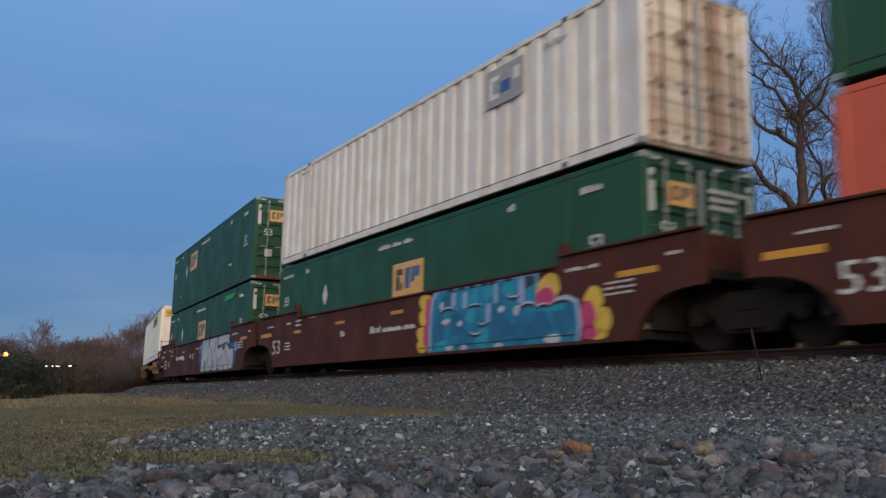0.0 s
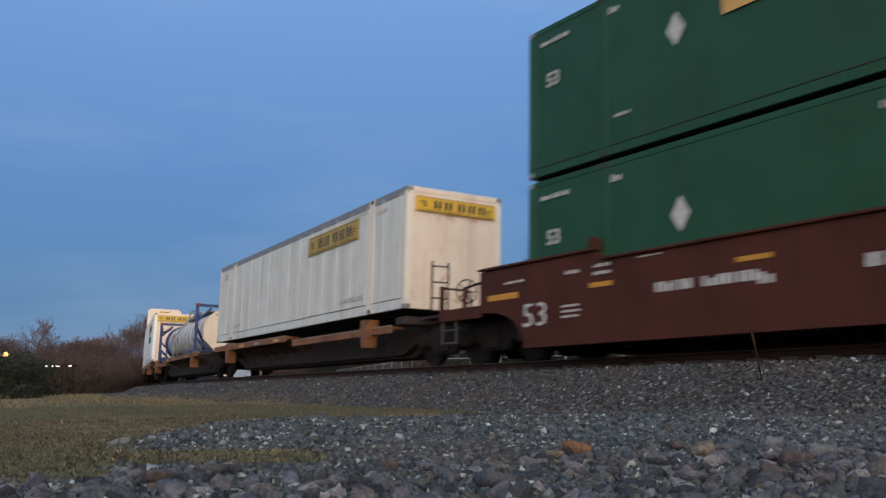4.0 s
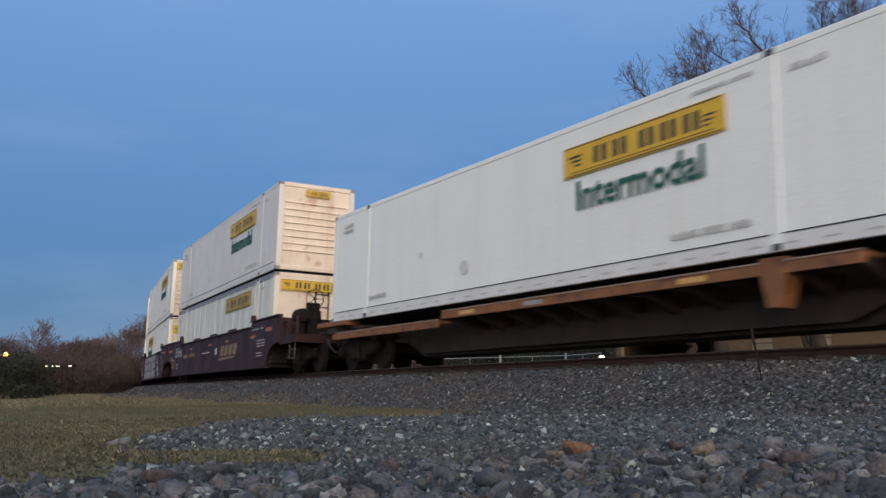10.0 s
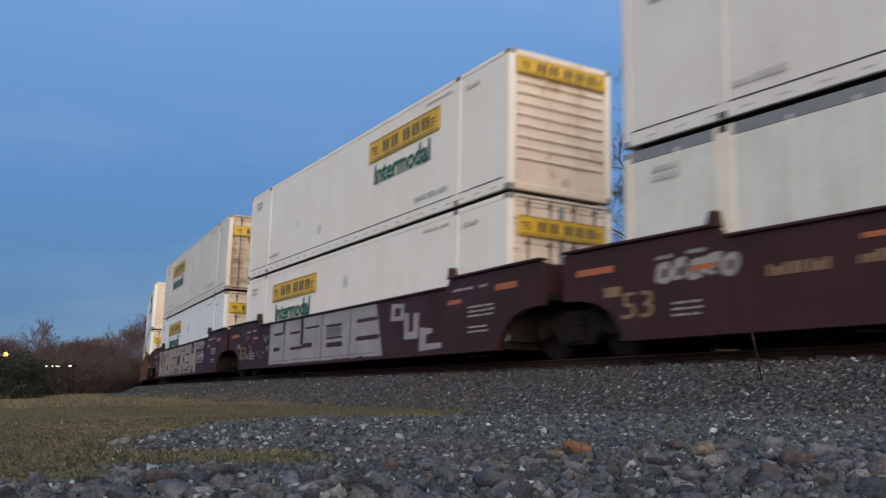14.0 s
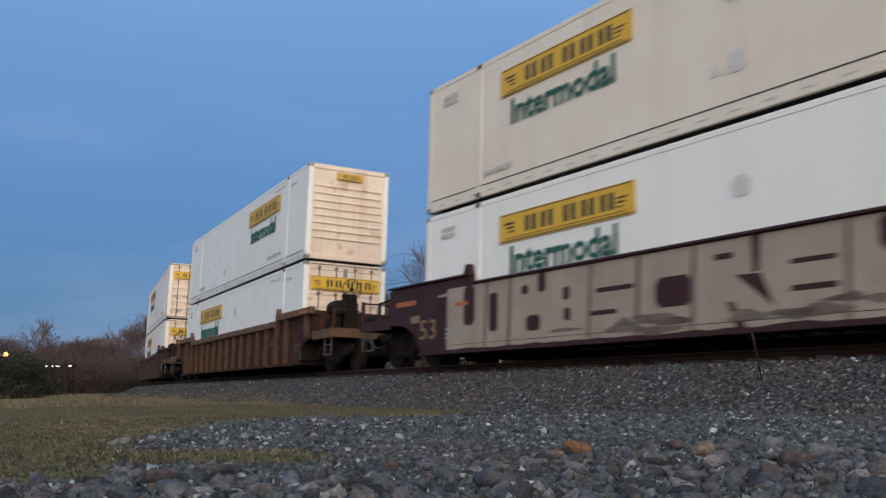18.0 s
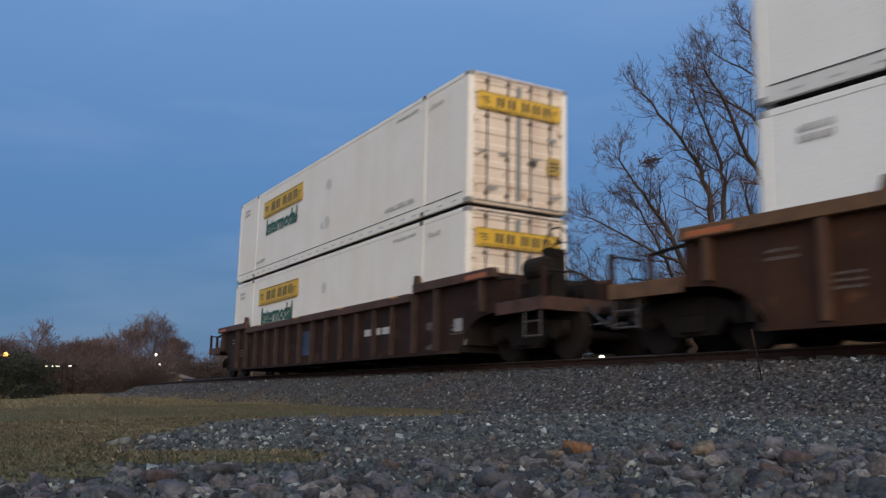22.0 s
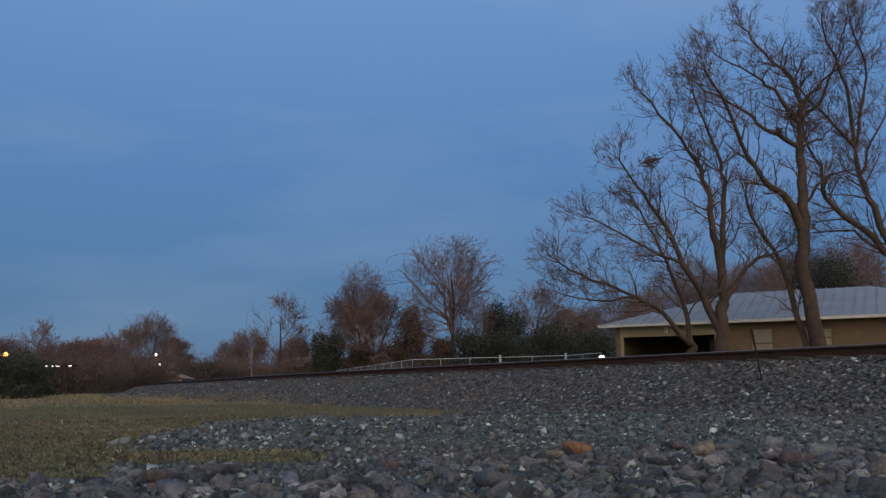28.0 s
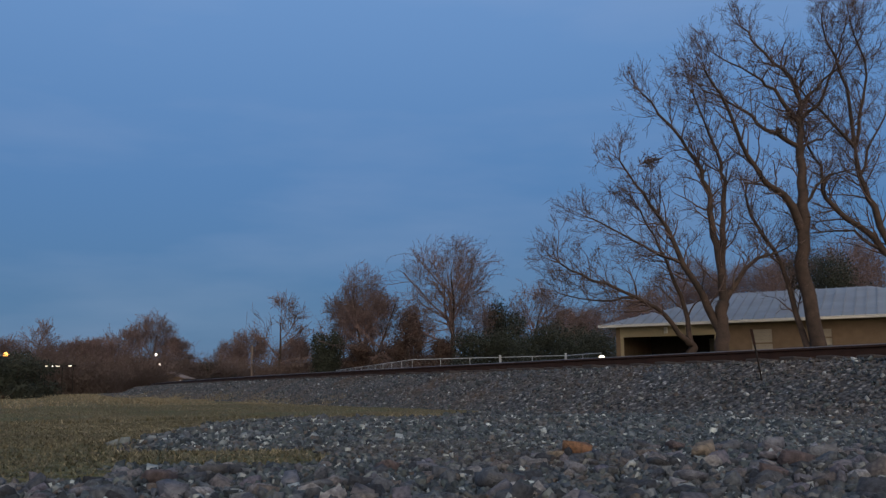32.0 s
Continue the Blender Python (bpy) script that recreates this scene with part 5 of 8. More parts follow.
M["cobalt"] = material("blue_spray_paint", (0.035, 0.10, 0.30), 0.5, second=(0.02, 0.055, 0.18), scale=3, amount=0.8, bump=0.03)
M["bone"] = material("cream_spray_paint", (0.36, 0.30, 0.23), 0.6, second=(0.28, 0.235, 0.18), scale=1.6, amount=0.8, bump=0.05, streak=((0.19, 0.15, 0.12), 0.5))
M["fog"] = material("grey_white_spray_paint", (0.34, 0.32, 0.30), 0.6, second=(0.26, 0.245, 0.235), scale=1.6, amount=0.8, bump=0.05, streak=((0.17, 0.15, 0.14), 0.5))


M["oldfog"] = material("thin_worn_grey_paint", (0.17, 0.15, 0.145), 0.65, second=(0.10, 0.085, 0.08), scale=3, amount=0.9, bump=0.05)
M["oldbone"] = material("thin_dark_cream_paint", (0.17, 0.135, 0.105), 0.65, second=(0.10, 0.075, 0.06), scale=3, amount=0.9, bump=0.05)
M["deepteal"] = material("dark_teal_spray_paint", (0.012, 0.085, 0.17), 0.5, second=(0.02, 0.14, 0.24), scale=3, amount=0.8, bump=0.03)
M["silver"] = material("thin_grey_spray_paint", (0.34, 0.35, 0.37), 0.55, second=(0.27, 0.28, 0.30), scale=2.4, amount=0.9, bump=0.03, streak=((0.44, 0.45, 0.47), 0.6))
M["navyink"] = material("dark_blue_spray_paint", (0.020, 0.030, 0.060), 0.6, second=(0.035, 0.020, 0.018), scale=3, amount=0.8, bump=0.03)


def sprayed(car, outline, mat, layer=0, name="sprayed_shape", label=""):
    """A thin shape of paint on the near sill; higher layers lie over lower ones."""
    bm = bmesh.new()
    y = -SILL_Y1 - 0.0015 - layer * 0.0022
    add_plate(bm, outline, y - 0.002, y)
    return part(name, bm, mat, car, label)


def bubble(rng, cx, cz, w, h, lean=0.0, n=14, rough=0.12):
    out = []
    for k in range(n):
        a = k * math.tau / n
        c, s = math.cos(a), math.sin(a)
        # a rounded block
        x = math.copysign(abs(c) ** 0.55, c) * w / 2 * (1 + rng.normal(0, rough))
        z = math.copysign(abs(s) ** 0.55, s) * h / 2 * (1 + rng.normal(0, rough * 0.4))
        out.append((cx + x + lean * z, min(max(cz + z, 0.21), 1.49)))
    return out


def length_mark(car, u=-8.08, h=0.53, mat="whiteink"):
    words("length_number", "53", 0.60, car, M[mat], pose(u, -SILL_Y1 - 0.003, h, 90, 0, 0), "stencilled number 53", 1.22)


# maroon cars
for car in (car_z, car_a, car_b):
    length_mark(car)
    for a, b, c, d in ((-9.10, -8.20, 1.08, 1.19), (-6.30, -5.78, 1.07, 1.15), (-3.35, -2.78, 1.14, 1.21), (-0.18, 0.40, 1.16, 1.24), (7.60, 8.50, 1.16, 1.26)):
        mark(car, a, b, c, d, M["amber"], "reflective_tape")
    for x, z, w, h, r in ((-8.6, 1.36, 0.6, 0.06, 1), (-6.9, 1.36, 0.35, 0.08, 1), (-6.2, 1.40, 0.40, 0.07, 2), (-5.2, 1.44, 0.5, 0.03, 1), (-7.0, 0.80, 0.45, 0.05, 3), (-3.0, 0.80, 0.22, 0.16, 1),
                          (7.3, 1.08, 0.7, 0.05, 3), (6.3, 1.40, 0.9, 0.08, 1), (8.7, 1.38, 0.3, 0.07, 1)):
        stencil_rows(car, x, z, w, h, r, M["whiteink"])
stencil_rows(car_a, -1.25, 0.78, 0.55, 0.17, 1, M["whiteink"])
stencil_rows(car_a, -0.60, 0.78, 1.70, 0.10, 1, M["whiteink"])
stencil_rows(car_b, -4.85, 0.86, 0.75, 0.15, 1, M["whiteink"])
stencil_rows(car_b, -3.95, 0.86, 1.0, 0.15, 1, M["whiteink"])
stencil_rows(car_b, -1.45, 0.85, 0.28, 0.17, 1, M["whiteink"])
stencil_rows(car_b, -0.95, 0.98, 0.32, 0.05, 3, M["whiteink"])


def cut(car, u0, u1, z0, z1, mat, layer, lean=0.0, name="dark_gap"):
    """A soft-cornered upright or flat stroke of paint."""
    c = min(u1 - u0, z1 - z0) * 0.22
    pts = [(u0 + c, z0), (u1 - c, z0), (u1, z0 + c), (u1, z1 - c), (u1 - c, z1), (u0 + c, z1), (u0, z1 - c), (u0, z0 + c)]
    return sprayed(car, [(u + lean * (z - z0), z) for u, z in pts], mat, layer, name)


def arc_stroke(car, u, z, ru, rz, a0, a1, w, mat, layer, name="sprayed_line", n=10):
    """A curved line of paint that thins towards both ends."""
    out, back = [], []
    for k in range(n + 1):
        a = radians(a0 + (a1 - a0) * k / n)
        h = w * (0.25 + 0.75 * math.sin(math.pi * k / n)) / 2
        out.append((u + (ru + h) * math.cos(a), z + (rz + h) * math.sin(a)))
        back.append((u + (ru - h) * math.cos(a), z + (rz - h) * math.sin(a)))
    sprayed(car, out + back[::-1], mat, layer, name)


def blob(car, rng, u, z, w, h, mat, layer, name="sprayed_shape", lean=0.0, rough=0.07, n=18):
    out = []
    for k in range(n):
        a = k * math.tau / n
        f = 1 + rough * math.sin(3 * a + u * 5) + rng.normal(0, rough * 0.4)
        dz = math.sin(a) * h / 2 * f
        out.append((u + math.cos(a) * w / 2 * f + lean * dz, min(max(z + dz, 0.206), 1.494)))
    return sprayed(car, out, mat, layer, name)


def blue_piece(car):
    rng = np.random.default_rng(61)
    # yellow, orange and pink bubbles at the trailing end
    for u, z, w, h in ((1.42, 1.32, 0.55, 0.34), (1.36, 0.98, 0.42, 0.36), (1.28, 0.62, 0.42, 0.34), (1.34, 0.36, 0.5, 0.30)):
        blob(car, rng, u, z, w, h, M["lemon"], 0, "yellow_bubble")
    for u, z, w, h in ((1.58, 1.12, 0.30, 0.55), (1.52, 0.60, 0.32, 0.52)):
        blob(car, rng, u, z, w, h, M["magenta"], 1, "pink_bubble")
    for u, z, w, h, m in ((7.02, 0.88, 0.5, 0.42, "lemon"), (7.20, 0.52, 0.55, 0.42, "lemon"), (7.10, 0.30, 0.5, 0.20, "lemon"), (6.86, 0.62, 0.42, 0.5, "magenta"), (6.92, 0.34, 0.4, 0.26, "magenta")):
        blob(car, rng, u, z, w, h, M[m], 0 if m == "lemon" else 1, "bubble")
    # the field in two lobes with a pale rim
    sprayed(car, [(1.62, 0.21), (1.60, 0.7), (1.68, 1.25), (1.80, 1.49), (5.52, 1.49), (5.52, 0.9), (5.9, 1.0), (6.35, 1.02), (6.64, 0.90), (6.72, 0.5), (6.66, 0.21)], M["lilac"], 2, "pale_rim")
    blob(car, rng, 5.82, 1.20, 0.66, 0.46, M["lemon"], 3, "yellow_bubble")
    blob(car, rng, 5.74, 1.10, 0.60, 0.34, M["peach"], 4, "orange_bubble")
    blob(car, rng, 5.72, 1.03, 0.60, 0.32, M["magenta"], 5, "pink_bubble")
    sprayed(car, [(1.74, 0.21), (1.72, 0.8), (1.80, 1.28), (2.02, 1.48), (3.2, 1.45), (4.2, 1.47), (5.46, 1.47), (5.46, 0.86), (5.84, 0.86), (6.10, 0.95), (6.36, 0.94),
                  (6.56, 0.84), (6.62, 0.5), (6.58, 0.21)], M["turquoise"], 6, "turquoise_field", "turquoise spray-painted field")
    for u, z, w, h, m, ln in ((2.05, 0.62, 0.5, 0.75, "deepteal", 0.0), (2.75, 0.75, 0.62, 0.5, "deepteal", 0.1), (3.35, 1.22, 0.5, 0.4, "aqua", 0.2), (3.05, 0.42, 0.62, 0.4, "deepteal", 0), (3.72, 0.42, 0.45, 0.45, "aqua", 0.1),
                              (4.25, 0.60, 0.80, 0.65, "deepteal", 0.0), (4.65, 1.30, 0.5, 0.3, "aqua", 0.0), (5.25, 1.36, 0.36, 0.22, "navyink", 0.1), (4.95, 0.42, 0.7, 0.5, "deepteal", 0.0), (5.6, 0.52, 0.7, 0.5, "deepteal", 0.0),
                              (6.25, 0.60, 0.55, 0.6, "deepteal", 0.0), (2.35, 1.26, 0.45, 0.3, "deepteal", 0.1), (3.30, 0.86, 0.4, 0.3, "aqua", 0.0), (5.28, 1.08, 0.26, 0.34, "aqua", 0), (6.0, 0.82, 0.7, 0.12, "aqua", 0.0), (2.2, 0.34, 0.5, 0.2, "aqua", 0), (3.9, 1.28, 0.4, 0.3, "aqua", 0)):
        blob(car, rng, u, z, w, h, M[m], 7 if m == "deepteal" else 8, lean=ln, rough=0.12)
    for u0, u1, z0, z1, ln in ((2.54, 2.70, 1.12, 1.40, 0.1), (2.98, 3.14, 1.04, 1.38, 0.08), (3.84, 4.00, 0.70, 1.08, 0.05), (4.12, 4.24, 1.05, 1.44, 0.05), (4.92, 5.12, 0.98, 1.47, 0.02), (4.30, 4.42, 0.84, 0.98, 0.0)):
        cut(car, u0, u1, z0, z1, M["lilac"], 9, ln, "pale_stroke")
    for u, z, w, h in ((2.35, 0.82, 0.34, 0.12), (2.16, 1.17, 0.16, 0.16), (4.38, 0.93, 0.22, 0.11), (4.88, 0.86, 0.18, 0.20), (2.50, 0.27, 0.28, 0.12), (3.06, 0.26, 0.24, 0.10), (4.3, 0.25, 0.3, 0.08), (5.95, 0.28, 0.46, 0.16), (2.9, 0.75, 0.18, 0.12)):
        blob(car, rng, u, z, w, h, M["chrome"], 10, "white_dab", 0.2)
    for u, z, ru, rz, a0, a1, w in ((2.42, 0.98, 0.34, 0.13, 20, 165, 0.05), (3.5, 0.62, 0.24, 0.12, 200, 340, 0.05), (4.78, 1.24, 0.24, 0.12, 200, 340, 0.05), (5.22, 0.86, 0.26, 0.12, 20, 160, 0.06), (3.45, 1.0, 0.26, 0.10, 30, 150, 0.04),
                                    (3.75, 0.78, 0.20, 0.10, 200, 330, 0.04), (6.2, 0.84, 0.30, 0.12, 15, 165, 0.06), (5.7, 0.82, 0.2, 0.1, 20, 160, 0.05)):
        arc_stroke(car, u, z - 0.03, ru, rz, a0, a1, w + 0.03, M["navyink"], 11)
        arc_stroke(car, u, z, ru, rz, a0, a1, w * 0.7, M["chrome"], 12)
    for u in (2.95, 3.35, 3.78, 4.08, 4.62, 2.5):
        blob(car, rng, u, 1.455, 0.26, 0.07, M["navyink"], 11, "dark_dab")
    blob(car, rng, 2.40, 0.76, 0.10, 0.08, M["magenta"], 13, "pink_dab")
    mark(car, 1.2, 6.6, 0.315, 0.325, M["gap"], "weld_line", out=0.034)


def white_piece(car):
    rng = np.random.default_rng(62)
    for u, z, w, h, m in ((0.78, 1.20, 0.55, 0.22, "ice"), (0.72, 1.04, 0.5, 0.20, "cobalt"), (0.92, 0.75, 0.40, 0.7, "cobalt"), (6.42, 0.98, 0.85, 0.34, "cobalt"), (6.95, 0.98, 0.62, 0.36, "ice"), (6.8, 0.62, 0.4, 0.6, "cobalt"), (7.02, 1.06, 0.4, 0.14, "lilac")):
        blob(car, rng, u, z, w, h, M[m], 0 if m == "cobalt" else 1, lean=0.1, rough=0.14)
    sprayed(car, [(0.98, 0.22), (0.96, 1.1), (1.12, 1.45), (1.30, 1.49), (6.10, 1.49), (6.16, 1.0), (6.78, 1.0), (6.84, 0.3), (6.78, 0.21)], M["navyink"], 2, "dark_outline")
    # five pale letters run together
    sprayed(car, [(1.16, 0.22), (1.14, 0.80), (1.20, 0.82), (1.12, 1.02), (1.18, 1.38), (1.30, 1.42), (1.36, 1.47), (1.72, 1.48), (1.80, 1.36), (1.92, 1.36), (1.96, 1.47), (2.34, 1.46), (2.46, 1.14), (2.58, 1.14),
                  (2.64, 1.45), (3.02, 1.45), (3.40, 1.46), (3.98, 1.47), (4.02, 1.08), (4.26, 1.00), (4.55, 1.05), (4.86, 1.08), (4.96, 0.94), (5.28, 0.94), (5.36, 1.06), (5.5, 1.16), (5.66, 1.13), (5.86, 1.03), (6.02, 0.93), (6.66, 0.92), (6.70, 0.5), (6.62, 0.26),
                  (6.16, 0.22), (6.06, 0.30), (5.98, 0.22), (4.50, 0.22), (4.40, 0.34), (4.16, 0.34), (4.08, 0.22), (3.42, 0.22), (3.36, 0.28), (2.92, 0.28), (2.84, 0.22), (2.06, 0.22), (2.12, 0.72),
                  (1.98, 0.58), (1.80, 0.56), (1.58, 0.74), (1.84, 0.22)], M["chrome"], 3, "pale_letters", "dull white spray-painted letters")
    sprayed(car, [(4.18, 1.16), (4.16, 1.36), (4.28, 1.46), (4.92, 1.48), (5.86, 1.48), (5.96, 1.40), (5.98, 1.10), (5.86, 1.12), (5.60, 1.22), (5.36, 1.20), (4.90, 1.17), (4.30, 1.14)], M["chrome"], 3, "pale_letters")
    for k in range(16):
        u = 1.9 + k * 0.29 + rng.normal(0, 0.05)
        cut(car, u, u + rng.uniform(0.12, 0.26), 0.26 + rng.uniform(0, 0.08), rng.uniform(0.5, 0.76), M["silver"], 4, rng.uniform(-0.1, 0.2), "grey_wash")
    for u0, u1, z0, z1, ln in ((2.97, 3.06, 0.78, 1.13, 0.05), (3.62, 3.68, 0.9, 1.3, 0.1), (2.40, 2.46, 0.5, 0.9, 0.1), (4.74, 4.88, 0.63, 0.77, 0.0), (5.42, 5.48, 0.7, 0.95, 0.0), (5.98, 6.06, 0.94, 1.44, 0.0), (4.10, 4.18, 0.34, 0.62, 0.1), (5.28, 5.36, 0.22, 0.42, 0.0), (6.02, 6.10, 0.24, 0.60, 0.08), (3.38, 3.44, 0.26, 0.6, 0.05), (5.05, 5.5, 1.16, 1.21, 0.0)):
        cut(car, u0, u1, z0, z1, M["navyink"], 5, ln)
    arc_stroke(car, 5.80, 0.98, 0.24, 0.12, 10, 150, 0.10, M["navyink"], 5)
    for u0, u1, z0, z1 in ((3.30, 3.36, 0.8, 1.42), (5.15, 5.22, 0.4, 0.85), (4.45, 4.50, 0.5, 0.98), (5.72, 5.77, 0.35, 0.8), (1.42, 1.47, 0.85, 1.35)):
        cut(car, u0, u1, z0, z1, M["silver"], 5, 0.08, "grey_line")
    mark(car, 1.2, 6.8, 0.372, 0.384, M["gap"], "weld_line", out=0.020)


M["aqua"] = material("bright_teal_spray_paint", (0.02, 0.27, 0.34), 0.5, second=(0.015, 0.19, 0.29), scale=2.5, amount=0.8, bump=0.03)
M["lilac"] = material("pale_lilac_spray_paint", (0.30, 0.36, 0.50), 0.5, second=(0.20, 0.29, 0.44), scale=3, amount=0.8, bump=0.03)
blue_piece(car_a)
white_piece(car_b)

# plum cars
for car in (car_f, car_g, car_h):
    length_mark(car, -8.05, 0.49, "gold")
    for a, b, c, d in ((-9.05, -8.2, 1.26, 1.37), (-6.65, -6.2, 1.10, 1.18), (6.1, 6.62, 1.15, 1.24), (7.9, 8.6, 1.28, 1.40)):
        mark(car, a, b, c, d, M["ember"], "reflective_tape")
    mark(car, -8.4, -8.05, 0.86, 1.02, M["gold"], "stencil")
    for x, z, w, h, r in ((-7.0, 0.64, 0.55, 0.05, 3), (-7.3, 1.34, 0.35, 0.08, 1), (-6.7, 1.36, 0.35, 0.08, 1), (6.9, 1.02, 0.95, 0.05, 3), (6.9, 0.62, 0.7, 0.05, 2), (6.3, 1.40, 0.8, 0.07, 1), (7.3, 1.40, 0.3, 0.07, 1)):
        stencil_rows(car, x, z, w, h, r, M["greyink"])
for a, b in ((-0.28, 0.32), (2.5, 3.0), (-4.0, -3.5)):
    mark(car_f, a, b, 1.20, 1.27, M["ember"], "reflective_tape")
# slanted gold emblem with an underline, and pale marks
for k in range(4):
    x = 1.75 + k * 0.64
    sprayed(car_f, [(x, 0.72), (x + 0.50, 0.72), (x + 0.62, 1.10), (x + 0.12, 1.10)], M["gold"], 0, "emblem_bar")
sprayed(car_f, [(1.55, 0.56), (3.9, 0.62), (4.1, 0.68), (1.6, 0.66)], M["gold"], 0, "emblem_bar", "gold emblem underline")
stencil_rows(car_f, -5.35, 0.88, 1.0, 0.16, 1, M["gold"])
stencil_rows(car_f, -4.05, 0.90, 1.1, 0.15, 1, M["gold"])
stencil_rows(car_f, -1.5, 0.93, 1.5, 0.05, 1, M["whiteink"])
mark(car_f, 0.92, 1.20, 0.82, 1.06, M["whiteink"], "placard")
rng_f = np.random.default_rng(63)
for k in range(5):
    sprayed(car_f, bubble(rng_f, -7.15 + k * 0.30, 1.12 + 0.05 * (k % 2), 0.26, 0.34, 0.2, 9, 0.2), M["fog"], 0)
    sprayed(car_f, bubble(rng_f, -7.13 + k * 0.30, 1.12, 0.10, 0.14, 0.2, 7, 0.2), M["plum"], 1)


def painted_blocks(car, u0, u1, mat, seed, slant=0.0):
    """A cream field rolled on full height, its lower edge worn ragged."""
    rng = np.random.default_rng(seed)
    n = 40
    low = [(u0 + (u1 - u0) * k / n, 0.22 + abs(rng.normal(0, 0.018))) for k in range(n + 1)]
    low[-1] = (u1 + slant, 0.23)
    sprayed(car, low + [(u1, 1.485), (u0, 1.485)], M[mat], 0, "pale_field", "pale roller-painted block letters")
    mark(car, u0 + 0.1, u1, 0.315, 0.325, M["gap"], "weld_line", out=0.007)


PLUM = M["plum"]
# one car: five squarish letters and three smaller ones stepping down
painted_blocks(car_g, -4.98, 2.66, "fog", 64, 0.40)
for u0, u1, z0, z1 in ((-4.58, -3.86, 1.10, 1.18), (-4.60, -4.04, 0.62, 0.74), (-3.20, -2.38, 1.07, 1.14), (-3.14, -2.10, 0.61, 0.70), (-2.12, -1.42, 0.63, 0.76), (-1.94, -0.92, 1.15, 1.21),
                       (-0.42, 0.64, 1.10, 1.17), (-0.40, 0.66, 0.78, 0.83), (-0.38, 0.70, 0.56, 0.69), (1.57, 2.72, 1.09, 1.18), (1.54, 2.86, 0.64, 0.75)):
    cut(car_g, u0, u1, z0, z1, PLUM, 1)
cut(car_g, -2.32, -2.10, 0.72, 1.485, PLUM, 2)
cut(car_g, -0.40, 0.62, 0.84, 1.09, M["oldfog"], 1, name="worn_patch")
for u in (-3.72, -0.80, 1.10):
    cut(car_g, u, u + 0.07, 0.24, 1.485, M["oldfog"], 3, 0.05, "faint_seam")
cut(car_g, -3.80, -3.68, 1.10, 1.485, PLUM, 4)
for ring, hole in (([(3.46, 1.00), (4.08, 0.98), (4.14, 1.36), (3.50, 1.40)], [(3.66, 1.10), (3.94, 1.09), (3.97, 1.27), (3.68, 1.29)]),
                   ([(4.16, 0.54), (4.80, 0.54), (4.84, 1.10), (4.12, 1.14)], [(4.38, 0.70), (4.58, 0.70), (4.60, 1.12), (4.36, 1.13)]),
                   ([(4.88, 0.25), (5.86, 0.29), (5.84, 0.40), (5.16, 0.40), (5.18, 0.60), (5.44, 0.62), (5.44, 0.72), (5.16, 0.74), (4.88, 0.78)], None)):
    sprayed(car_g, ring, M["fog"], 0, "pale_letter", "small pale painted letter")
    if hole:
        sprayed(car_g, hole, PLUM, 1, "dark_gap")
rng_g = np.random.default_rng(67)
for k in range(14):
    blob(car_g, rng_g, rng_g.uniform(-8.0, -5.1), rng_g.uniform(0.4, 1.35), rng_g.uniform(0.1, 0.35), rng_g.uniform(0.05, 0.22), M["oldfog"], k % 3, "pale_scrawl", rng_g.uniform(-0.5, 0.5), 0.2, 12)

# the next car: nine tall letters
painted_blocks(car_h, -6.95, 3.58, "bone", 65, 0.12)
for u0, u1, z0, z1 in ((-6.34, -5.96, 0.69, 1.485), (-5.46, -5.20, 0.52, 1.26), (-4.46, -4.26, 1.14, 1.31), (-3.98, -3.76, 1.14, 1.485), (-4.32, -3.92, 0.46, 0.74), (-3.30, -3.12, 0.94, 1.17), (-3.28, -3.10, 0.58, 0.80),
                       (-2.46, -1.60, 0.98, 1.06), (-2.68, -1.98, 0.61, 0.69), (-1.15, -0.42, 0.62, 1.08), (0.00, 0.33, 1.21, 1.30), (1.24, 1.92, 1.01, 1.08), (1.24, 1.92, 0.65, 0.73), (2.48, 3.08, 1.02, 1.485)):
    cut(car_h, u0, u1, z0, z1, PLUM, 1)
for pts in ([(0.64, 1.485), (0.80, 1.485), (0.76, 0.98), (0.66, 0.98)], [(0.35, 0.97), (0.78, 0.95), (0.98, 0.48)], [(0.20, 0.60), (0.30, 0.60), (0.52, 0.23), (0.34, 0.23)], [(2.62, 0.24), (3.08, 0.24), (2.88, 0.52), (2.80, 0.52)]):
    sprayed(car_h, pts, PLUM, 2, "dark_gap")
for u in (-5.66, -4.90, -2.70, -1.60, -0.48, 1.98):
    cut(car_h, u, u + 0.09, 0.24, 1.485, M["oldbone"], 3, 0.06, "faint_seam")
# darker cream blobs along the lower part of the letters
rng_h = np.random.default_rng(66)
for k in range(16):
    blob(car_h, rng_h, rng_h.uniform(-6.6, 3.2), rng_h.uniform(0.28, 0.55), rng_h.uniform(0.3, 0.9), rng_h.uniform(0.05, 0.16), M["oldbone"], 4 + k % 2, "grime_patch", 0.1, 0.2, 14)
mark(car_h, 2.66, 3.02, 1.20, 1.27, M["ember"], "reflective_tape", out=0.012)
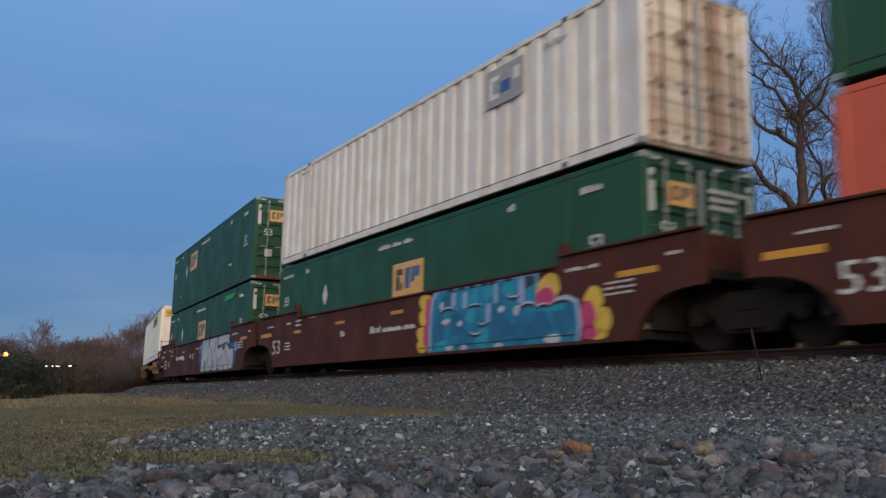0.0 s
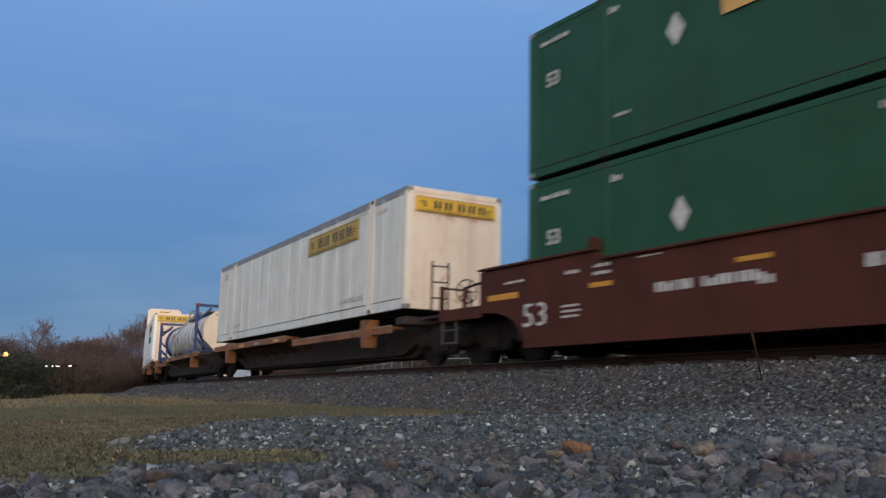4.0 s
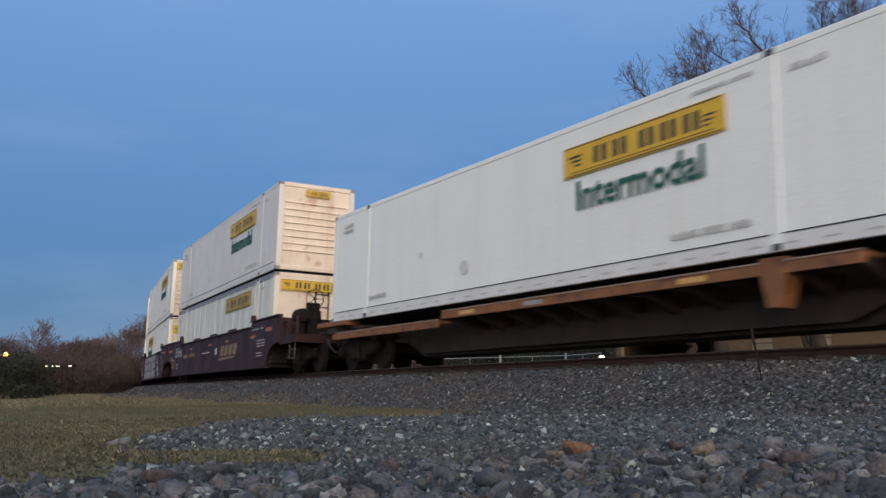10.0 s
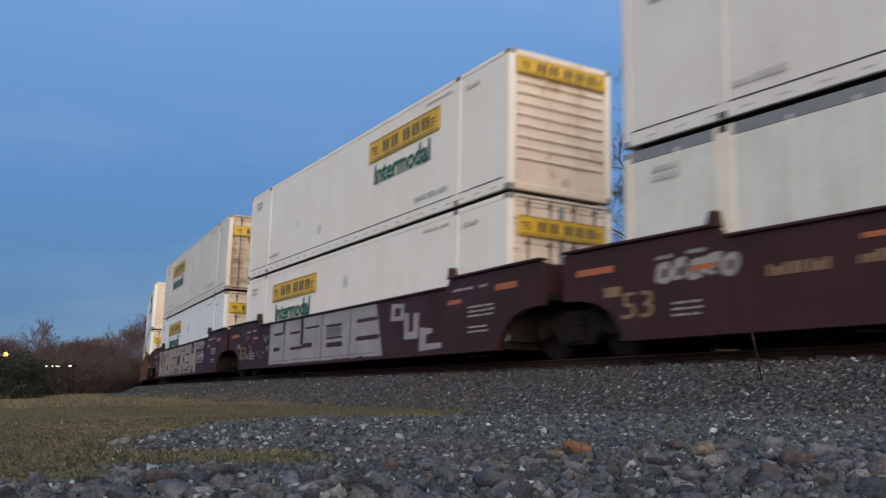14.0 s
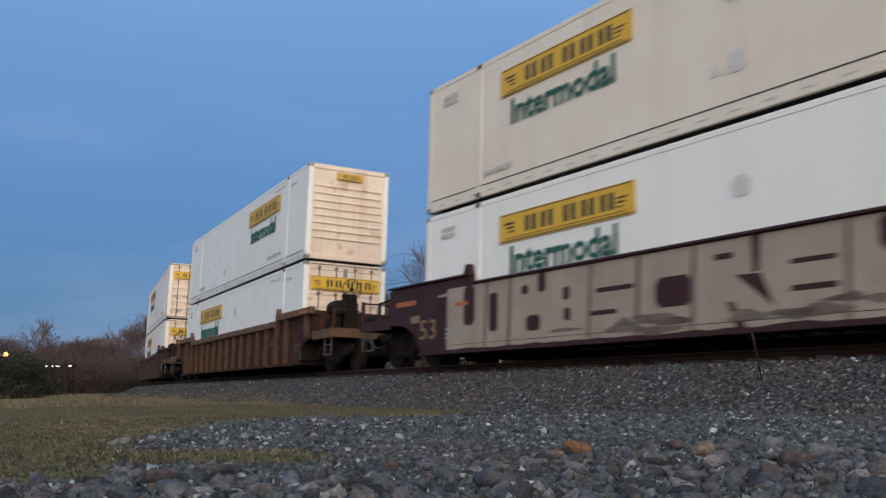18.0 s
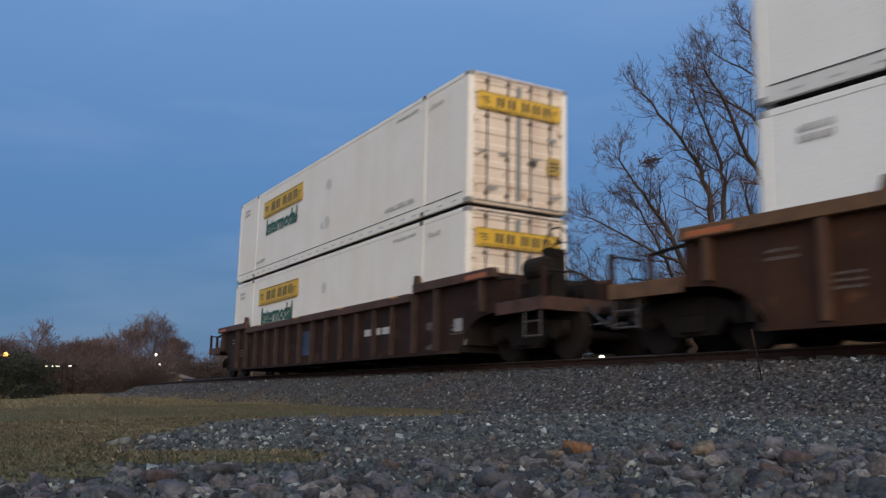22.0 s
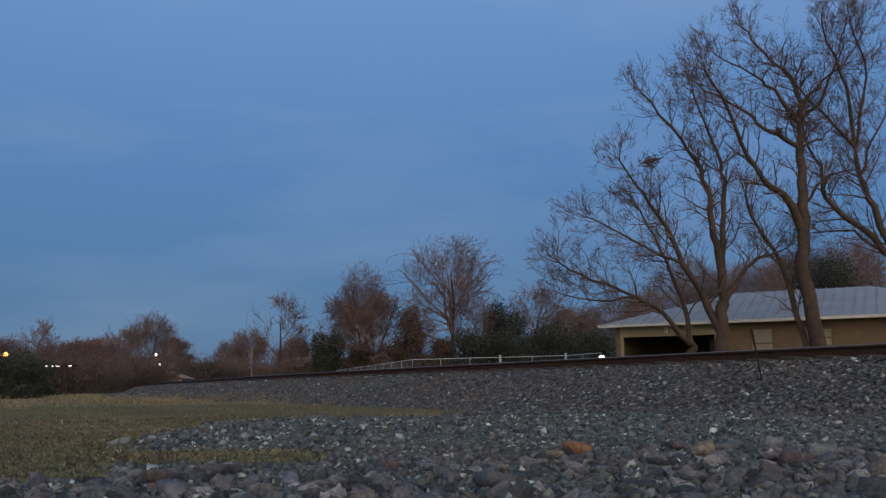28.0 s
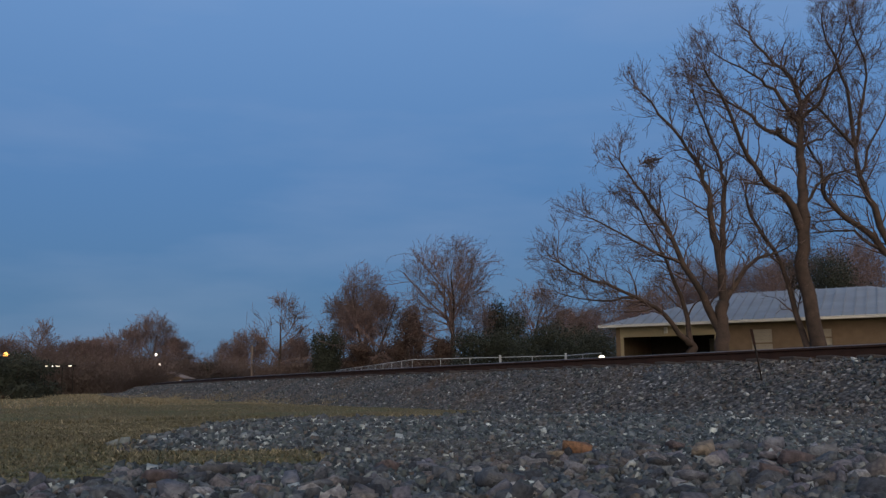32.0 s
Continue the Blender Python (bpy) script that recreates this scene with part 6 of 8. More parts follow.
# two lines of rounded tags beside them
for row, (z, h) in enumerate(((1.14, 0.33), (0.68, 0.30))):
    for k in range(5):
        u = 3.86 + k * 0.335 + 0.05 * row
        blob(car_h, rng_h, u, z + h / 2 + 0.02 * (k % 2), 0.36, h, M["fog"], 0, "pale_tag", 0.1, 0.12)
        arc_stroke(car_h, u, z + h / 2, 0.09, 0.07, 30 + 50 * k, 290 + 40 * k, 0.05, PLUM, 1, "dark_gap")
cut(car_h, 3.72, 5.36, 1.00, 1.04, M["fog"], 2, 0.0, "pale_line")
cut(car_h, 3.72, 5.30, 0.60, 0.64, M["fog"], 2, 0.0, "pale_line")

# ribbed cars
for car in (car_k, car_l):
    for a, b in ((-9.2, -8.4), (8.4, 9.2)):
        mark(car, a, b, 1.57, 1.66, M["ember"], "reflective_tape", SILL_Y1 + 0.06)
    for a, b in ((-4.6, -4.2), (-1.4, -1.0), (1.9, 2.3), (5.0, 5.4)):
        mark(car, a, b, 1.508, 1.543, M["amber"], "reflective_tape", SILL_Y1 + 0.06)
    for x, z, w, h, r in ((6.75, 0.84, 0.40, 0.05, 3), (7.6, 0.72, 0.5, 0.05, 3), (-7.1, 0.80, 0.5, 0.05, 3), (6.6, 0.28, 0.5, 0.10, 1), (-8.0, 1.2, 0.5, 0.06, 2)):
        stencil_rows(car, x, z, w, h, r, M["dullink"], RIB_PLATE)
for k in range(3):
    mark(car_l, 3.34 + k * 0.50, 3.74 + k * 0.50, 0.74, 0.90, M["whiteink"], "stencil_block", RIB_PLATE)
M["dullblue"] = material("grimy_blue_panel_paint", (0.045, 0.075, 0.14), 0.7, second=(0.022, 0.028, 0.045), scale=2.6, amount=1.0, bump=0.05, fine=14)
mark(car_l, -0.98, -0.33, 0.43, 1.12, M["dullblue"], "blue_patch", RIB_PLATE)
mark(car_k, 6.65, 7.1, 0.66, 0.90, M["greyink"], "placard", RIB_PLATE)
mark(car_l, 6.55, 7.0, 0.70, 0.86, M["dullink"], "placard", RIB_PLATE)
mark(car_l, 7.75, 8.05, 0.60, 0.86, M["greyink"], "placard", RIB_PLATE)
for a in (-4.9, -0.75, 2.5, 5.3):
    stencil_rows(car_k, a, 0.82, 0.45, 0.12, 1, M["dullink"], RIB_PLATE)

# ================= trees =================
def tubes(segs, sides):
    """Tapered tubes from rows of (x0 y0 z0 r0 x1 y1 z1 r1)."""
    a = np.asarray(segs, float)
    p, r, q, w = a[:, 0:3], a[:, 3], a[:, 4:7], a[:, 7]
    d = q - p
    d /= np.linalg.norm(d, axis=1, keepdims=True) + 1e-9
    up = np.where(np.abs(d[:, 2:3]) < 0.9, np.array([[0, 0, 1.0]]), np.array([[1.0, 0, 0]]))
    u = np.cross(d, up)
    u /= np.linalg.norm(u, axis=1, keepdims=True) + 1e-9
    v = np.cross(d, u)
    n = len(a)
    ang = np.arange(sides) * math.tau / sides
    ring = np.cos(ang)[None, :, None] * u[:, None, :] + np.sin(ang)[None, :, None] * v[:, None, :]
    lo = p[:, None, :] + ring * r[:, None, None]
    hi = q[:, None, :] + ring * w[:, None, None]
    verts = np.concatenate([lo, hi], 1).reshape(-1, 3)
    base = np.arange(n)[:, None] * 2 * sides
    k = np.arange(sides)[None]
    k2 = (k + 1) % sides
    faces = np.stack([base + k, base + k2, base + sides + k2, base + sides + k], 2).reshape(-1, 4)
    return verts, faces


def hair_twigs(rng, segs, count, length, width, stray=0.55):
    """Hair-fine twig tips that fork off thin branches."""
    a = np.asarray(segs, float)
    a = a[a[:, 3] <= np.quantile(a[:, 3], 0.85)]
    i = rng.integers(0, len(a), count)
    p = a[i, 0:3] + (a[i, 4:7] - a[i, 0:3]) * rng.uniform(0, 1, (count, 1))
    d = a[i, 4:7] - a[i, 0:3]
    d = d / (np.linalg.norm(d, axis=1, keepdims=True) + 1e-9) + rng.normal(0, stray, (count, 3))
    d /= np.linalg.norm(d, axis=1, keepdims=True)
    q = p + d * length * rng.uniform(0.5, 1.3, (count, 1))
    s = np.cross(d, rng.normal(0, 1, (count, 3)))
    s *= width / (np.linalg.norm(s, axis=1, keepdims=True) + 1e-9)
    v = np.stack([p - s, p + s, q], 1).reshape(-1, 3)
    return v, np.arange(count * 3).reshape(-1, 3)


def tube_mesh(name, segs, mat, hairs=None):
    segs = np.asarray(segs, float)
    big = segs[segs[:, 3] > 0.05]
    small = segs[segs[:, 3] <= 0.05]
    vs, fs, off = [], [], 0
    for part_of, sides in ((big, 7), (small, 3)):
        if len(part_of):
            v, f = tubes(part_of, sides)
            vs.append(v)
            fs.append(f + off)
            off += len(v)
    faces = np.vstack(fs)
    if hairs:
        vs.append(hairs[0])
        faces = faces.tolist() + (hairs[1] + off).tolist()
    return joined(name, np.vstack(vs), faces, mat, True)


def grow(out, rng, p, d, length, r, level, thin=0.006, spread=0.75, lift=0.10, kids=4, wander=0.16, far=False):
    """One branch with side shoots, down to twigs."""
    n = (5, 3, 1)[2 - min(level, 2)] if far else (6, 4, 3)[2 - min(level, 2)]
    pts = []
    step = length / n
    d = d / np.linalg.norm(d)
    for k in range(n):
        d = d + rng.normal(0, wander, 3) + np.array([0, 0, lift * 0.5])
        d /= np.linalg.norm(d)
        q = p + d * step
        r1 = max(r * (1 - 0.62 * (k + 1) / n), thin)
        out.append((*p, max(r * (1 - 0.62 * k / n), thin), *q, r1))
        p = q
        pts.append((p.copy(), d.copy(), r1, (k + 1) / n))
    if level <= 0:
        return
    for k in range(kids + (1 if level == 1 else 0)):
        pt, dd, rr, f = pts[min(n - 1, int(rng.uniform(0.25, 1.0) * n))]
        side = rng.normal(0, 1, 3)
        side -= dd * side.dot(dd)
        side /= np.linalg.norm(side) + 1e-9
        nd = dd * (1 - spread * 0.45) + side * spread * rng.uniform(0.6, 1.1) + np.array([0, 0, lift])
        grow(out, rng, pt, nd, length * rng.uniform(0.42, 0.68), rr * rng.uniform(0.5, 0.75), level - 1, thin, spread, lift, kids, wander, far)


def along(rng, out, shoots, pts, r0, r1, level, thin, spread, lift, reach, known):
    """A limb through plan points (x, z) that sends out side branches; it starts on the nearest limb so far."""
    start = min(known, key=lambda q: (q[0] - pts[0][0]) ** 2 + (q[2] - pts[0][1]) ** 2) if known else np.zeros(3)
    drift = rng.uniform(-0.4, 0.4) if known else 0.04
    path = [np.array([x, start[1] + drift * k, z]) for k, (x, z) in enumerate(pts)]
    if known:
        path[0] = np.array(start)
    fine = []
    for a, b in zip(path, path[1:]):
        for f in (0, 0.34, 0.67):
            fine.append(a + (b - a) * f + rng.normal(0, 0.05, 3) * (0 if f == 0 else 1))
    fine.append(path[-1])
    known.extend(fine)
    m = len(fine) - 1
    out.append((fine, [r0 + (r1 - r0) * (k / m) ** 0.8 for k in range(m + 1)]))
    if level >= 0:
        for k in range(1, m + 1):
            if fine[k][2] < 2.3:
                continue
            d = fine[k] - fine[k - 1]
            d /= np.linalg.norm(d) + 1e-9
            r = r0 + (r1 - r0) * k / m
            for q in range(3 if k > m * 0.55 else 2 if k > m * 0.3 else 1):
                side = rng.normal(0, 1, 3)
                side -= d * side.dot(d)
                side /= np.linalg.norm(side) + 1e-9
                grow(shoots, rng, fine[k].copy(), d * 0.8 + side * spread + np.array([0, 0, lift]), reach * rng.uniform(0.5, 1.35) * (1.45 - 0.6 * k / m), min(r * 0.42, 0.040),
                     level, thin, 0.75, lift, 4, 0.15)
        for q in range(4):
            grow(shoots, rng, fine[-1].copy(), fine[-1] - fine[-2] + rng.normal(0, 0.16, 3), reach * rng.uniform(0.7, 1.1), r1 * 0.8, level, thin, 0.7, lift, 4, 0.15)


def limb_tree(name, x, y, limbs, radii, label, seed, level=2, thin=0.0050, reach=1.02, nests=()):
    rng = np.random.default_rng(seed)
    t = new(name)
    z = gz(x, y) - 0.05
    t.location = (x, y, z)
    stem, heavy, shoots = [], [], []
    known = []
    for k, (pts, (r0, r1)) in enumerate(zip(limbs, radii)):
        along(rng, heavy if k else stem, shoots, pts, r0 * 0.78, r1 * 0.8, level if k else -1, thin, 0.9, 0.10, reach, known)
    part("trunk", sweep_mesh("trunk", stem, M["bark"], 12, seed), None, t)
    for limb in heavy:
        part("limb", sweep_mesh("limb", [limb], M["bark"], 9, seed), None, t)
    part("crown", tube_mesh("crown", shoots, M["twig"], hair_twigs(rng, shoots, 6000, 0.26, 0.0036, 0.5)), None, t, "bare winter branches and twigs")
    for nx, nz, nr in nests:
        segs = []
        for k in range(90):
            c = rng.normal(0, nr * 0.45, 3)
            e = c + rng.normal(0, nr * 0.5, 3)
            segs.append((nx + c[0], c[1], nz + c[2] * 0.7, 0.02, nx + e[0], e[1], nz + e[2] * 0.7, 0.008))
        part("nest", tube_mesh("nest", segs, M["twig"]), None, t, "dark twig nest")
    return tagged(t, label, "tree", "bare trees by the house")


def bough(out, rng, p, d, length, r, level, env, thin, rise):
    """A branch that forks its way to the edge of the crown (env: centre height, half width, half height)."""
    n = (2, 3, 4, 6)[level]
    for k in range(n):
        d = d + rng.normal(0, 0.11, 3)
        d[2] += rise
        d = d / np.linalg.norm(d)
        q = p + d * (length / n)
        edge = math.hypot(q[0], q[1]) ** 2 / env[1] ** 2 + ((q[2] - env[0]) / env[2]) ** 2
        if edge > rng.uniform(0.55, 1.45) and q[2] > env[0] * 0.6:
            return
        r1 = max(r * (1 - 0.5 / n), thin)
        out.append((*p, r, *q, r1))
        p, r = q, r1
        if level:
            for c in range(1 + (rng.uniform() < 0.55)):
                side = rng.normal(0, 1, 3)
                side -= d * side.dot(d)
                side /= np.linalg.norm(side) + 1e-9
                a = rng.uniform(0.45, 0.95)
                bough(out, rng, p.copy(), d * math.cos(a) + side * math.sin(a), length * rng.uniform(0.48, 0.68), max(r * 0.55, thin), level - 1, env, thin, rise)


def plain_tree(x, y, height, seed, label, width=None, thin=0.015, mat="farwood", stems=1, group="far trees", full=1.0):
    """A rounded leafless crown: forking trunk, long arching limbs, fine twigs out to an even edge."""
    rng = np.random.default_rng(seed)
    t = new("tree")
    t.location = (x, y, gz(x, y) - 0.1)
    width = width or height * 0.75
    env = (height * 0.60, width / 2, height * 0.41)
    tr = height * 0.020
    stem, shoots = [], []
    for k in range(stems):
        off = width * 0.16 * (stems > 1)
        p = np.array([rng.normal(0, off * 0.5), rng.normal(0, off * 0.5), 0.0])
        d = np.array([*rng.normal(0, 0.06 + 0.10 * (stems > 1), 2), 1.0])
        n = 9
        hh = height * 0.74
        line, radii = [p.copy()], [tr * 1.2 / stems ** 0.5]
        for i in range(n):
            d = d + np.array([*rng.normal(0, 0.07, 2), 0.04])
            d /= np.linalg.norm(d)
            p = p + d * hh / n
            f = (i + 1) / n
            r1 = tr * (1 - 0.80 * f) / stems ** 0.5
            line.append(p.copy())
            radii.append(r1)
            if f > 0.30:
                for j in range(1 + (rng.uniform() < 0.6 * full)):
                    az = rng.uniform(0, math.tau)
                    tilt = 0.35 + 0.75 * f
                    bough(shoots, rng, p.copy(), np.array([math.cos(az), math.sin(az), tilt]), height * rng.uniform(0.36, 0.52) * (1.2 - 0.5 * f), r1 * 0.62, 3, env, thin, 0.03)
        stem.append((line, radii))
    part("trunk", sweep_mesh("trunk", stem, M["bark"], 7, seed), None, t)
    part("crown", tube_mesh("crown", shoots, M[mat], hair_twigs(rng, shoots, int(620 * height * full), 0.040 * height, thin * 0.9)), None, t)
    return tagged(t, label, "tree", group)


def leaf_mass(name, x, y, w, d, h, seed, mat, label, category, count=2500, leaf=0.16, group="", trunk=True, lumps=9, base=0.0):
    """A shrub or evergreen: many small leaves on an uneven stack of lumps round a few stems."""
    rng = np.random.default_rng(seed)
    t = new(name)
    t.location = (x, y, gz(x, y) - 0.05)
    cs = np.stack([rng.uniform(-0.34, 0.34, lumps) * w, rng.uniform(-0.34, 0.34, lumps) * d, base * h + rng.uniform(0.15, 0.78, lumps) * h * (1 - base)], 1)
    rs = np.stack([rng.uniform(0.18, 0.34, lumps) * w, rng.uniform(0.18, 0.34, lumps) * d, rng.uniform(0.16, 0.26, lumps) * h], 1)
    i = rng.integers(0, lumps, count)
    dirs = rng.normal(0, 1, (count, 3))
    dirs /= np.linalg.norm(dirs, axis=1, keepdims=True)
    c = cs[i] + dirs * rs[i] * rng.uniform(0.55, 1.08, (count, 1))
    c[:, 2] = np.maximum(c[:, 2], 0.05)
    a = rng.normal(0, 1, (count, 3))
    a /= np.linalg.norm(a, axis=1, keepdims=True)
    b = np.cross(a, dirs)
    b /= np.linalg.norm(b, axis=1, keepdims=True) + 1e-9
    s = leaf * rng.uniform(0.6, 1.4, (count, 1))
    v = np.stack([c - a * s, c + b * s * 0.5, c + a * s, c - b * s * 0.5], 1).reshape(-1, 3)
    f = np.arange(count * 4).reshape(-1, 4)
    part("crown", joined("crown", v, f, M[mat]), None, t)
    if trunk:
        segs = []
        for k in range(7):
            e = cs[k % lumps]
            segs.append((rng.normal(0, w * 0.08), rng.normal(0, d * 0.08), 0, 0.05 + 0.01 * h, e[0], e[1], e[2], 0.02))
        part("stem", tube_mesh("stem", segs, M["bark"]), None, t)
    return tagged(t, label, category, group)


def brush(x, y, w, d, h, seed, label, count=900, mat="farwood", thin=0.012):
    """Leafless undergrowth: tangled forked twigs in uneven clumps."""
    rng = np.random.default_rng(seed)
    t = new("brush")
    t.location = (x, y, gz(x, y) - 0.05)
    heads = rng.uniform(0.45, 1.0, 7)
    segs = []
    for k in range(count):
        p = np.array([rng.uniform(-0.5, 0.5) * w, rng.uniform(-0.5, 0.5) * d, 0.0])
        lump = np.interp(p[0] / w + 0.5, np.linspace(0, 1, 7), heads)
        top = h * rng.uniform(0.30, 1.0) * lump
        q = p + np.array([rng.normal(0, 0.45), rng.normal(0, 0.45), 1.0]) * top * 0.45
        segs.append((*p, thin * 1.6, *q, thin * 1.2))
        for j in range(3):
            e = q + np.array([rng.normal(0, 0.75), rng.normal(0, 0.75), rng.uniform(0.0, 1.1)]) * top * 0.45
            segs.append((*q, thin, *e, thin * 0.8))
            g = e + np.array([rng.normal(0, 0.8), rng.normal(0, 0.8), rng.uniform(-0.3, 0.6)]) * top * 0.22
            segs.append((*(q + (e - q) * 0.6), thin * 0.8, *g, thin * 0.6))
    me = tube_mesh("brush", segs, M[mat], hair_twigs(rng, segs, count * 14, h * 0.11, thin * 1.1))
    tagged(part("twig_mass", me, None, t), kind="stuff")
    return tagged(t, label, "undergrowth", "winter undergrowth")


T1_LIMBS = [
    [(0.0, 0.0), (0.0, 1.3), (0.1, 2.2), (0.2, 2.8)],
    [(0.2, 2.8), (0.2, 4.4), (0.1, 5.7), (0.1, 7.0), (-0.2, 8.1), (-1.0, 9.5), (-2.0, 10.9)],
    [(0.2, 3.8), (0.4, 5.5), (0.6, 6.9), (0.6, 7.9), (0.2, 9.3), (-0.2, 10.7)],
    [(-0.0, 1.7), (-0.5, 3.1), (-1.1, 4.2), (-1.6, 5.6), (-2.3, 6.8), (-3.1, 8.1)],
    [(-1.1, 4.2), (-1.9, 4.6), (-3.1, 5.4), (-4.3, 6.1)],
    [(0.2, 2.9), (1.1, 4.0), (1.9, 4.5), (2.8, 4.8)],
]
T0_LIMBS = [
    [(0.0, 0.0), (0.0, 0.9), (0.0, 1.4)],
    [(0.0, 1.4), (-0.2, 1.5), (-1.0, 2.4), (-2.0, 3.0), (-3.6, 3.6), (-4.7, 4.2)],
    [(0.0, 1.4), (-0.1, 2.6), (-0.5, 4.0), (-0.8, 4.9), (-1.4, 6.4)],
    [(-2.0, 3.0), (-3.2, 2.9), (-4.4, 3.1)],
]
T2_LIMBS = [
    [(0.0, 0.0), (-0.0, 1.3), (-0.2, 3.0), (-0.4, 4.2), (-0.1, 5.8)],
    [(-0.1, 5.8), (0.0, 7.2), (0.2, 8.6), (0.4, 9.6), (0.7, 10.4), (0.6, 11.5), (0.3, 12.2), (-0.5, 13.3), (-0.9, 14.2)],
    [(-0.3, 5.5), (-0.9, 6.6), (-1.7, 7.1), (-2.5, 8.4), (-3.2, 10.1), (-3.8, 10.9)],
    [(-0.2, 0.7), (-0.3, 1.5), (-0.8, 4.2), (-1.5, 5.8), (-1.7, 7.0)],
    [(0.1, 8.4), (-0.9, 9.4), (-1.6, 10.3), (-2.6, 11.1), (-2.9, 11.5)],
    [(0.5, 9.6), (-0.5, 10.9), (-1.3, 11.4), (-2.8, 12.2)],
    [(0.5, 9.5), (1.3, 10.7), (1.9, 12.1), (2.1, 13.2)],
    [(-0.1, 6.2), (0.9, 7.4), (1.7, 7.6)],
    [(0.7, 10.4), (1.5, 11.4), (2.2, 11.9), (2.9, 13.0)],
    [(0.2, 8.6), (1.2, 9.0), (2.0, 9.8)],
]
T3_LIMBS = [
    [(0.0, 0.0), (-0.1, 2.3), (-0.5, 4.0)],
    [(-0.5, 4.0), (-1.1, 5.1), (-2.2, 6.2), (-2.5, 7.0), (-2.3, 8.0), (-2.7, 9.3)],
    [(-0.5, 4.0), (-1.0, 6.2), (-1.3, 7.4), (-1.2, 8.6), (-1.9, 9.7), (-2.8, 11.1)],
    [(-0.9, 4.8), (-1.7, 5.4), (-2.7, 5.4)],
    [(-1.2, 8.6), (-1.3, 10.9), (-1.9, 12.7), (-2.0, 13.8)],
    [(-1.2, 8.6), (-0.8, 10.2), (-0.5, 12.0), (-0.9, 13.6)],
    [(-1.3, 7.4), (-0.6, 8.8), (0.3, 10.1)],
]


limb_tree("tree", 9.60, 31.0, T1_LIMBS, [(0.36, 0.24), (0.22, 0.04), (0.17, 0.035), (0.21, 0.035), (0.09, 0.025), (0.15, 0.03)],
          "tall bare tree with several upright limbs before the house", 11, nests=((-2.2, 7.85, 0.30),))
limb_tree("tree", 8.75, 31.6, T0_LIMBS, [(0.22, 0.18), (0.15, 0.04), (0.13, 0.04), (0.07, 0.02)], "bare tree with one limb leaning far out", 12)
limb_tree("tree", 13.05, 31.2, T2_LIMBS, [(0.36, 0.25), (0.25, 0.035), (0.21, 0.03), (0.18, 0.05), (0.12, 0.025), (0.11, 0.025), (0.09, 0.025), (0.08, 0.025), (0.08, 0.02), (0.07, 0.02)],
          "tall bare tree with a thick upright trunk", 13, nests=((-0.30, 9.6, 0.42), (-0.95, 8.95, 0.22)))
limb_tree("tree", 16.5, 31.0, T3_LIMBS, [(0.36, 0.26), (0.18, 0.05), (0.18, 0.04), (0.09, 0.03), (0.1, 0.03), (0.09, 0.03), (0.08, 0.03)], "bare tree with crooked limbs beside the house", 14)


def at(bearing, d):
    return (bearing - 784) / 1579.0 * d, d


RUSSET = "leafless reddish-brown tree in a far thicket"
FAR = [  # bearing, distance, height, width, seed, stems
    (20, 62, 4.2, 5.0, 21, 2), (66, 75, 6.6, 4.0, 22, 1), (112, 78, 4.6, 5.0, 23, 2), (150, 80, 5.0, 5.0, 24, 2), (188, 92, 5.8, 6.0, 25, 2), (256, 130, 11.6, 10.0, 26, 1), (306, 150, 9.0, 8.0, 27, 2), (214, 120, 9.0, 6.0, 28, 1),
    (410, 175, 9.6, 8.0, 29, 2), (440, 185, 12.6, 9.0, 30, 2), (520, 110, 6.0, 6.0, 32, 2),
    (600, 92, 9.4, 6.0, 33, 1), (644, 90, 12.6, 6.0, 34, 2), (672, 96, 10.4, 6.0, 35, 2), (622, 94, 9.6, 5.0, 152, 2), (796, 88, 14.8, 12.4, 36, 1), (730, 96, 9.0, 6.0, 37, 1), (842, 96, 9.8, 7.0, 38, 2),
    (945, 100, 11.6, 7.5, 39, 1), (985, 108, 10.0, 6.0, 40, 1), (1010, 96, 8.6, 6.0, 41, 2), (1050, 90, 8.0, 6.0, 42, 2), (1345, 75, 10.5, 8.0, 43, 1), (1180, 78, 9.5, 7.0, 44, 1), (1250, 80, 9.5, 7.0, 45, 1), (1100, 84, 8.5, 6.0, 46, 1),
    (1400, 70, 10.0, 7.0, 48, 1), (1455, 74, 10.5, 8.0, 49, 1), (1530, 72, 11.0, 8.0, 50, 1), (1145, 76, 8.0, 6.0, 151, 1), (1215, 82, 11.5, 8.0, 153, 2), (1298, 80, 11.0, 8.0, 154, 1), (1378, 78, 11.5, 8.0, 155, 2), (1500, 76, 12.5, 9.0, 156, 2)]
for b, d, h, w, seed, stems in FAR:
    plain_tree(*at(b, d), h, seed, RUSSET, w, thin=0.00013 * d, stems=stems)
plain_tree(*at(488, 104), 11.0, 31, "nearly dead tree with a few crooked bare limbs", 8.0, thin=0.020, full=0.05)

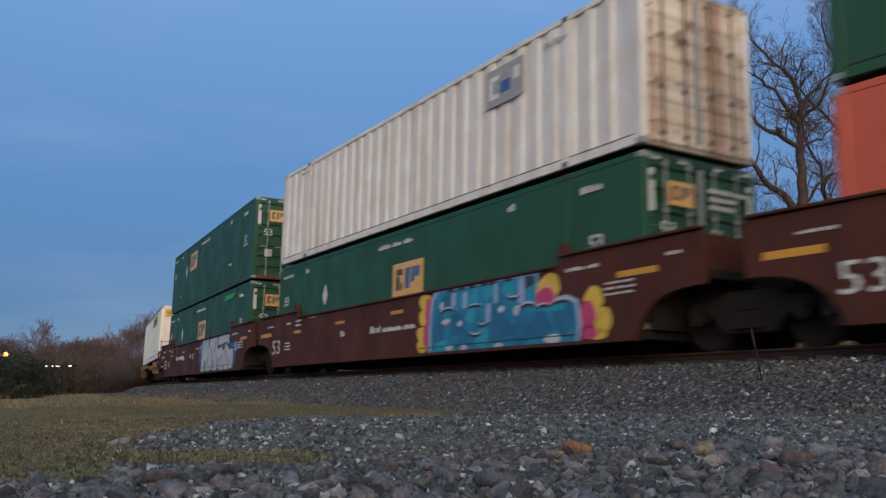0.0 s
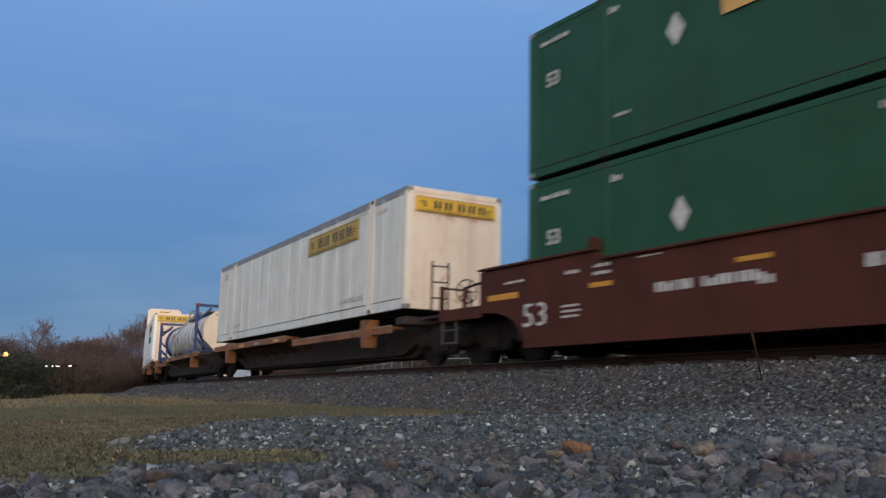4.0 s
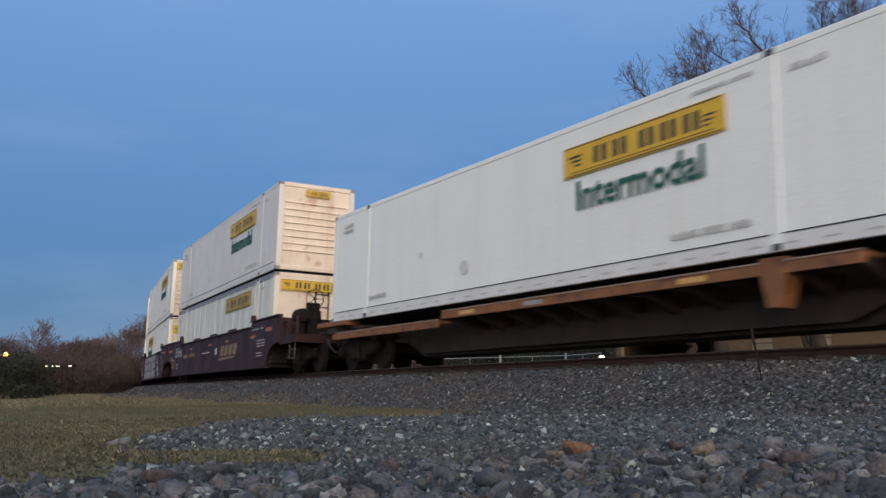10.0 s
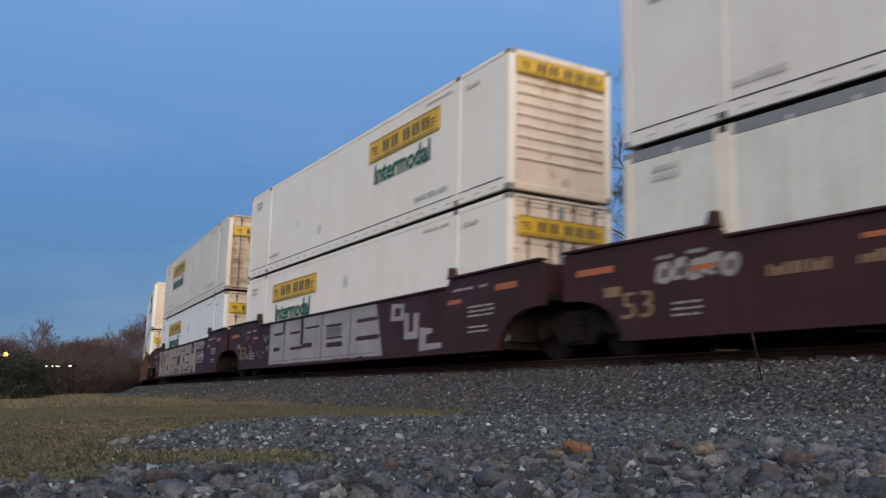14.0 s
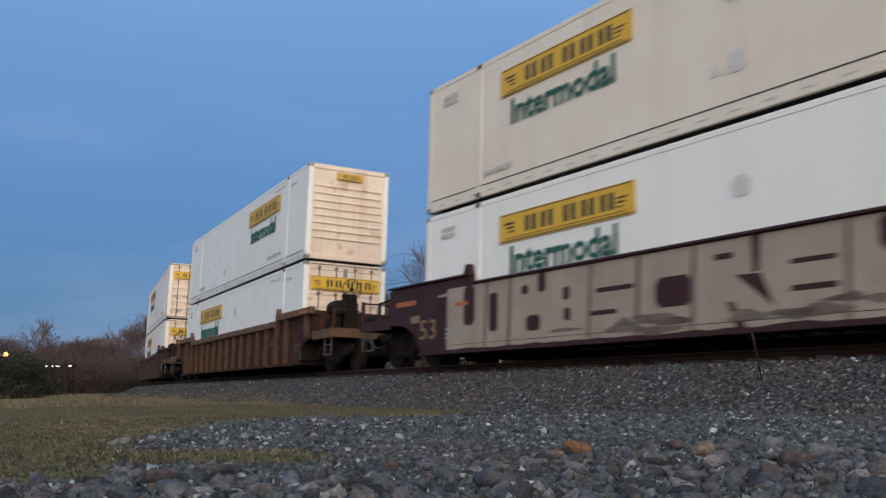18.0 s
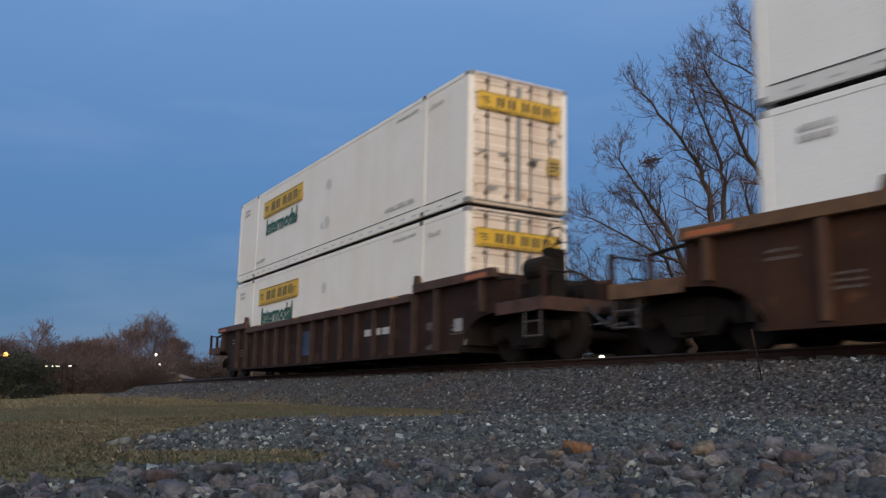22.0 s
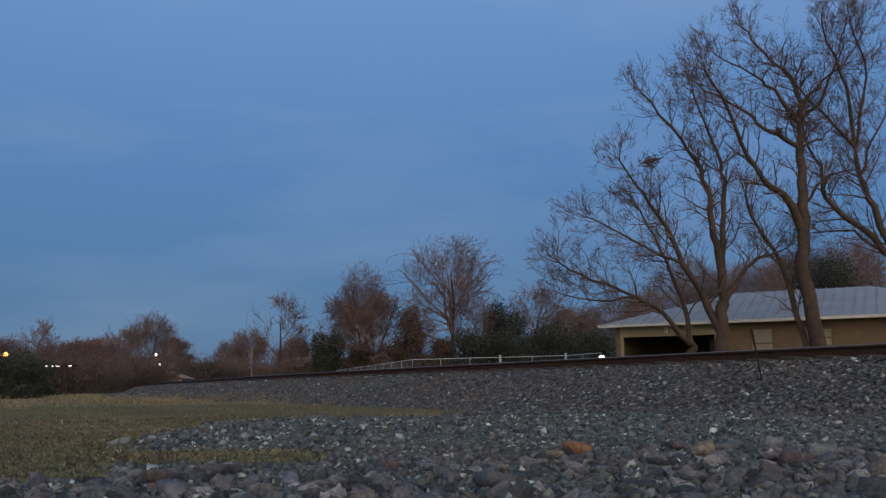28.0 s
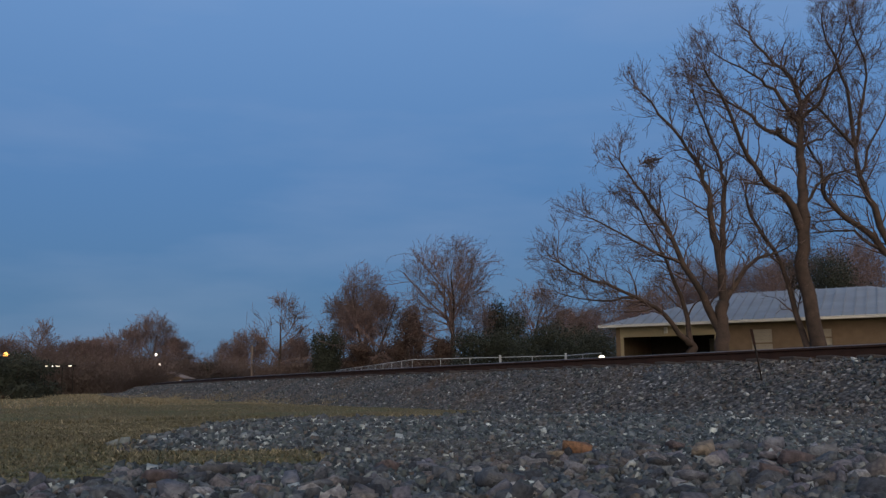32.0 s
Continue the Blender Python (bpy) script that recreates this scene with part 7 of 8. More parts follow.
LEAFY = "dense dark evergreen among bare trees"
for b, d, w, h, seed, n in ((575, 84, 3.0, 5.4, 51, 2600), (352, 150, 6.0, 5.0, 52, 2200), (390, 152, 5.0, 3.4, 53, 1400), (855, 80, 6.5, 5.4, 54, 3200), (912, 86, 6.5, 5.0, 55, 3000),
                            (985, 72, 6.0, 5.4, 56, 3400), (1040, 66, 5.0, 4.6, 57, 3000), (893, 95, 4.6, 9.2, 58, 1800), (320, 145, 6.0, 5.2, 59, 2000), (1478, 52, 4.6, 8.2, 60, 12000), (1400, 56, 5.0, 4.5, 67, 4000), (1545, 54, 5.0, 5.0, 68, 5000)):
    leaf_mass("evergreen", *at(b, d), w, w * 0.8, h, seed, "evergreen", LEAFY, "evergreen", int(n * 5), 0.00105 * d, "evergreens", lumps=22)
M["ivy"] = material("russet_vine_leaves", (0.074, 0.042, 0.030), 0.9, second=(0.046, 0.029, 0.022), scale=0.8, amount=0.9, bump=0, fine=4)
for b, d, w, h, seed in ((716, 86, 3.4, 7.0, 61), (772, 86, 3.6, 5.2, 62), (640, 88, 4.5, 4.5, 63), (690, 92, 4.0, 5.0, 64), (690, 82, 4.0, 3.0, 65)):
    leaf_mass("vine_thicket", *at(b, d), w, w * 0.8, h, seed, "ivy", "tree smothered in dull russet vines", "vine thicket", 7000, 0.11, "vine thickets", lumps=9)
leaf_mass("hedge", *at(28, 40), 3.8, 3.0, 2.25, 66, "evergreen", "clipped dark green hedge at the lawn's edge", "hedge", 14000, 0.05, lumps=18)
M["brushwood"] = material("grey_brown_brushwood", (0.120, 0.080, 0.062), 0.95, second=(0.066, 0.047, 0.038), scale=0.3, amount=0.9, bump=0, fine=3)
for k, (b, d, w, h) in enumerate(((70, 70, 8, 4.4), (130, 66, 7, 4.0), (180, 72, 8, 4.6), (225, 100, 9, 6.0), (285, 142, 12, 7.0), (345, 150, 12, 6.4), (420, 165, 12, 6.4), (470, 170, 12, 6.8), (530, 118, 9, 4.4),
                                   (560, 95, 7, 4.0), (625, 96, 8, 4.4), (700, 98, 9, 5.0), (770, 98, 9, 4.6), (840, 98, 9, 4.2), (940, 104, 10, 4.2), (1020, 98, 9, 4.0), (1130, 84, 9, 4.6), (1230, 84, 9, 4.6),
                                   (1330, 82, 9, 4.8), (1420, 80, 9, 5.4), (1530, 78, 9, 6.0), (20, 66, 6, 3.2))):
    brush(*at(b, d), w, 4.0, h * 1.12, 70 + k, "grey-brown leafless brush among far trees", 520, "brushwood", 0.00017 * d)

# ================= house beyond the track =================
def brick_material():
    m = material("tan_house_brick", (0.150, 0.100, 0.056), 0.9, second=(0.110, 0.074, 0.043), scale=3.0, amount=0.7, bump=0.3)
    return m


M["housebrick"] = brick_material()
# the yellow light on the fascia is put into its colour
M["fascia"] = material("yellow_lit_fascia_paint", (0.28, 0.225, 0.125), 0.7, second=(0.27, 0.21, 0.12), scale=2, amount=0.5, bump=0.05)
M["metalroof"] = material("pale_grey_metal_roofing", (0.21, 0.225, 0.24), 0.55, 0.1, second=(0.19, 0.20, 0.21), scale=1.0, amount=0.7, bump=0.05,
                          streak=((0.22, 0.21, 0.2), 0.4))
# boards coloured dark to paint the shade inside the carport
M["darkroom"] = material("shade_dark_carport_boards", (0.05, 0.038, 0.03), 0.9, bump=0.1)
M["glass"] = material("dark_window_glass", (0.10, 0.11, 0.10), 0.3, bump=0, amount=0.3)
M["blind"] = material("dull_tan_blinds", (0.27, 0.23, 0.17), 0.7, second=(0.21, 0.18, 0.13), scale=3, amount=0.6, bump=0.05)
M["trimwhite"] = material("off_white_trim", (0.50, 0.47, 0.40), 0.6, bump=0.05)
HOUSE = Matrix.Translation((7.30, 38.0, gz(8.0, 38.0) - 0.02)) @ Matrix.Rotation(math.atan2(-0.455, 0.89), 4, "Z")


def build_house():
    h = new("house")
    h.matrix_world = HOUSE
    ln, dp, ev, rg, oh = 14.3, 9.0, 2.32, 3.84, 0.55
    wl = M["housebrick"]
    # front wall right of the carport, with two window openings
    def wall_x(x0, x1, z0, z1, y=0.0, th=0.2, mat=wl):
        return box_part("wall", h, mat, x0, x1, y, y + th, z0, z1)
    wins = [(5.42, 6.32, 0.90, 2.12), (7.85, 8.48, 1.28, 2.05), (11.9, 12.7, 1.0, 1.95)]
    x = 4.2
    for a, b, c, d in wins:
        wall_x(x, a, 0, ev)
        wall_x(a, b, 0, c)
        wall_x(a, b, d, ev)
        x = b
        w = box_part("window", h, M["glass"], a, b, 0.08, 0.10, c, d, "dark window with pale blinds")
        for p in ((a, a + 0.06, c, d), (b - 0.06, b, c, d), (a + 0.06, b - 0.06, d - 0.06, d), (a + 0.06, b - 0.06, c, c + 0.06), (a + 0.06, b - 0.06, (c + d) / 2 - 0.025, (c + d) / 2 + 0.025)):
            bm = bmesh.new()
            add_box(bm, p[0], p[1], 0.02, 0.078, p[2], p[3])
            part("window_frame", bm, M["housebrick"], w)
        bm = bmesh.new()
        add_box(bm, a - 0.05, b + 0.05, -0.05, 0.02, c - 0.07, c - 0.002)
        part("sill", bm, M["housebrick"], w)
        for q in range(8):
            bm = bmesh.new()
            z = c + 0.1 + q * (d - c - 0.15) / 8
            add_box(bm, a + 0.07, b - 0.07, 0.062, 0.074, z, z + (d - c) / 9.5)
            part("blind_slat", bm, M["blind"], w)
    wall_x(x, ln, 0, ev)
    # carport: header coloured yellow as if lit, posts, back wall darkened for shade, side wall
    box_part("header", h, M["fascia"], 0.18, 4.2, 0.0, 0.16, 1.92, ev, "boarded header over the carport, coloured as if lit yellow")
    box_part("wall", h, wl, 0.0, 0.18, 0.0, dp, 0, ev)
    box_part("post", h, M["fascia"], 0.19, 0.31, 0.01, 0.13, 0, 1.918)
    box_part("post", h, M["fascia"], 4.06, 4.19, 0.01, 0.13, 0, 1.918)
    box_part("wall", h, M["darkroom"], 0.18, 4.2, 5.2, 5.35, 0, ev)
    box_part("wall", h, wl, 4.2, 4.36, 0.21, 5.2, 0, ev)
    box_part("wall", h, wl, ln - 0.2, ln, 0.2, dp, 0, ev)
    box_part("wall", h, wl, 0.18, ln - 0.2, dp - 0.2, dp, 0, ev)
    box_part("door", h, M["trimwhite"], 2.9, 3.7, 5.1, 5.19, 0, 2.0)
    box_part("ceiling_board", h, M["fascia"], 0.0, ln, 0.0, dp, ev + 0.001, ev + 0.04)
    box_part("wall_lamp", h, M["trimwhite"], 2.05, 2.2, -0.10, -0.001, 2.02, 2.28, bev=0.02)
    # hip roof in four slopes with raised seams
    e0 = [(-oh, -oh, ev), (ln + oh, -oh, ev), (ln + oh, dp + oh, ev), (-oh, dp + oh, ev)]
    r0, r1 = (4.3, dp / 2, rg), (9.8, dp / 2, rg)
    th = 0.07
    for quad in ((e0[0], e0[1], r1, r0), (e0[1], e0[2], r1), (e0[2], e0[3], r0, r1), (e0[3], e0[0], r0)):
        bm = bmesh.new()
        lo = [bm.verts.new((a, b, c + 0.045)) for a, b, c in quad]
        hi = [bm.verts.new((a, b, c + 0.045 + th)) for a, b, c in quad]
        n = len(quad)
        bm.faces.new(lo[::-1])
        bm.faces.new(hi)
        for k in range(n):
            bm.faces.new((lo[k], lo[(k + 1) % n], hi[(k + 1) % n], hi[k]))
        roof = part("roof_slope", bm, M["metalroof"], h, "pale standing-seam metal roofing")
        if quad[0] is e0[0] and len(quad) == 4:
            slope = (rg - ev) / (dp / 2 + oh)
            for k in range(38):
                xx = -oh + 0.2 + k * 0.40
                f = min(1.0, (xx + oh) / (4.3 + oh), (ln + oh - xx) / (ln + oh - 9.8))
                if f < 0.05:
                    continue
                bm = bmesh.new()
                y1 = -oh + f * (dp / 2 + oh)
                v = []
                for xa in (xx - 0.018, xx + 0.018):
                    for yy in (-oh, y1):
                        for dz in (0.0, 0.045):
                            v.append(bm.verts.new((xa, yy, ev + 0.045 + th + (yy + oh) * slope + dz)))
                for f4 in ((0, 1, 3, 2), (4, 6, 7, 5), (0, 4, 5, 1), (2, 3, 7, 6), (1, 5, 7, 3), (0, 2, 6, 4)):
                    bm.faces.new([v[i] for i in f4])
                part("roof_seam", bm, M["metalroof"], roof)
    box_part("gutter", h, M["trimwhite"], -oh - 0.02, ln + oh, -oh - 0.09, -oh - 0.002, ev + 0.0, ev + 0.11)
    return tagged(h, "low tan brick house with metal hip roof and carport", "house")


build_house()


# ================= fence beyond the track =================
def build_fence():
    f = new("fence")
    f.location = (-1.63, 46.0, gz(-1.63, 46.0))
    gv = material("galvanised_fence_pipe", (0.42, 0.43, 0.42), 0.5, 0.3, second=(0.34, 0.34, 0.33), scale=6, amount=0.5, bump=0.03)
    wire = material("chain_link_wire", (0.22, 0.23, 0.23), 0.6, 0.4, bump=0)
    runs = [((0, 0), (4.35, -2.35), 3), ((4.35, -2.35), (7.3, -4.1), 2), ((0, 0), (-7.6, 31), 11), ((7.3, -4.1), (8.4, -7.3), 2)]
    for (ax, ay), (bx, by), n in runs:
        for k in range(n + 1):
            x, y = ax + (bx - ax) * k / n, ay + (by - ay) * k / n
            bm = bmesh.new()
            thick = 0.055 if (k == n and (n == 3 or bx == 7.3)) else 0.017
            add_tube(bm, (x, y, -0.1), (x, y, 1.45 if thick > 0.05 else 1.36), thick, n=8)
            part("post", bm, gv, f)
        bm = bmesh.new()
        add_tube(bm, (ax, ay, 1.34), (bx, by, 1.34), 0.016, n=8)
        part("top_rail", bm, gv, f)
        segs = []
        ln = math.hypot(bx - ax, by - ay)
        m = int(ln / 0.22)
        for k in range(m):
            for s in (1, -1):
                k2 = k + s * 5
                if 0 <= k2 <= m:
                    segs.append((ax + (bx - ax) * k / m, ay + (by - ay) * k / m, 0.08, 0.004, ax + (bx - ax) * k2 / m, ay + (by - ay) * k2 / m, 1.32, 0.004))
        tagged(part("wire_mesh", tube_mesh("wire_mesh", segs, wire), None, f), kind="stuff")
    return tagged(f, "pale galvanised chain-link fence with pipe rails", "fence")


build_fence()


# ================= lamps, poles and far roofs =================
def street_lamp(x, y, h, glow, label, arm=0.9):
    t = new("street_lamp")
    t.location = (x, y, gz(x, y))
    bm = bmesh.new()
    add_tube(bm, (0, 0, -0.1), (0, 0, h), 0.10, 0.06, n=8)
    part("pole", bm, M["bark"], t)
    bm = bmesh.new()
    add_tube(bm, (0, 0, h - 0.1), (arm, -0.2, h + 0.12), 0.035, n=6)
    part("arm", bm, M["bar"], t)
    bm = bmesh.new()
    lathe(bm, [(-0.10, 0.06), (-0.06, 0.13), (0.02, 0.17), (0.10, 0.13), (0.14, 0.04)], 14, "Y")
    bmesh.ops.translate(bm, verts=bm.verts[:], vec=(arm, -0.2, h + 0.05))
    part("lamp_head", bm, glow, t, "lit lamp head")
    return tagged(t, label, "street lamp", "street lamps")


M["glow_white"] = material("lit_white_lamp", (0.8, 0.8, 0.75), 0.4, emit=((1.0, 0.84, 0.62), 5.0), bump=0)
M["glow_orange"] = material("lit_sodium_lamp", (0.8, 0.6, 0.3), 0.4, emit=((1.0, 0.36, 0.04), 4.5), bump=0)
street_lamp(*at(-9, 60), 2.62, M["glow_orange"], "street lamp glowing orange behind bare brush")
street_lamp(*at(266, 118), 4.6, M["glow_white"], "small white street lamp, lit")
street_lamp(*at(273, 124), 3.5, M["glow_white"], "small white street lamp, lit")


def pole(b, d, h, r, label):
    t = new("utility_pole")
    t.location = (*at(b, d), gz(*at(b, d)))
    bm = bmesh.new()
    add_tube(bm, (0, 0, -0.2), (0, 0, h), r, r * 0.75, n=8)
    part("shaft", bm, M["poles"], t)
    return tagged(t, label, "pole")


M["poles"] = material("weathered_pole_wood", (0.20, 0.15, 0.11), 0.85, second=(0.14, 0.1, 0.08), scale=4, amount=0.7, bump=0.2)
pole(446, 150, 7.2, 0.17, "bare wooden utility pole")
pole(534, 150, 6.4, 0.12, "thin wooden utility pole")


def small_house(b, d, w, h, label, wallc, roofc):
    t = new("far_house")
    t.location = (*at(b, d), gz(*at(b, d)))
    bm = bmesh.new()
    add_plate(bm, [(-w / 2, 0), (w / 2, 0), (w / 2, h * 0.62), (0, h), (-w / 2, h * 0.62)], 0, 5)
    part("wall", bm, wallc, t)
    for s in (-1, 1):
        bm = bmesh.new()
        v = [bm.verts.new(c) for c in ((0, -0.3, h + 0.02), (0, 5.3, h + 0.02), (s * (w / 2 + 0.3), 5.3, h * 0.60), (s * (w / 2 + 0.3), -0.3, h * 0.60),
                                       (0, -0.3, h + 0.12), (0, 5.3, h + 0.12), (s * (w / 2 + 0.3), 5.3, h * 0.60 + 0.1), (s * (w / 2 + 0.3), -0.3, h * 0.60 + 0.1))]
        for f in ((0, 1, 2, 3), (4, 7, 6, 5), (0, 4, 5, 1), (1, 5, 6, 2), (2, 6, 7, 3), (3, 7, 4, 0)):
            bm.faces.new([v[i] for i in f])
        bmesh.ops.recalc_face_normals(bm, faces=bm.faces[:])
        part("roof", bm, roofc, t)
    for q in range(4):
        bm = bmesh.new()
        add_box(bm, -w * 0.45 + q * w * 0.3 - 0.09, -w * 0.45 + q * w * 0.3 + 0.09, -0.62, -0.44, 0, h * 0.58)
        part("porch_post", bm, M["trimwhite"], t)
    bm = bmesh.new()
    add_box(bm, -0.5, 0.3, -0.03, -0.002, 0.6, h * 0.5)
    part("window", bm, M["glass"], t)
    return tagged(t, label, "house", "far houses")


small_house(292, 128, 5.6, 2.5, "small brown far house with pale porch posts", M["housebrick"], M["poles"])
small_house(425, 190, 5.0, 2.8, "small pale roofed far house", M["trimwhite"], M["metalroof"])


def lit_sign():
    t = new("lit_canopy")
    t.location = (*at(108, 60), gz(*at(108, 60)))
    t.scale = (0.72, 0.72, 0.72)
    for x in (-1.3, 0.3, 1.3):
        bm = bmesh.new()
        add_tube(bm, (x, 0, 0), (x, 0, 2.55), 0.04, n=8)
        part("post", bm, M["iron"], t)
    box_part("beam", t, M["iron"], -1.5, 1.5, -0.1, 0.1, 2.56, 2.72)
    for x, w in ((-1.25, 0.14), (-0.6, 0.7), (0.95, 0.25)):
        box_part("light_bar", t, M["glow_white"], x, x + w, -0.16, -0.11, 2.60, 2.65, "lit lamp strip")
    return tagged(t, "far canopy with small white lights", "canopy")


lit_sign()


def yard_lamp():
    t = new("yard_lamp")
    x, y = at(1061, 39.5)
    t.location = (x, y, gz(x, y))
    bm = bmesh.new()
    add_tube(bm, (0, 0, -0.05), (0, 0, 1.05), 0.03, n=8)
    part("post", bm, M["bar"], t)
    bm = bmesh.new()
    lathe(bm, [(-0.10, 0.05), (-0.05, 0.12), (0.04, 0.13), (0.1, 0.07)], 12, "Y")
    bmesh.ops.translate(bm, verts=bm.verts[:], vec=(0, -0.05, 1.10))
    part("lamp_head", bm, M["glow_white"], t, "lit lamp head")
    return tagged(t, "low yard lamp, lit, by the fence", "lamp")


yard_lamp()


def stake():
    t = new("steel_stake")
    x, y = 3.87, 11.0
    t.location = (x, y, gz(x, y))
    bm = bmesh.new()
    add_tube(bm, (0.02, 0, -0.15), (-0.055, 0.02, 0.44), 0.011, n=8)
    part("rod", bm, M["iron"], t)
    bm = bmesh.new()
    add_tube(bm, (-0.055, 0.02, 0.43), (-0.08, 0.03, 0.63), 0.016, n=8)
    part("sleeve", bm, M["rail"], t, "rusty sleeve on the stake's top")
    return tagged(t, "thin rusty steel stake leaning in the ballast", "stake")


stake()

# ================= loose stone and grass =================
def stone_material(name, stops, spec=0.3, grain=30, dirt=0.0, soil=(0.105, 0.066, 0.042), patch=0.9):
    m = bpy.data.materials.new(name)
    m.use_nodes = True
    nt = m.node_tree
    L = nt.links.new
    b = nt.nodes["Principled BSDF"]
    b.inputs["Roughness"].default_value = 0.85
    b.inputs["Specular IOR Level"].default_value = spec
    ge, oi = nt.nodes.new("ShaderNodeNewGeometry"), nt.nodes.new("ShaderNodeObjectInfo")
    ad = nt.nodes.new("ShaderNodeMath")
    ad.operation = "ADD"
    L(ge.outputs["Random Per Island"], ad.inputs[0])
    L(oi.outputs["Random"], ad.inputs[1])
    fr = nt.nodes.new("ShaderNodeMath")
    fr.operation = "FRACT"
    L(ad.outputs[0], fr.inputs[0])
    rp = nt.nodes.new("ShaderNodeValToRGB")
    for k, (p, c) in enumerate(stops):
        e = rp.color_ramp.elements[k] if k < 2 else rp.color_ramp.elements.new(p)
        e.position, e.color = p, (*c, 1)
    L(fr.outputs[0], rp.inputs[0])
    tc = nt.nodes.new("ShaderNodeTexCoord")
    n1, n2 = nt.nodes.new("ShaderNodeTexNoise"), nt.nodes.new("ShaderNodeTexNoise")
    n1.inputs["Scale"].default_value, n2.inputs["Scale"].default_value = grain, grain * 5.3
    n1.inputs["Detail"].default_value = 5
    L(tc.outputs["Object"], n1.inputs["Vector"])
    L(tc.outputs["Object"], n2.inputs["Vector"])
    r2 = nt.nodes.new("ShaderNodeValToRGB")
    r2.color_ramp.elements[0].position, r2.color_ramp.elements[0].color = 0.3, (0.52, 0.52, 0.54, 1)
    r2.color_ramp.elements[1].position, r2.color_ramp.elements[1].color = 0.7, (1.38, 1.36, 1.30, 1)
    L(n1.outputs[0], r2.inputs[0])
    mx = nt.nodes.new("ShaderNodeMix")
    mx.data_type, mx.blend_type = "RGBA", "MULTIPLY"
    mx.inputs[0].default_value = 1.0
    L(rp.outputs[0], mx.inputs[6])
    L(r2.outputs[0], mx.inputs[7])
    out = mx.outputs[2]
    if dirt:
        n3 = nt.nodes.new("ShaderNodeTexNoise")
        n3.inputs["Scale"].default_value, n3.inputs["Detail"].default_value = patch, 4
        L(tc.outputs["Object"], n3.inputs["Vector"])
        mr = nt.nodes.new("ShaderNodeMapRange")
        mr.inputs["From Min"].default_value, mr.inputs["From Max"].default_value, mr.inputs["To Max"].default_value = 0.50, 0.72, dirt
        L(n3.outputs[0], mr.inputs["Value"])
        dx = nt.nodes.new("ShaderNodeMix")
        dx.data_type = "RGBA"
        L(mr.outputs[0], dx.inputs[0])
        L(out, dx.inputs[6])
        dx.inputs[7].default_value = (*soil, 1)
        out = dx.outputs[2]
    L(out, b.inputs["Base Color"])
    bp = nt.nodes.new("ShaderNodeBump")
    bp.inputs["Strength"].default_value, bp.inputs["Distance"].default_value = 0.8, 0.006
    L(n2.outputs[0], bp.inputs["Height"])
    L(bp.outputs[0], b.inputs["Normal"])
    return m


GREYS = [(0.0, (0.024, 0.028, 0.033)), (0.22, (0.052, 0.060, 0.066)), (0.40, (0.078, 0.090, 0.092)), (0.55, (0.105, 0.106, 0.120)), (0.68, (0.150, 0.148, 0.150)), (0.78, (0.105, 0.078, 0.066)),
         (0.86, (0.085, 0.100, 0.098)), (0.94, (0.21, 0.208, 0.20)), (1.0, (0.50, 0.49, 0.46))]
GREYS = [(p, (r * 0.63, g * 0.69, b * 0.725)) for p, (r, g, b) in GREYS]
M["stone"] = stone_material("crushed_grey_stone", GREYS, dirt=0.6)
M["stone_fine"] = stone_material("fine_crushed_stone", [(p, (r * 1.22, g * 1.24, b * 1.20)) for p, (r, g, b) in GREYS], dirt=0.5)
M["stone_near"] = stone_material("coarse_crushed_stone", [(0.0, (0.030, 0.033, 0.039)), (0.25, (0.066, 0.072, 0.084)), (0.45, (0.100, 0.110, 0.120)), (0.60, (0.138, 0.130, 0.158)), (0.74, (0.180, 0.175, 0.185)),
                                                          (0.84, (0.120, 0.104, 0.100)), (0.92, (0.15, 0.136, 0.122)), (1.0, (0.30, 0.30, 0.31))], grain=3.4)
M["stone_orange"] = stone_material("rust_orange_stone", [(0.0, (0.145, 0.082, 0.050)), (1.0, (0.18, 0.10, 0.058))], grain=3.0)
M["stone_tan"] = stone_material("tan_stone", [(0.0, (0.165, 0.138, 0.108)), (1.0, (0.20, 0.165, 0.13))], grain=3.0)
M["stone_dark"] = stone_material("dark_slate_stone", [(0.0, (0.040, 0.042, 0.046)), (1.0, (0.065, 0.066, 0.07))], grain=2.0)
M["stone_plum"] = stone_material("plum_brown_stone", [(0.0, (0.078, 0.062, 0.062)), (1.0, (0.10, 0.078, 0.076))], grain=3.0)
M["stone_slate"] = stone_material("grey_slate_stone", [(0.0, (0.075, 0.080, 0.090)), (1.0, (0.11, 0.115, 0.125))], grain=2.0)
M["stone_blue"] = stone_material("blue_grey_stone", [(0.0, (0.10, 0.105, 0.125)), (1.0, (0.135, 0.14, 0.16))], grain=2.0)


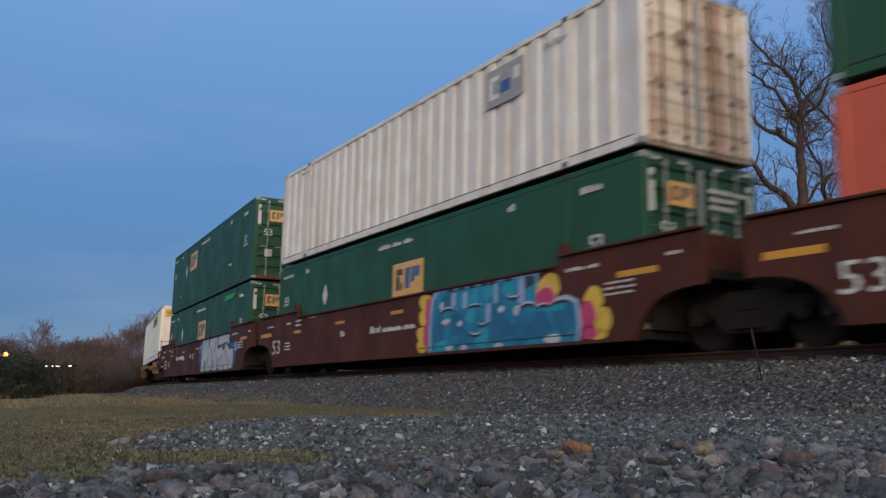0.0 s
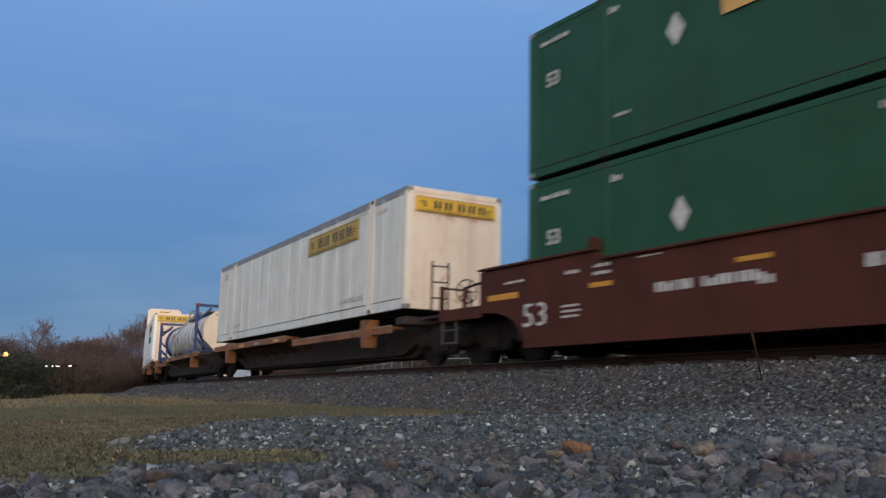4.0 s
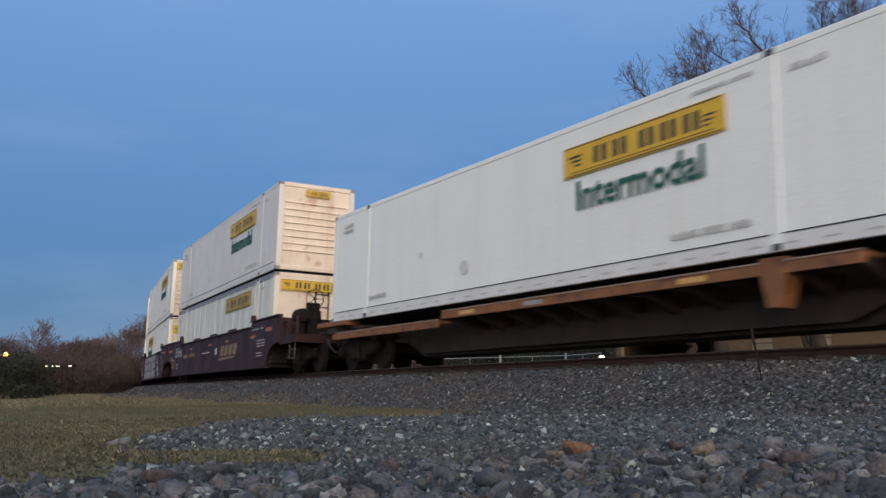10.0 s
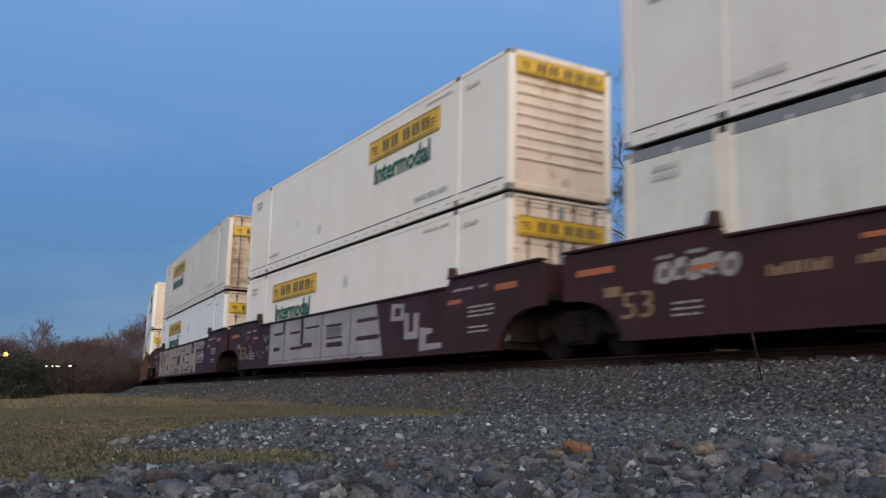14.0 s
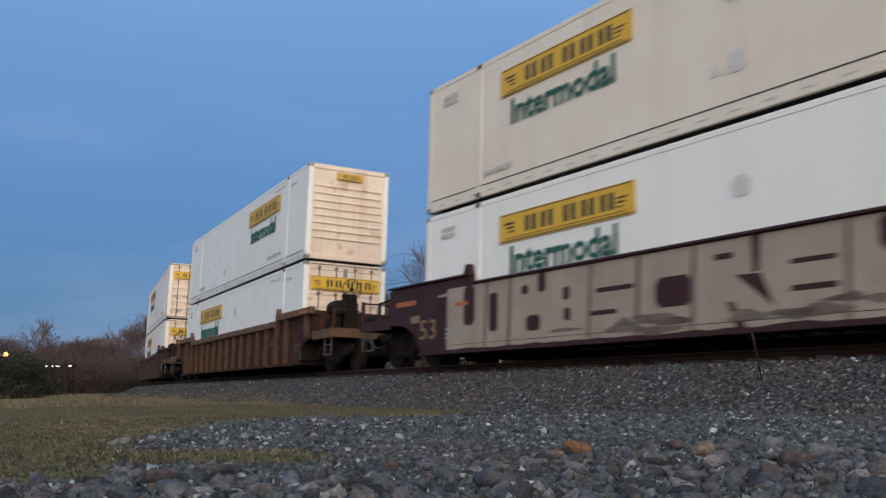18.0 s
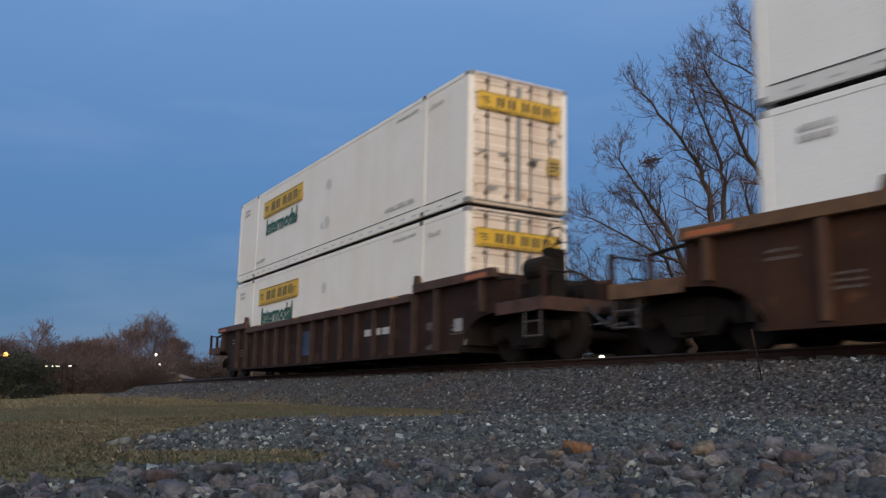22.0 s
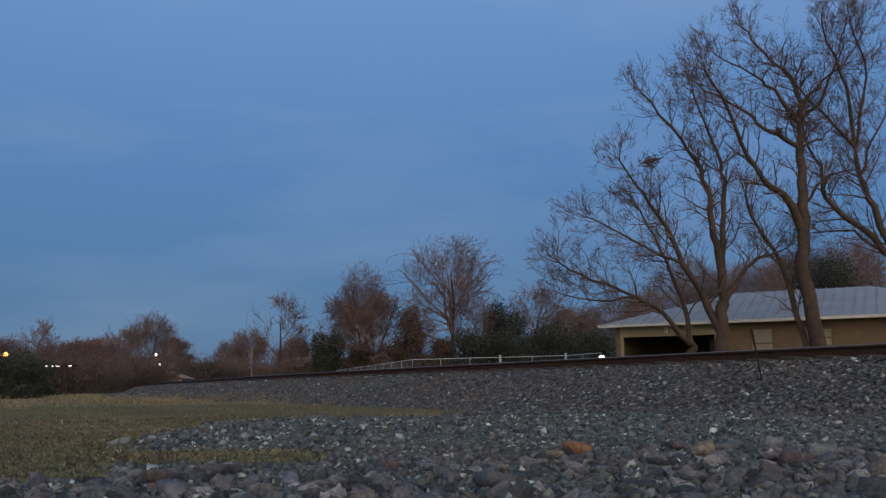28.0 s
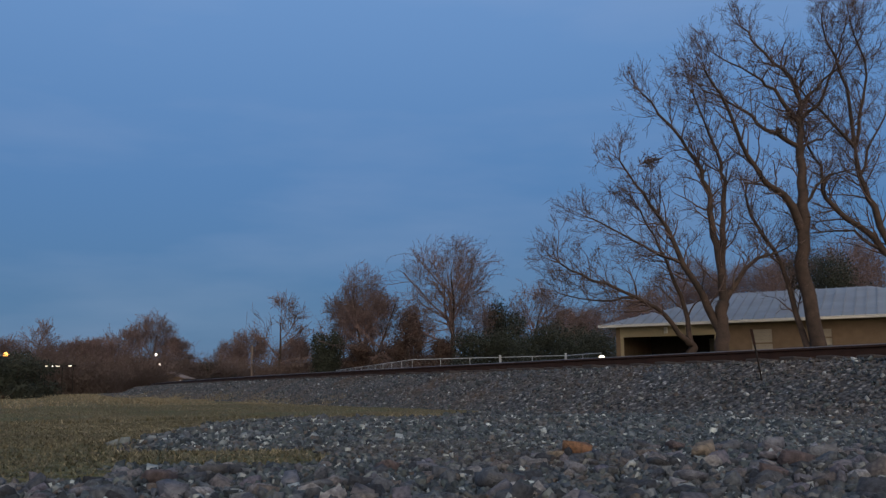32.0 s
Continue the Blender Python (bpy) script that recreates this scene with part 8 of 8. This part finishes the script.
def rock_shapes(extra, count, seed):
    """Angular broken stones: hulls of battered blocks."""
    rng = np.random.default_rng(seed)
    out = []
    for k in range(count):
        bm = bmesh.new()
        box = np.array([(a, b, c) for a in (-1, 1) for b in (-1, 1) for c in (-1, 1)], float) * rng.uniform(0.35, 0.80, (8, 3))
        more = rng.normal(0, 1, (extra, 3))
        more *= rng.uniform(0.7, 1.0, (extra, 1)) / np.linalg.norm(more, axis=1, keepdims=True)
        d = np.vstack([box, more]) * np.array([1.15, rng.uniform(0.55, 0.95), rng.uniform(0.28, 0.62)])
        for p in d:
            bm.verts.new(p)
        hull = bmesh.ops.convex_hull(bm, input=bm.verts[:])
        loose = [v for v in bm.verts if not v.link_faces]
        bmesh.ops.delete(bm, geom=loose, context="VERTS")
        bmesh.ops.triangulate(bm, faces=bm.faces[:])
        bmesh.ops.recalc_face_normals(bm, faces=bm.faces[:])
        bm.verts.ensure_lookup_table()
        bm.verts.index_update()
        out.append((np.array([v.co[:] for v in bm.verts]), np.array([[v.index for v in f.verts] for f in bm.faces])))
        bm.free()
    return out


def spin(rng, n):
    """Random turns, mostly about the upright axis."""
    a, b, c = rng.uniform(0, math.tau, n), rng.normal(0, 0.75, n), rng.normal(0, 0.75, n)
    ca, sa, cb, sb, cc, sc = np.cos(a), np.sin(a), np.cos(b), np.sin(b), np.cos(c), np.sin(c)
    m = np.empty((n, 3, 3))
    m[:, 0] = np.stack([ca * cb, ca * sb * sc - sa * cc, ca * sb * cc + sa * sc], 1)
    m[:, 1] = np.stack([sa * cb, sa * sb * sc + ca * cc, sa * sb * cc - ca * sc], 1)
    m[:, 2] = np.stack([-sb, cb * sc, cb * cc], 1)
    return m


ROUGH = rock_shapes(0, 60, 5)
FINE = rock_shapes(16, 36, 6)


def scatter(name, x, y, size, seed, sink=0.25, label="", mat="stone"):
    rng = np.random.default_rng(seed)
    n = len(x)
    z = ground_z(x, y) + size * (0.45 - sink)
    pick = rng.integers(0, len(ROUGH), n)
    turn = spin(rng, n)
    at_ = np.stack([x, y, z], 1)
    vs, fs, off = [], [], 0
    for k, (v0, f0) in enumerate(ROUGH):
        i = np.nonzero(pick == k)[0]
        v = np.einsum("nij,kj->nki", turn[i], v0) * size[i][:, None, None] + at_[i][:, None, :]
        vs.append(v.reshape(-1, 3))
        fs.append((np.arange(len(i))[:, None, None] * len(v0) + f0[None]).reshape(-1, 3) + off)
        off += len(i) * len(v0)
    return tagged(new(name, joined(name, np.vstack(vs), np.vstack(fs), M[mat])), label, "gravel", kind="stuff")


def sector(rng, n, r0, r1, a0, a1):
    r = np.sqrt(rng.uniform(r0 * r0, r1 * r1, n))
    a = np.radians(rng.uniform(a0, a1, n))
    return r * np.sin(a), r * np.cos(a)


def lay_stones():
    rng = np.random.default_rng(3)
    # the nearest stones, each by itself
    meshes = [joined("stone", v, f, M["stone_near"]) for v, f in FINE]
    x, y = sector(rng, 6500, 1.0, 2.35, -27, 28)
    keep = (turf_at(x, y) < 0.35) & ((x > -0.25) | (np.hypot(x, y) < 1.62))
    x, y = x[keep], y[keep]
    # coarse pieces lie in a band by the lawn's corner, finer ones behind it
    coarse = smooth(1.72, 1.42, np.hypot(x, y) - 0.22 * smooth(-0.25, 0.35, x) + 0.05 * wave(x * 11, y * 11))
    sizes = np.clip(rng.lognormal(math.log(0.0066), 0.42, len(x)) * (1 + 0.5 * coarse), 0.004, 0.012 + 0.012 * coarse)
    order = np.argsort(-sizes)[:290]
    near = np.zeros(len(x), bool)
    near[order] = True
    for k in order:
        ob = new("stone", meshes[k % len(meshes)])
        ob.parent = ground
        s = sizes[k]
        ob.matrix_local = (Matrix.Translation((x[k], y[k], gz(x[k], y[k]) + s * 0.18)) @ Euler((rng.normal(0, 0.5), rng.normal(0, 0.5), rng.uniform(0, 6.28))).to_matrix().to_4x4()
                           @ Matrix.Scale(s, 4))
    scatter("gravel", x[~near], y[~near], sizes[~near], 31, label="loose crushed grey stone round larger pieces", mat="stone_fine")
    x, y = sector(rng, 16000, 0.9, 2.6, -28, 29)
    keep = turf_at(x, y) < rng.uniform(0.2, 0.5, len(x))
    scatter("gravel", x[keep], y[keep], rng.uniform(0.005, 0.011, keep.sum()), 32, label="fine crushed grey stone between larger pieces", mat="stone_fine")
    # marked stones
    for (a, b, s, mt, tilt) in ((0.25, 1.72, 0.047, "stone_orange", 8), (0.195, 1.64, 0.032, "stone_tan", 30), (0.393, 1.81, 0.027, "stone_dark", 10), (0.435, 1.72, 0.036, "stone_plum", 21), (0.442, 1.56, 0.044, "stone_tan", 60),
                                (0.47, 1.585, 0.022, "stone_orange", 20), (0.455, 1.78, 0.024, "stone_tan", 75), (0.063, 1.16, 0.046, "stone_slate", 25), (0.09, 1.20, 0.026, "stone_plum", 5), (-0.36, 1.40, 0.038, "stone_dark", 40), (-0.41, 1.32, 0.034, "stone_plum", 15),
                                (-0.34, 1.14, 0.036, "stone_blue", 80), (-0.095, 1.47, 0.031, "stone_plum", 33), (-0.03, 1.50, 0.029, "stone_blue", 12), (0.592, 1.66, 0.036, "stone_blue", 50), (0.525, 1.68, 0.032, "stone_slate", 65),
                                (0.33, 1.42, 0.030, "stone_dark", 22), (0.52, 1.36, 0.040, "stone_plum", 11), (0.60, 1.46, 0.040, "stone_slate", 44), (-0.21, 1.25, 0.033, "stone_blue", 70), (0.19, 1.35, 0.032, "stone_blue", 18),
                                (-0.17, 1.20, 0.030, "stone_slate", 52), (0.32, 1.20, 0.034, "stone_blue", 27), (0.44, 1.22, 0.030, "stone_plum", 9), (-0.47, 1.18, 0.024, "stone_blue", 35), (0.0, 1.32, 0.030, "stone_slate", 14), (0.40, 1.13, 0.030, "stone_slate", 31)):
        ob = new("stone", joined("stone", *FINE[int(tilt) % len(FINE)], M[mt]))
        ob.parent = ground
        ob.matrix_local = Matrix.Translation((a, b, gz(a, b) + s * 0.30)) @ Euler((0.2, 0.15, radians(tilt * 4))).to_matrix().to_4x4() @ Matrix.Scale(s * 0.8, 4)
    # the gravel apron
    x, y = sector(rng, 56000, 2.2, 4.6, -27, 29)
    keep = turf_at(x, y) < rng.uniform(0.15, 0.6, len(x))
    scatter("gravel", x[keep], y[keep], np.clip(rng.lognormal(math.log(0.0074), 0.42, keep.sum()), 0.004, 0.020), 33, label="apron of crushed grey stone", mat="stone_fine")
    x, y = sector(rng, 26000, 4.6, 9.5, -22, 30)
    s, off = track_coords(x, y)
    keep = (turf_at(x, y) < rng.uniform(0.15, 0.6, len(x))) & (off > 2.6)
    scatter("gravel", x[keep], y[keep], np.clip(rng.lognormal(math.log(0.0145), 0.35, keep.sum()), 0.008, 0.034), 34, label="crushed grey stone below the track bank")
    # the bank itself
    n = 21000
    s = -26 + 38 * rng.uniform(0, 1, n) ** 0.72
    off = rng.uniform(1.35, 4.6, n)
    th = TH0 + s / R
    x, y = CX + (R + off) * np.sin(th), CY - (R + off) * np.cos(th)
    keep = turf_at(x, y) < 0.6
    scatter("ballast", x[keep], y[keep], np.clip(rng.lognormal(math.log(0.030), 0.25, keep.sum()), 0.016, 0.05), 35, sink=0.3, label="coarse dark ballast stone on the track bank")
    n = 7000
    s = rng.uniform(-62, -24, n)
    off = rng.uniform(1.35, 4.2, n)
    th = TH0 + s / R
    x, y = CX + (R + off) * np.sin(th), CY - (R + off) * np.cos(th)
    scatter("ballast", x, y, rng.uniform(0.03, 0.055, n), 36, sink=0.3, label="coarse dark ballast stone farther along the bank")


lay_stones()


def grass_material(name, stops):
    m = stone_material(name, stops, 0.2, dirt=0.45, soil=(0.125, 0.098, 0.056), patch=3.0)
    return m


M["grass"] = grass_material("dry_olive_grass", [(0.0, (0.062, 0.064, 0.036)), (0.5, (0.098, 0.092, 0.054)), (0.85, (0.145, 0.126, 0.080)), (1.0, (0.20, 0.172, 0.12))])
M["straw"] = grass_material("pale_dead_grass", [(0.0, (0.13, 0.108, 0.062)), (0.5, (0.20, 0.165, 0.098)), (1.0, (0.29, 0.245, 0.16))])


def blades(name, x, y, length, width, seed, mat, label, flop=0.6):
    rng = np.random.default_rng(seed)
    n = len(x)
    z = ground_z(x, y) - 0.004
    az = rng.uniform(0, math.tau, n)
    lean = rng.uniform(0.1, flop, n) * length
    base = np.stack([x, y, z], 1)
    side = np.stack([-np.sin(az), np.cos(az), np.zeros(n)], 1) * width[:, None]
    mid = base + np.stack([np.cos(az) * lean * 0.35, np.sin(az) * lean * 0.35, length * 0.6], 1)
    tip = base + np.stack([np.cos(az) * lean, np.sin(az) * lean, length * rng.uniform(0.7, 1.0, n)], 1)
    v = np.stack([base - side, base + side, mid + side * 0.7, mid - side * 0.7, tip], 1).reshape(-1, 3)
    k = np.arange(n)[:, None] * 5
    f = np.concatenate([k + np.array([[0, 1, 2]]), k + np.array([[0, 2, 3]]), k + np.array([[3, 2, 4]])], 0)
    return tagged(new(name, joined(name, v, f, M[mat])), label, "grass", kind="stuff")


def lay_grass():
    rng = np.random.default_rng(8)
    x, y = sector(rng, 120000, 1.25, 5.0, -29, -4)
    keep = turf_at(x, y) > rng.uniform(0.3, 0.8, len(x))
    x, y = x[keep], y[keep]
    clump = 0.6 + 0.5 * wave(x * 6, y * 6) + 0.3 * wave(x * 23, y * 23)
    dead = rng.uniform(0, 1, len(x)) < 0.20 + 0.25 * wave(x * 2.3 + 1, y * 2.3)
    long = np.clip(rng.uniform(0.005, 0.013, len(x)) * (0.7 + 0.7 * clump), 0.004, 0.026)
    wide = rng.uniform(0.0008, 0.0018, len(x))
    blades("grass", x[~dead], y[~dead], long[~dead], wide[~dead], 41, "grass", "short dry olive winter grass", 1.6)
    blades("grass", x[dead], y[dead], long[dead] * 1.1, wide[dead], 46, "straw", "withered blades in the short grass", 2.2)
    x, y = sector(rng, 50000, 5.0, 22, -29, 6)
    s, off = track_coords(x, y)
    keep = (turf_at(x, y) > rng.uniform(0.3, 0.8, len(x))) & (off > 2.7)
    x, y = x[keep], y[keep]
    dead = rng.uniform(0, 1, len(x)) < 0.25 + 0.35 * wave(x * 0.9, y * 0.9)
    long, wide = rng.uniform(0.012, 0.040, len(x)), rng.uniform(0.002, 0.004, len(x))
    blades("grass", x[~dead], y[~dead], long[~dead], wide[~dead], 42, "grass", "short dry winter lawn", 1.2)
    blades("grass", x[dead], y[dead], long[dead], wide[dead], 47, "straw", "withered blades in the lawn", 1.6)
    n = 26000
    s = rng.uniform(-58, -7, n)
    off = 4.6 + rng.normal(0, 0.75, n) + 0.4 * np.sin(s * 0.5)
    th = TH0 + s / R
    x, y = CX + (R + off) * np.sin(th), CY - (R + off) * np.cos(th)
    blades("grass", x, y, rng.uniform(0.02, 0.075, n) * (0.45 + 0.6 * np.sin(s * 0.37) ** 2 + 0.4 * wave(x * 0.8, y * 0.8) ** 2), rng.uniform(0.004, 0.009, n), 43, "straw", "strip of pale dead grass along the bank", 2.4)
    n = 16000
    s = rng.uniform(-34, -3.5, n)
    off = 3.05 + rng.normal(0, 0.22, n) + 0.12 * np.sin(s * 0.7)
    th = TH0 + s / R
    x, y = CX + (R + off) * np.sin(th), CY - (R + off) * np.cos(th)
    blades("grass", x, y, rng.uniform(0.02, 0.07, n) * (0.5 + 0.6 * np.sin(s * 0.6) ** 2), rng.uniform(0.003, 0.007, n), 45, "straw", "thin pale dead grass below the bank", 1.2)
    n = 9000
    x, y = sector(rng, n, 22, 60, -29, -17)
    s, off = track_coords(x, y)
    keep = off > 3.2
    blades("grass", x[keep], y[keep], rng.uniform(0.03, 0.08, keep.sum()), rng.uniform(0.008, 0.016, keep.sum()), 44, "straw", "pale dead grass at the lawn's far edge", 0.9)


lay_grass()


# ================= movement =================
def motions():
    times = [k * 1.0 for k in range(33)]
    for thing, s, h in RIDERS:
        walk(thing, [(t, track_pose(s + travelled(t)) @ Matrix.Translation((0, 0, h))) for t in times])
    for w, ax, s in WHEELS:
        rows = []
        for k in range(0, 32 * 15 + 1):
            t = k / 15
            p = s + travelled(t)
            if -66 < p < 26 or k in (0, 32 * 15):
                rows.append((t, pose(ax, 0, AXLE_H) @ Matrix.Rotation(min(max(p, -66), 26) / WHEEL_R, 4, "Y")))
        walk(w, rows)


motions()
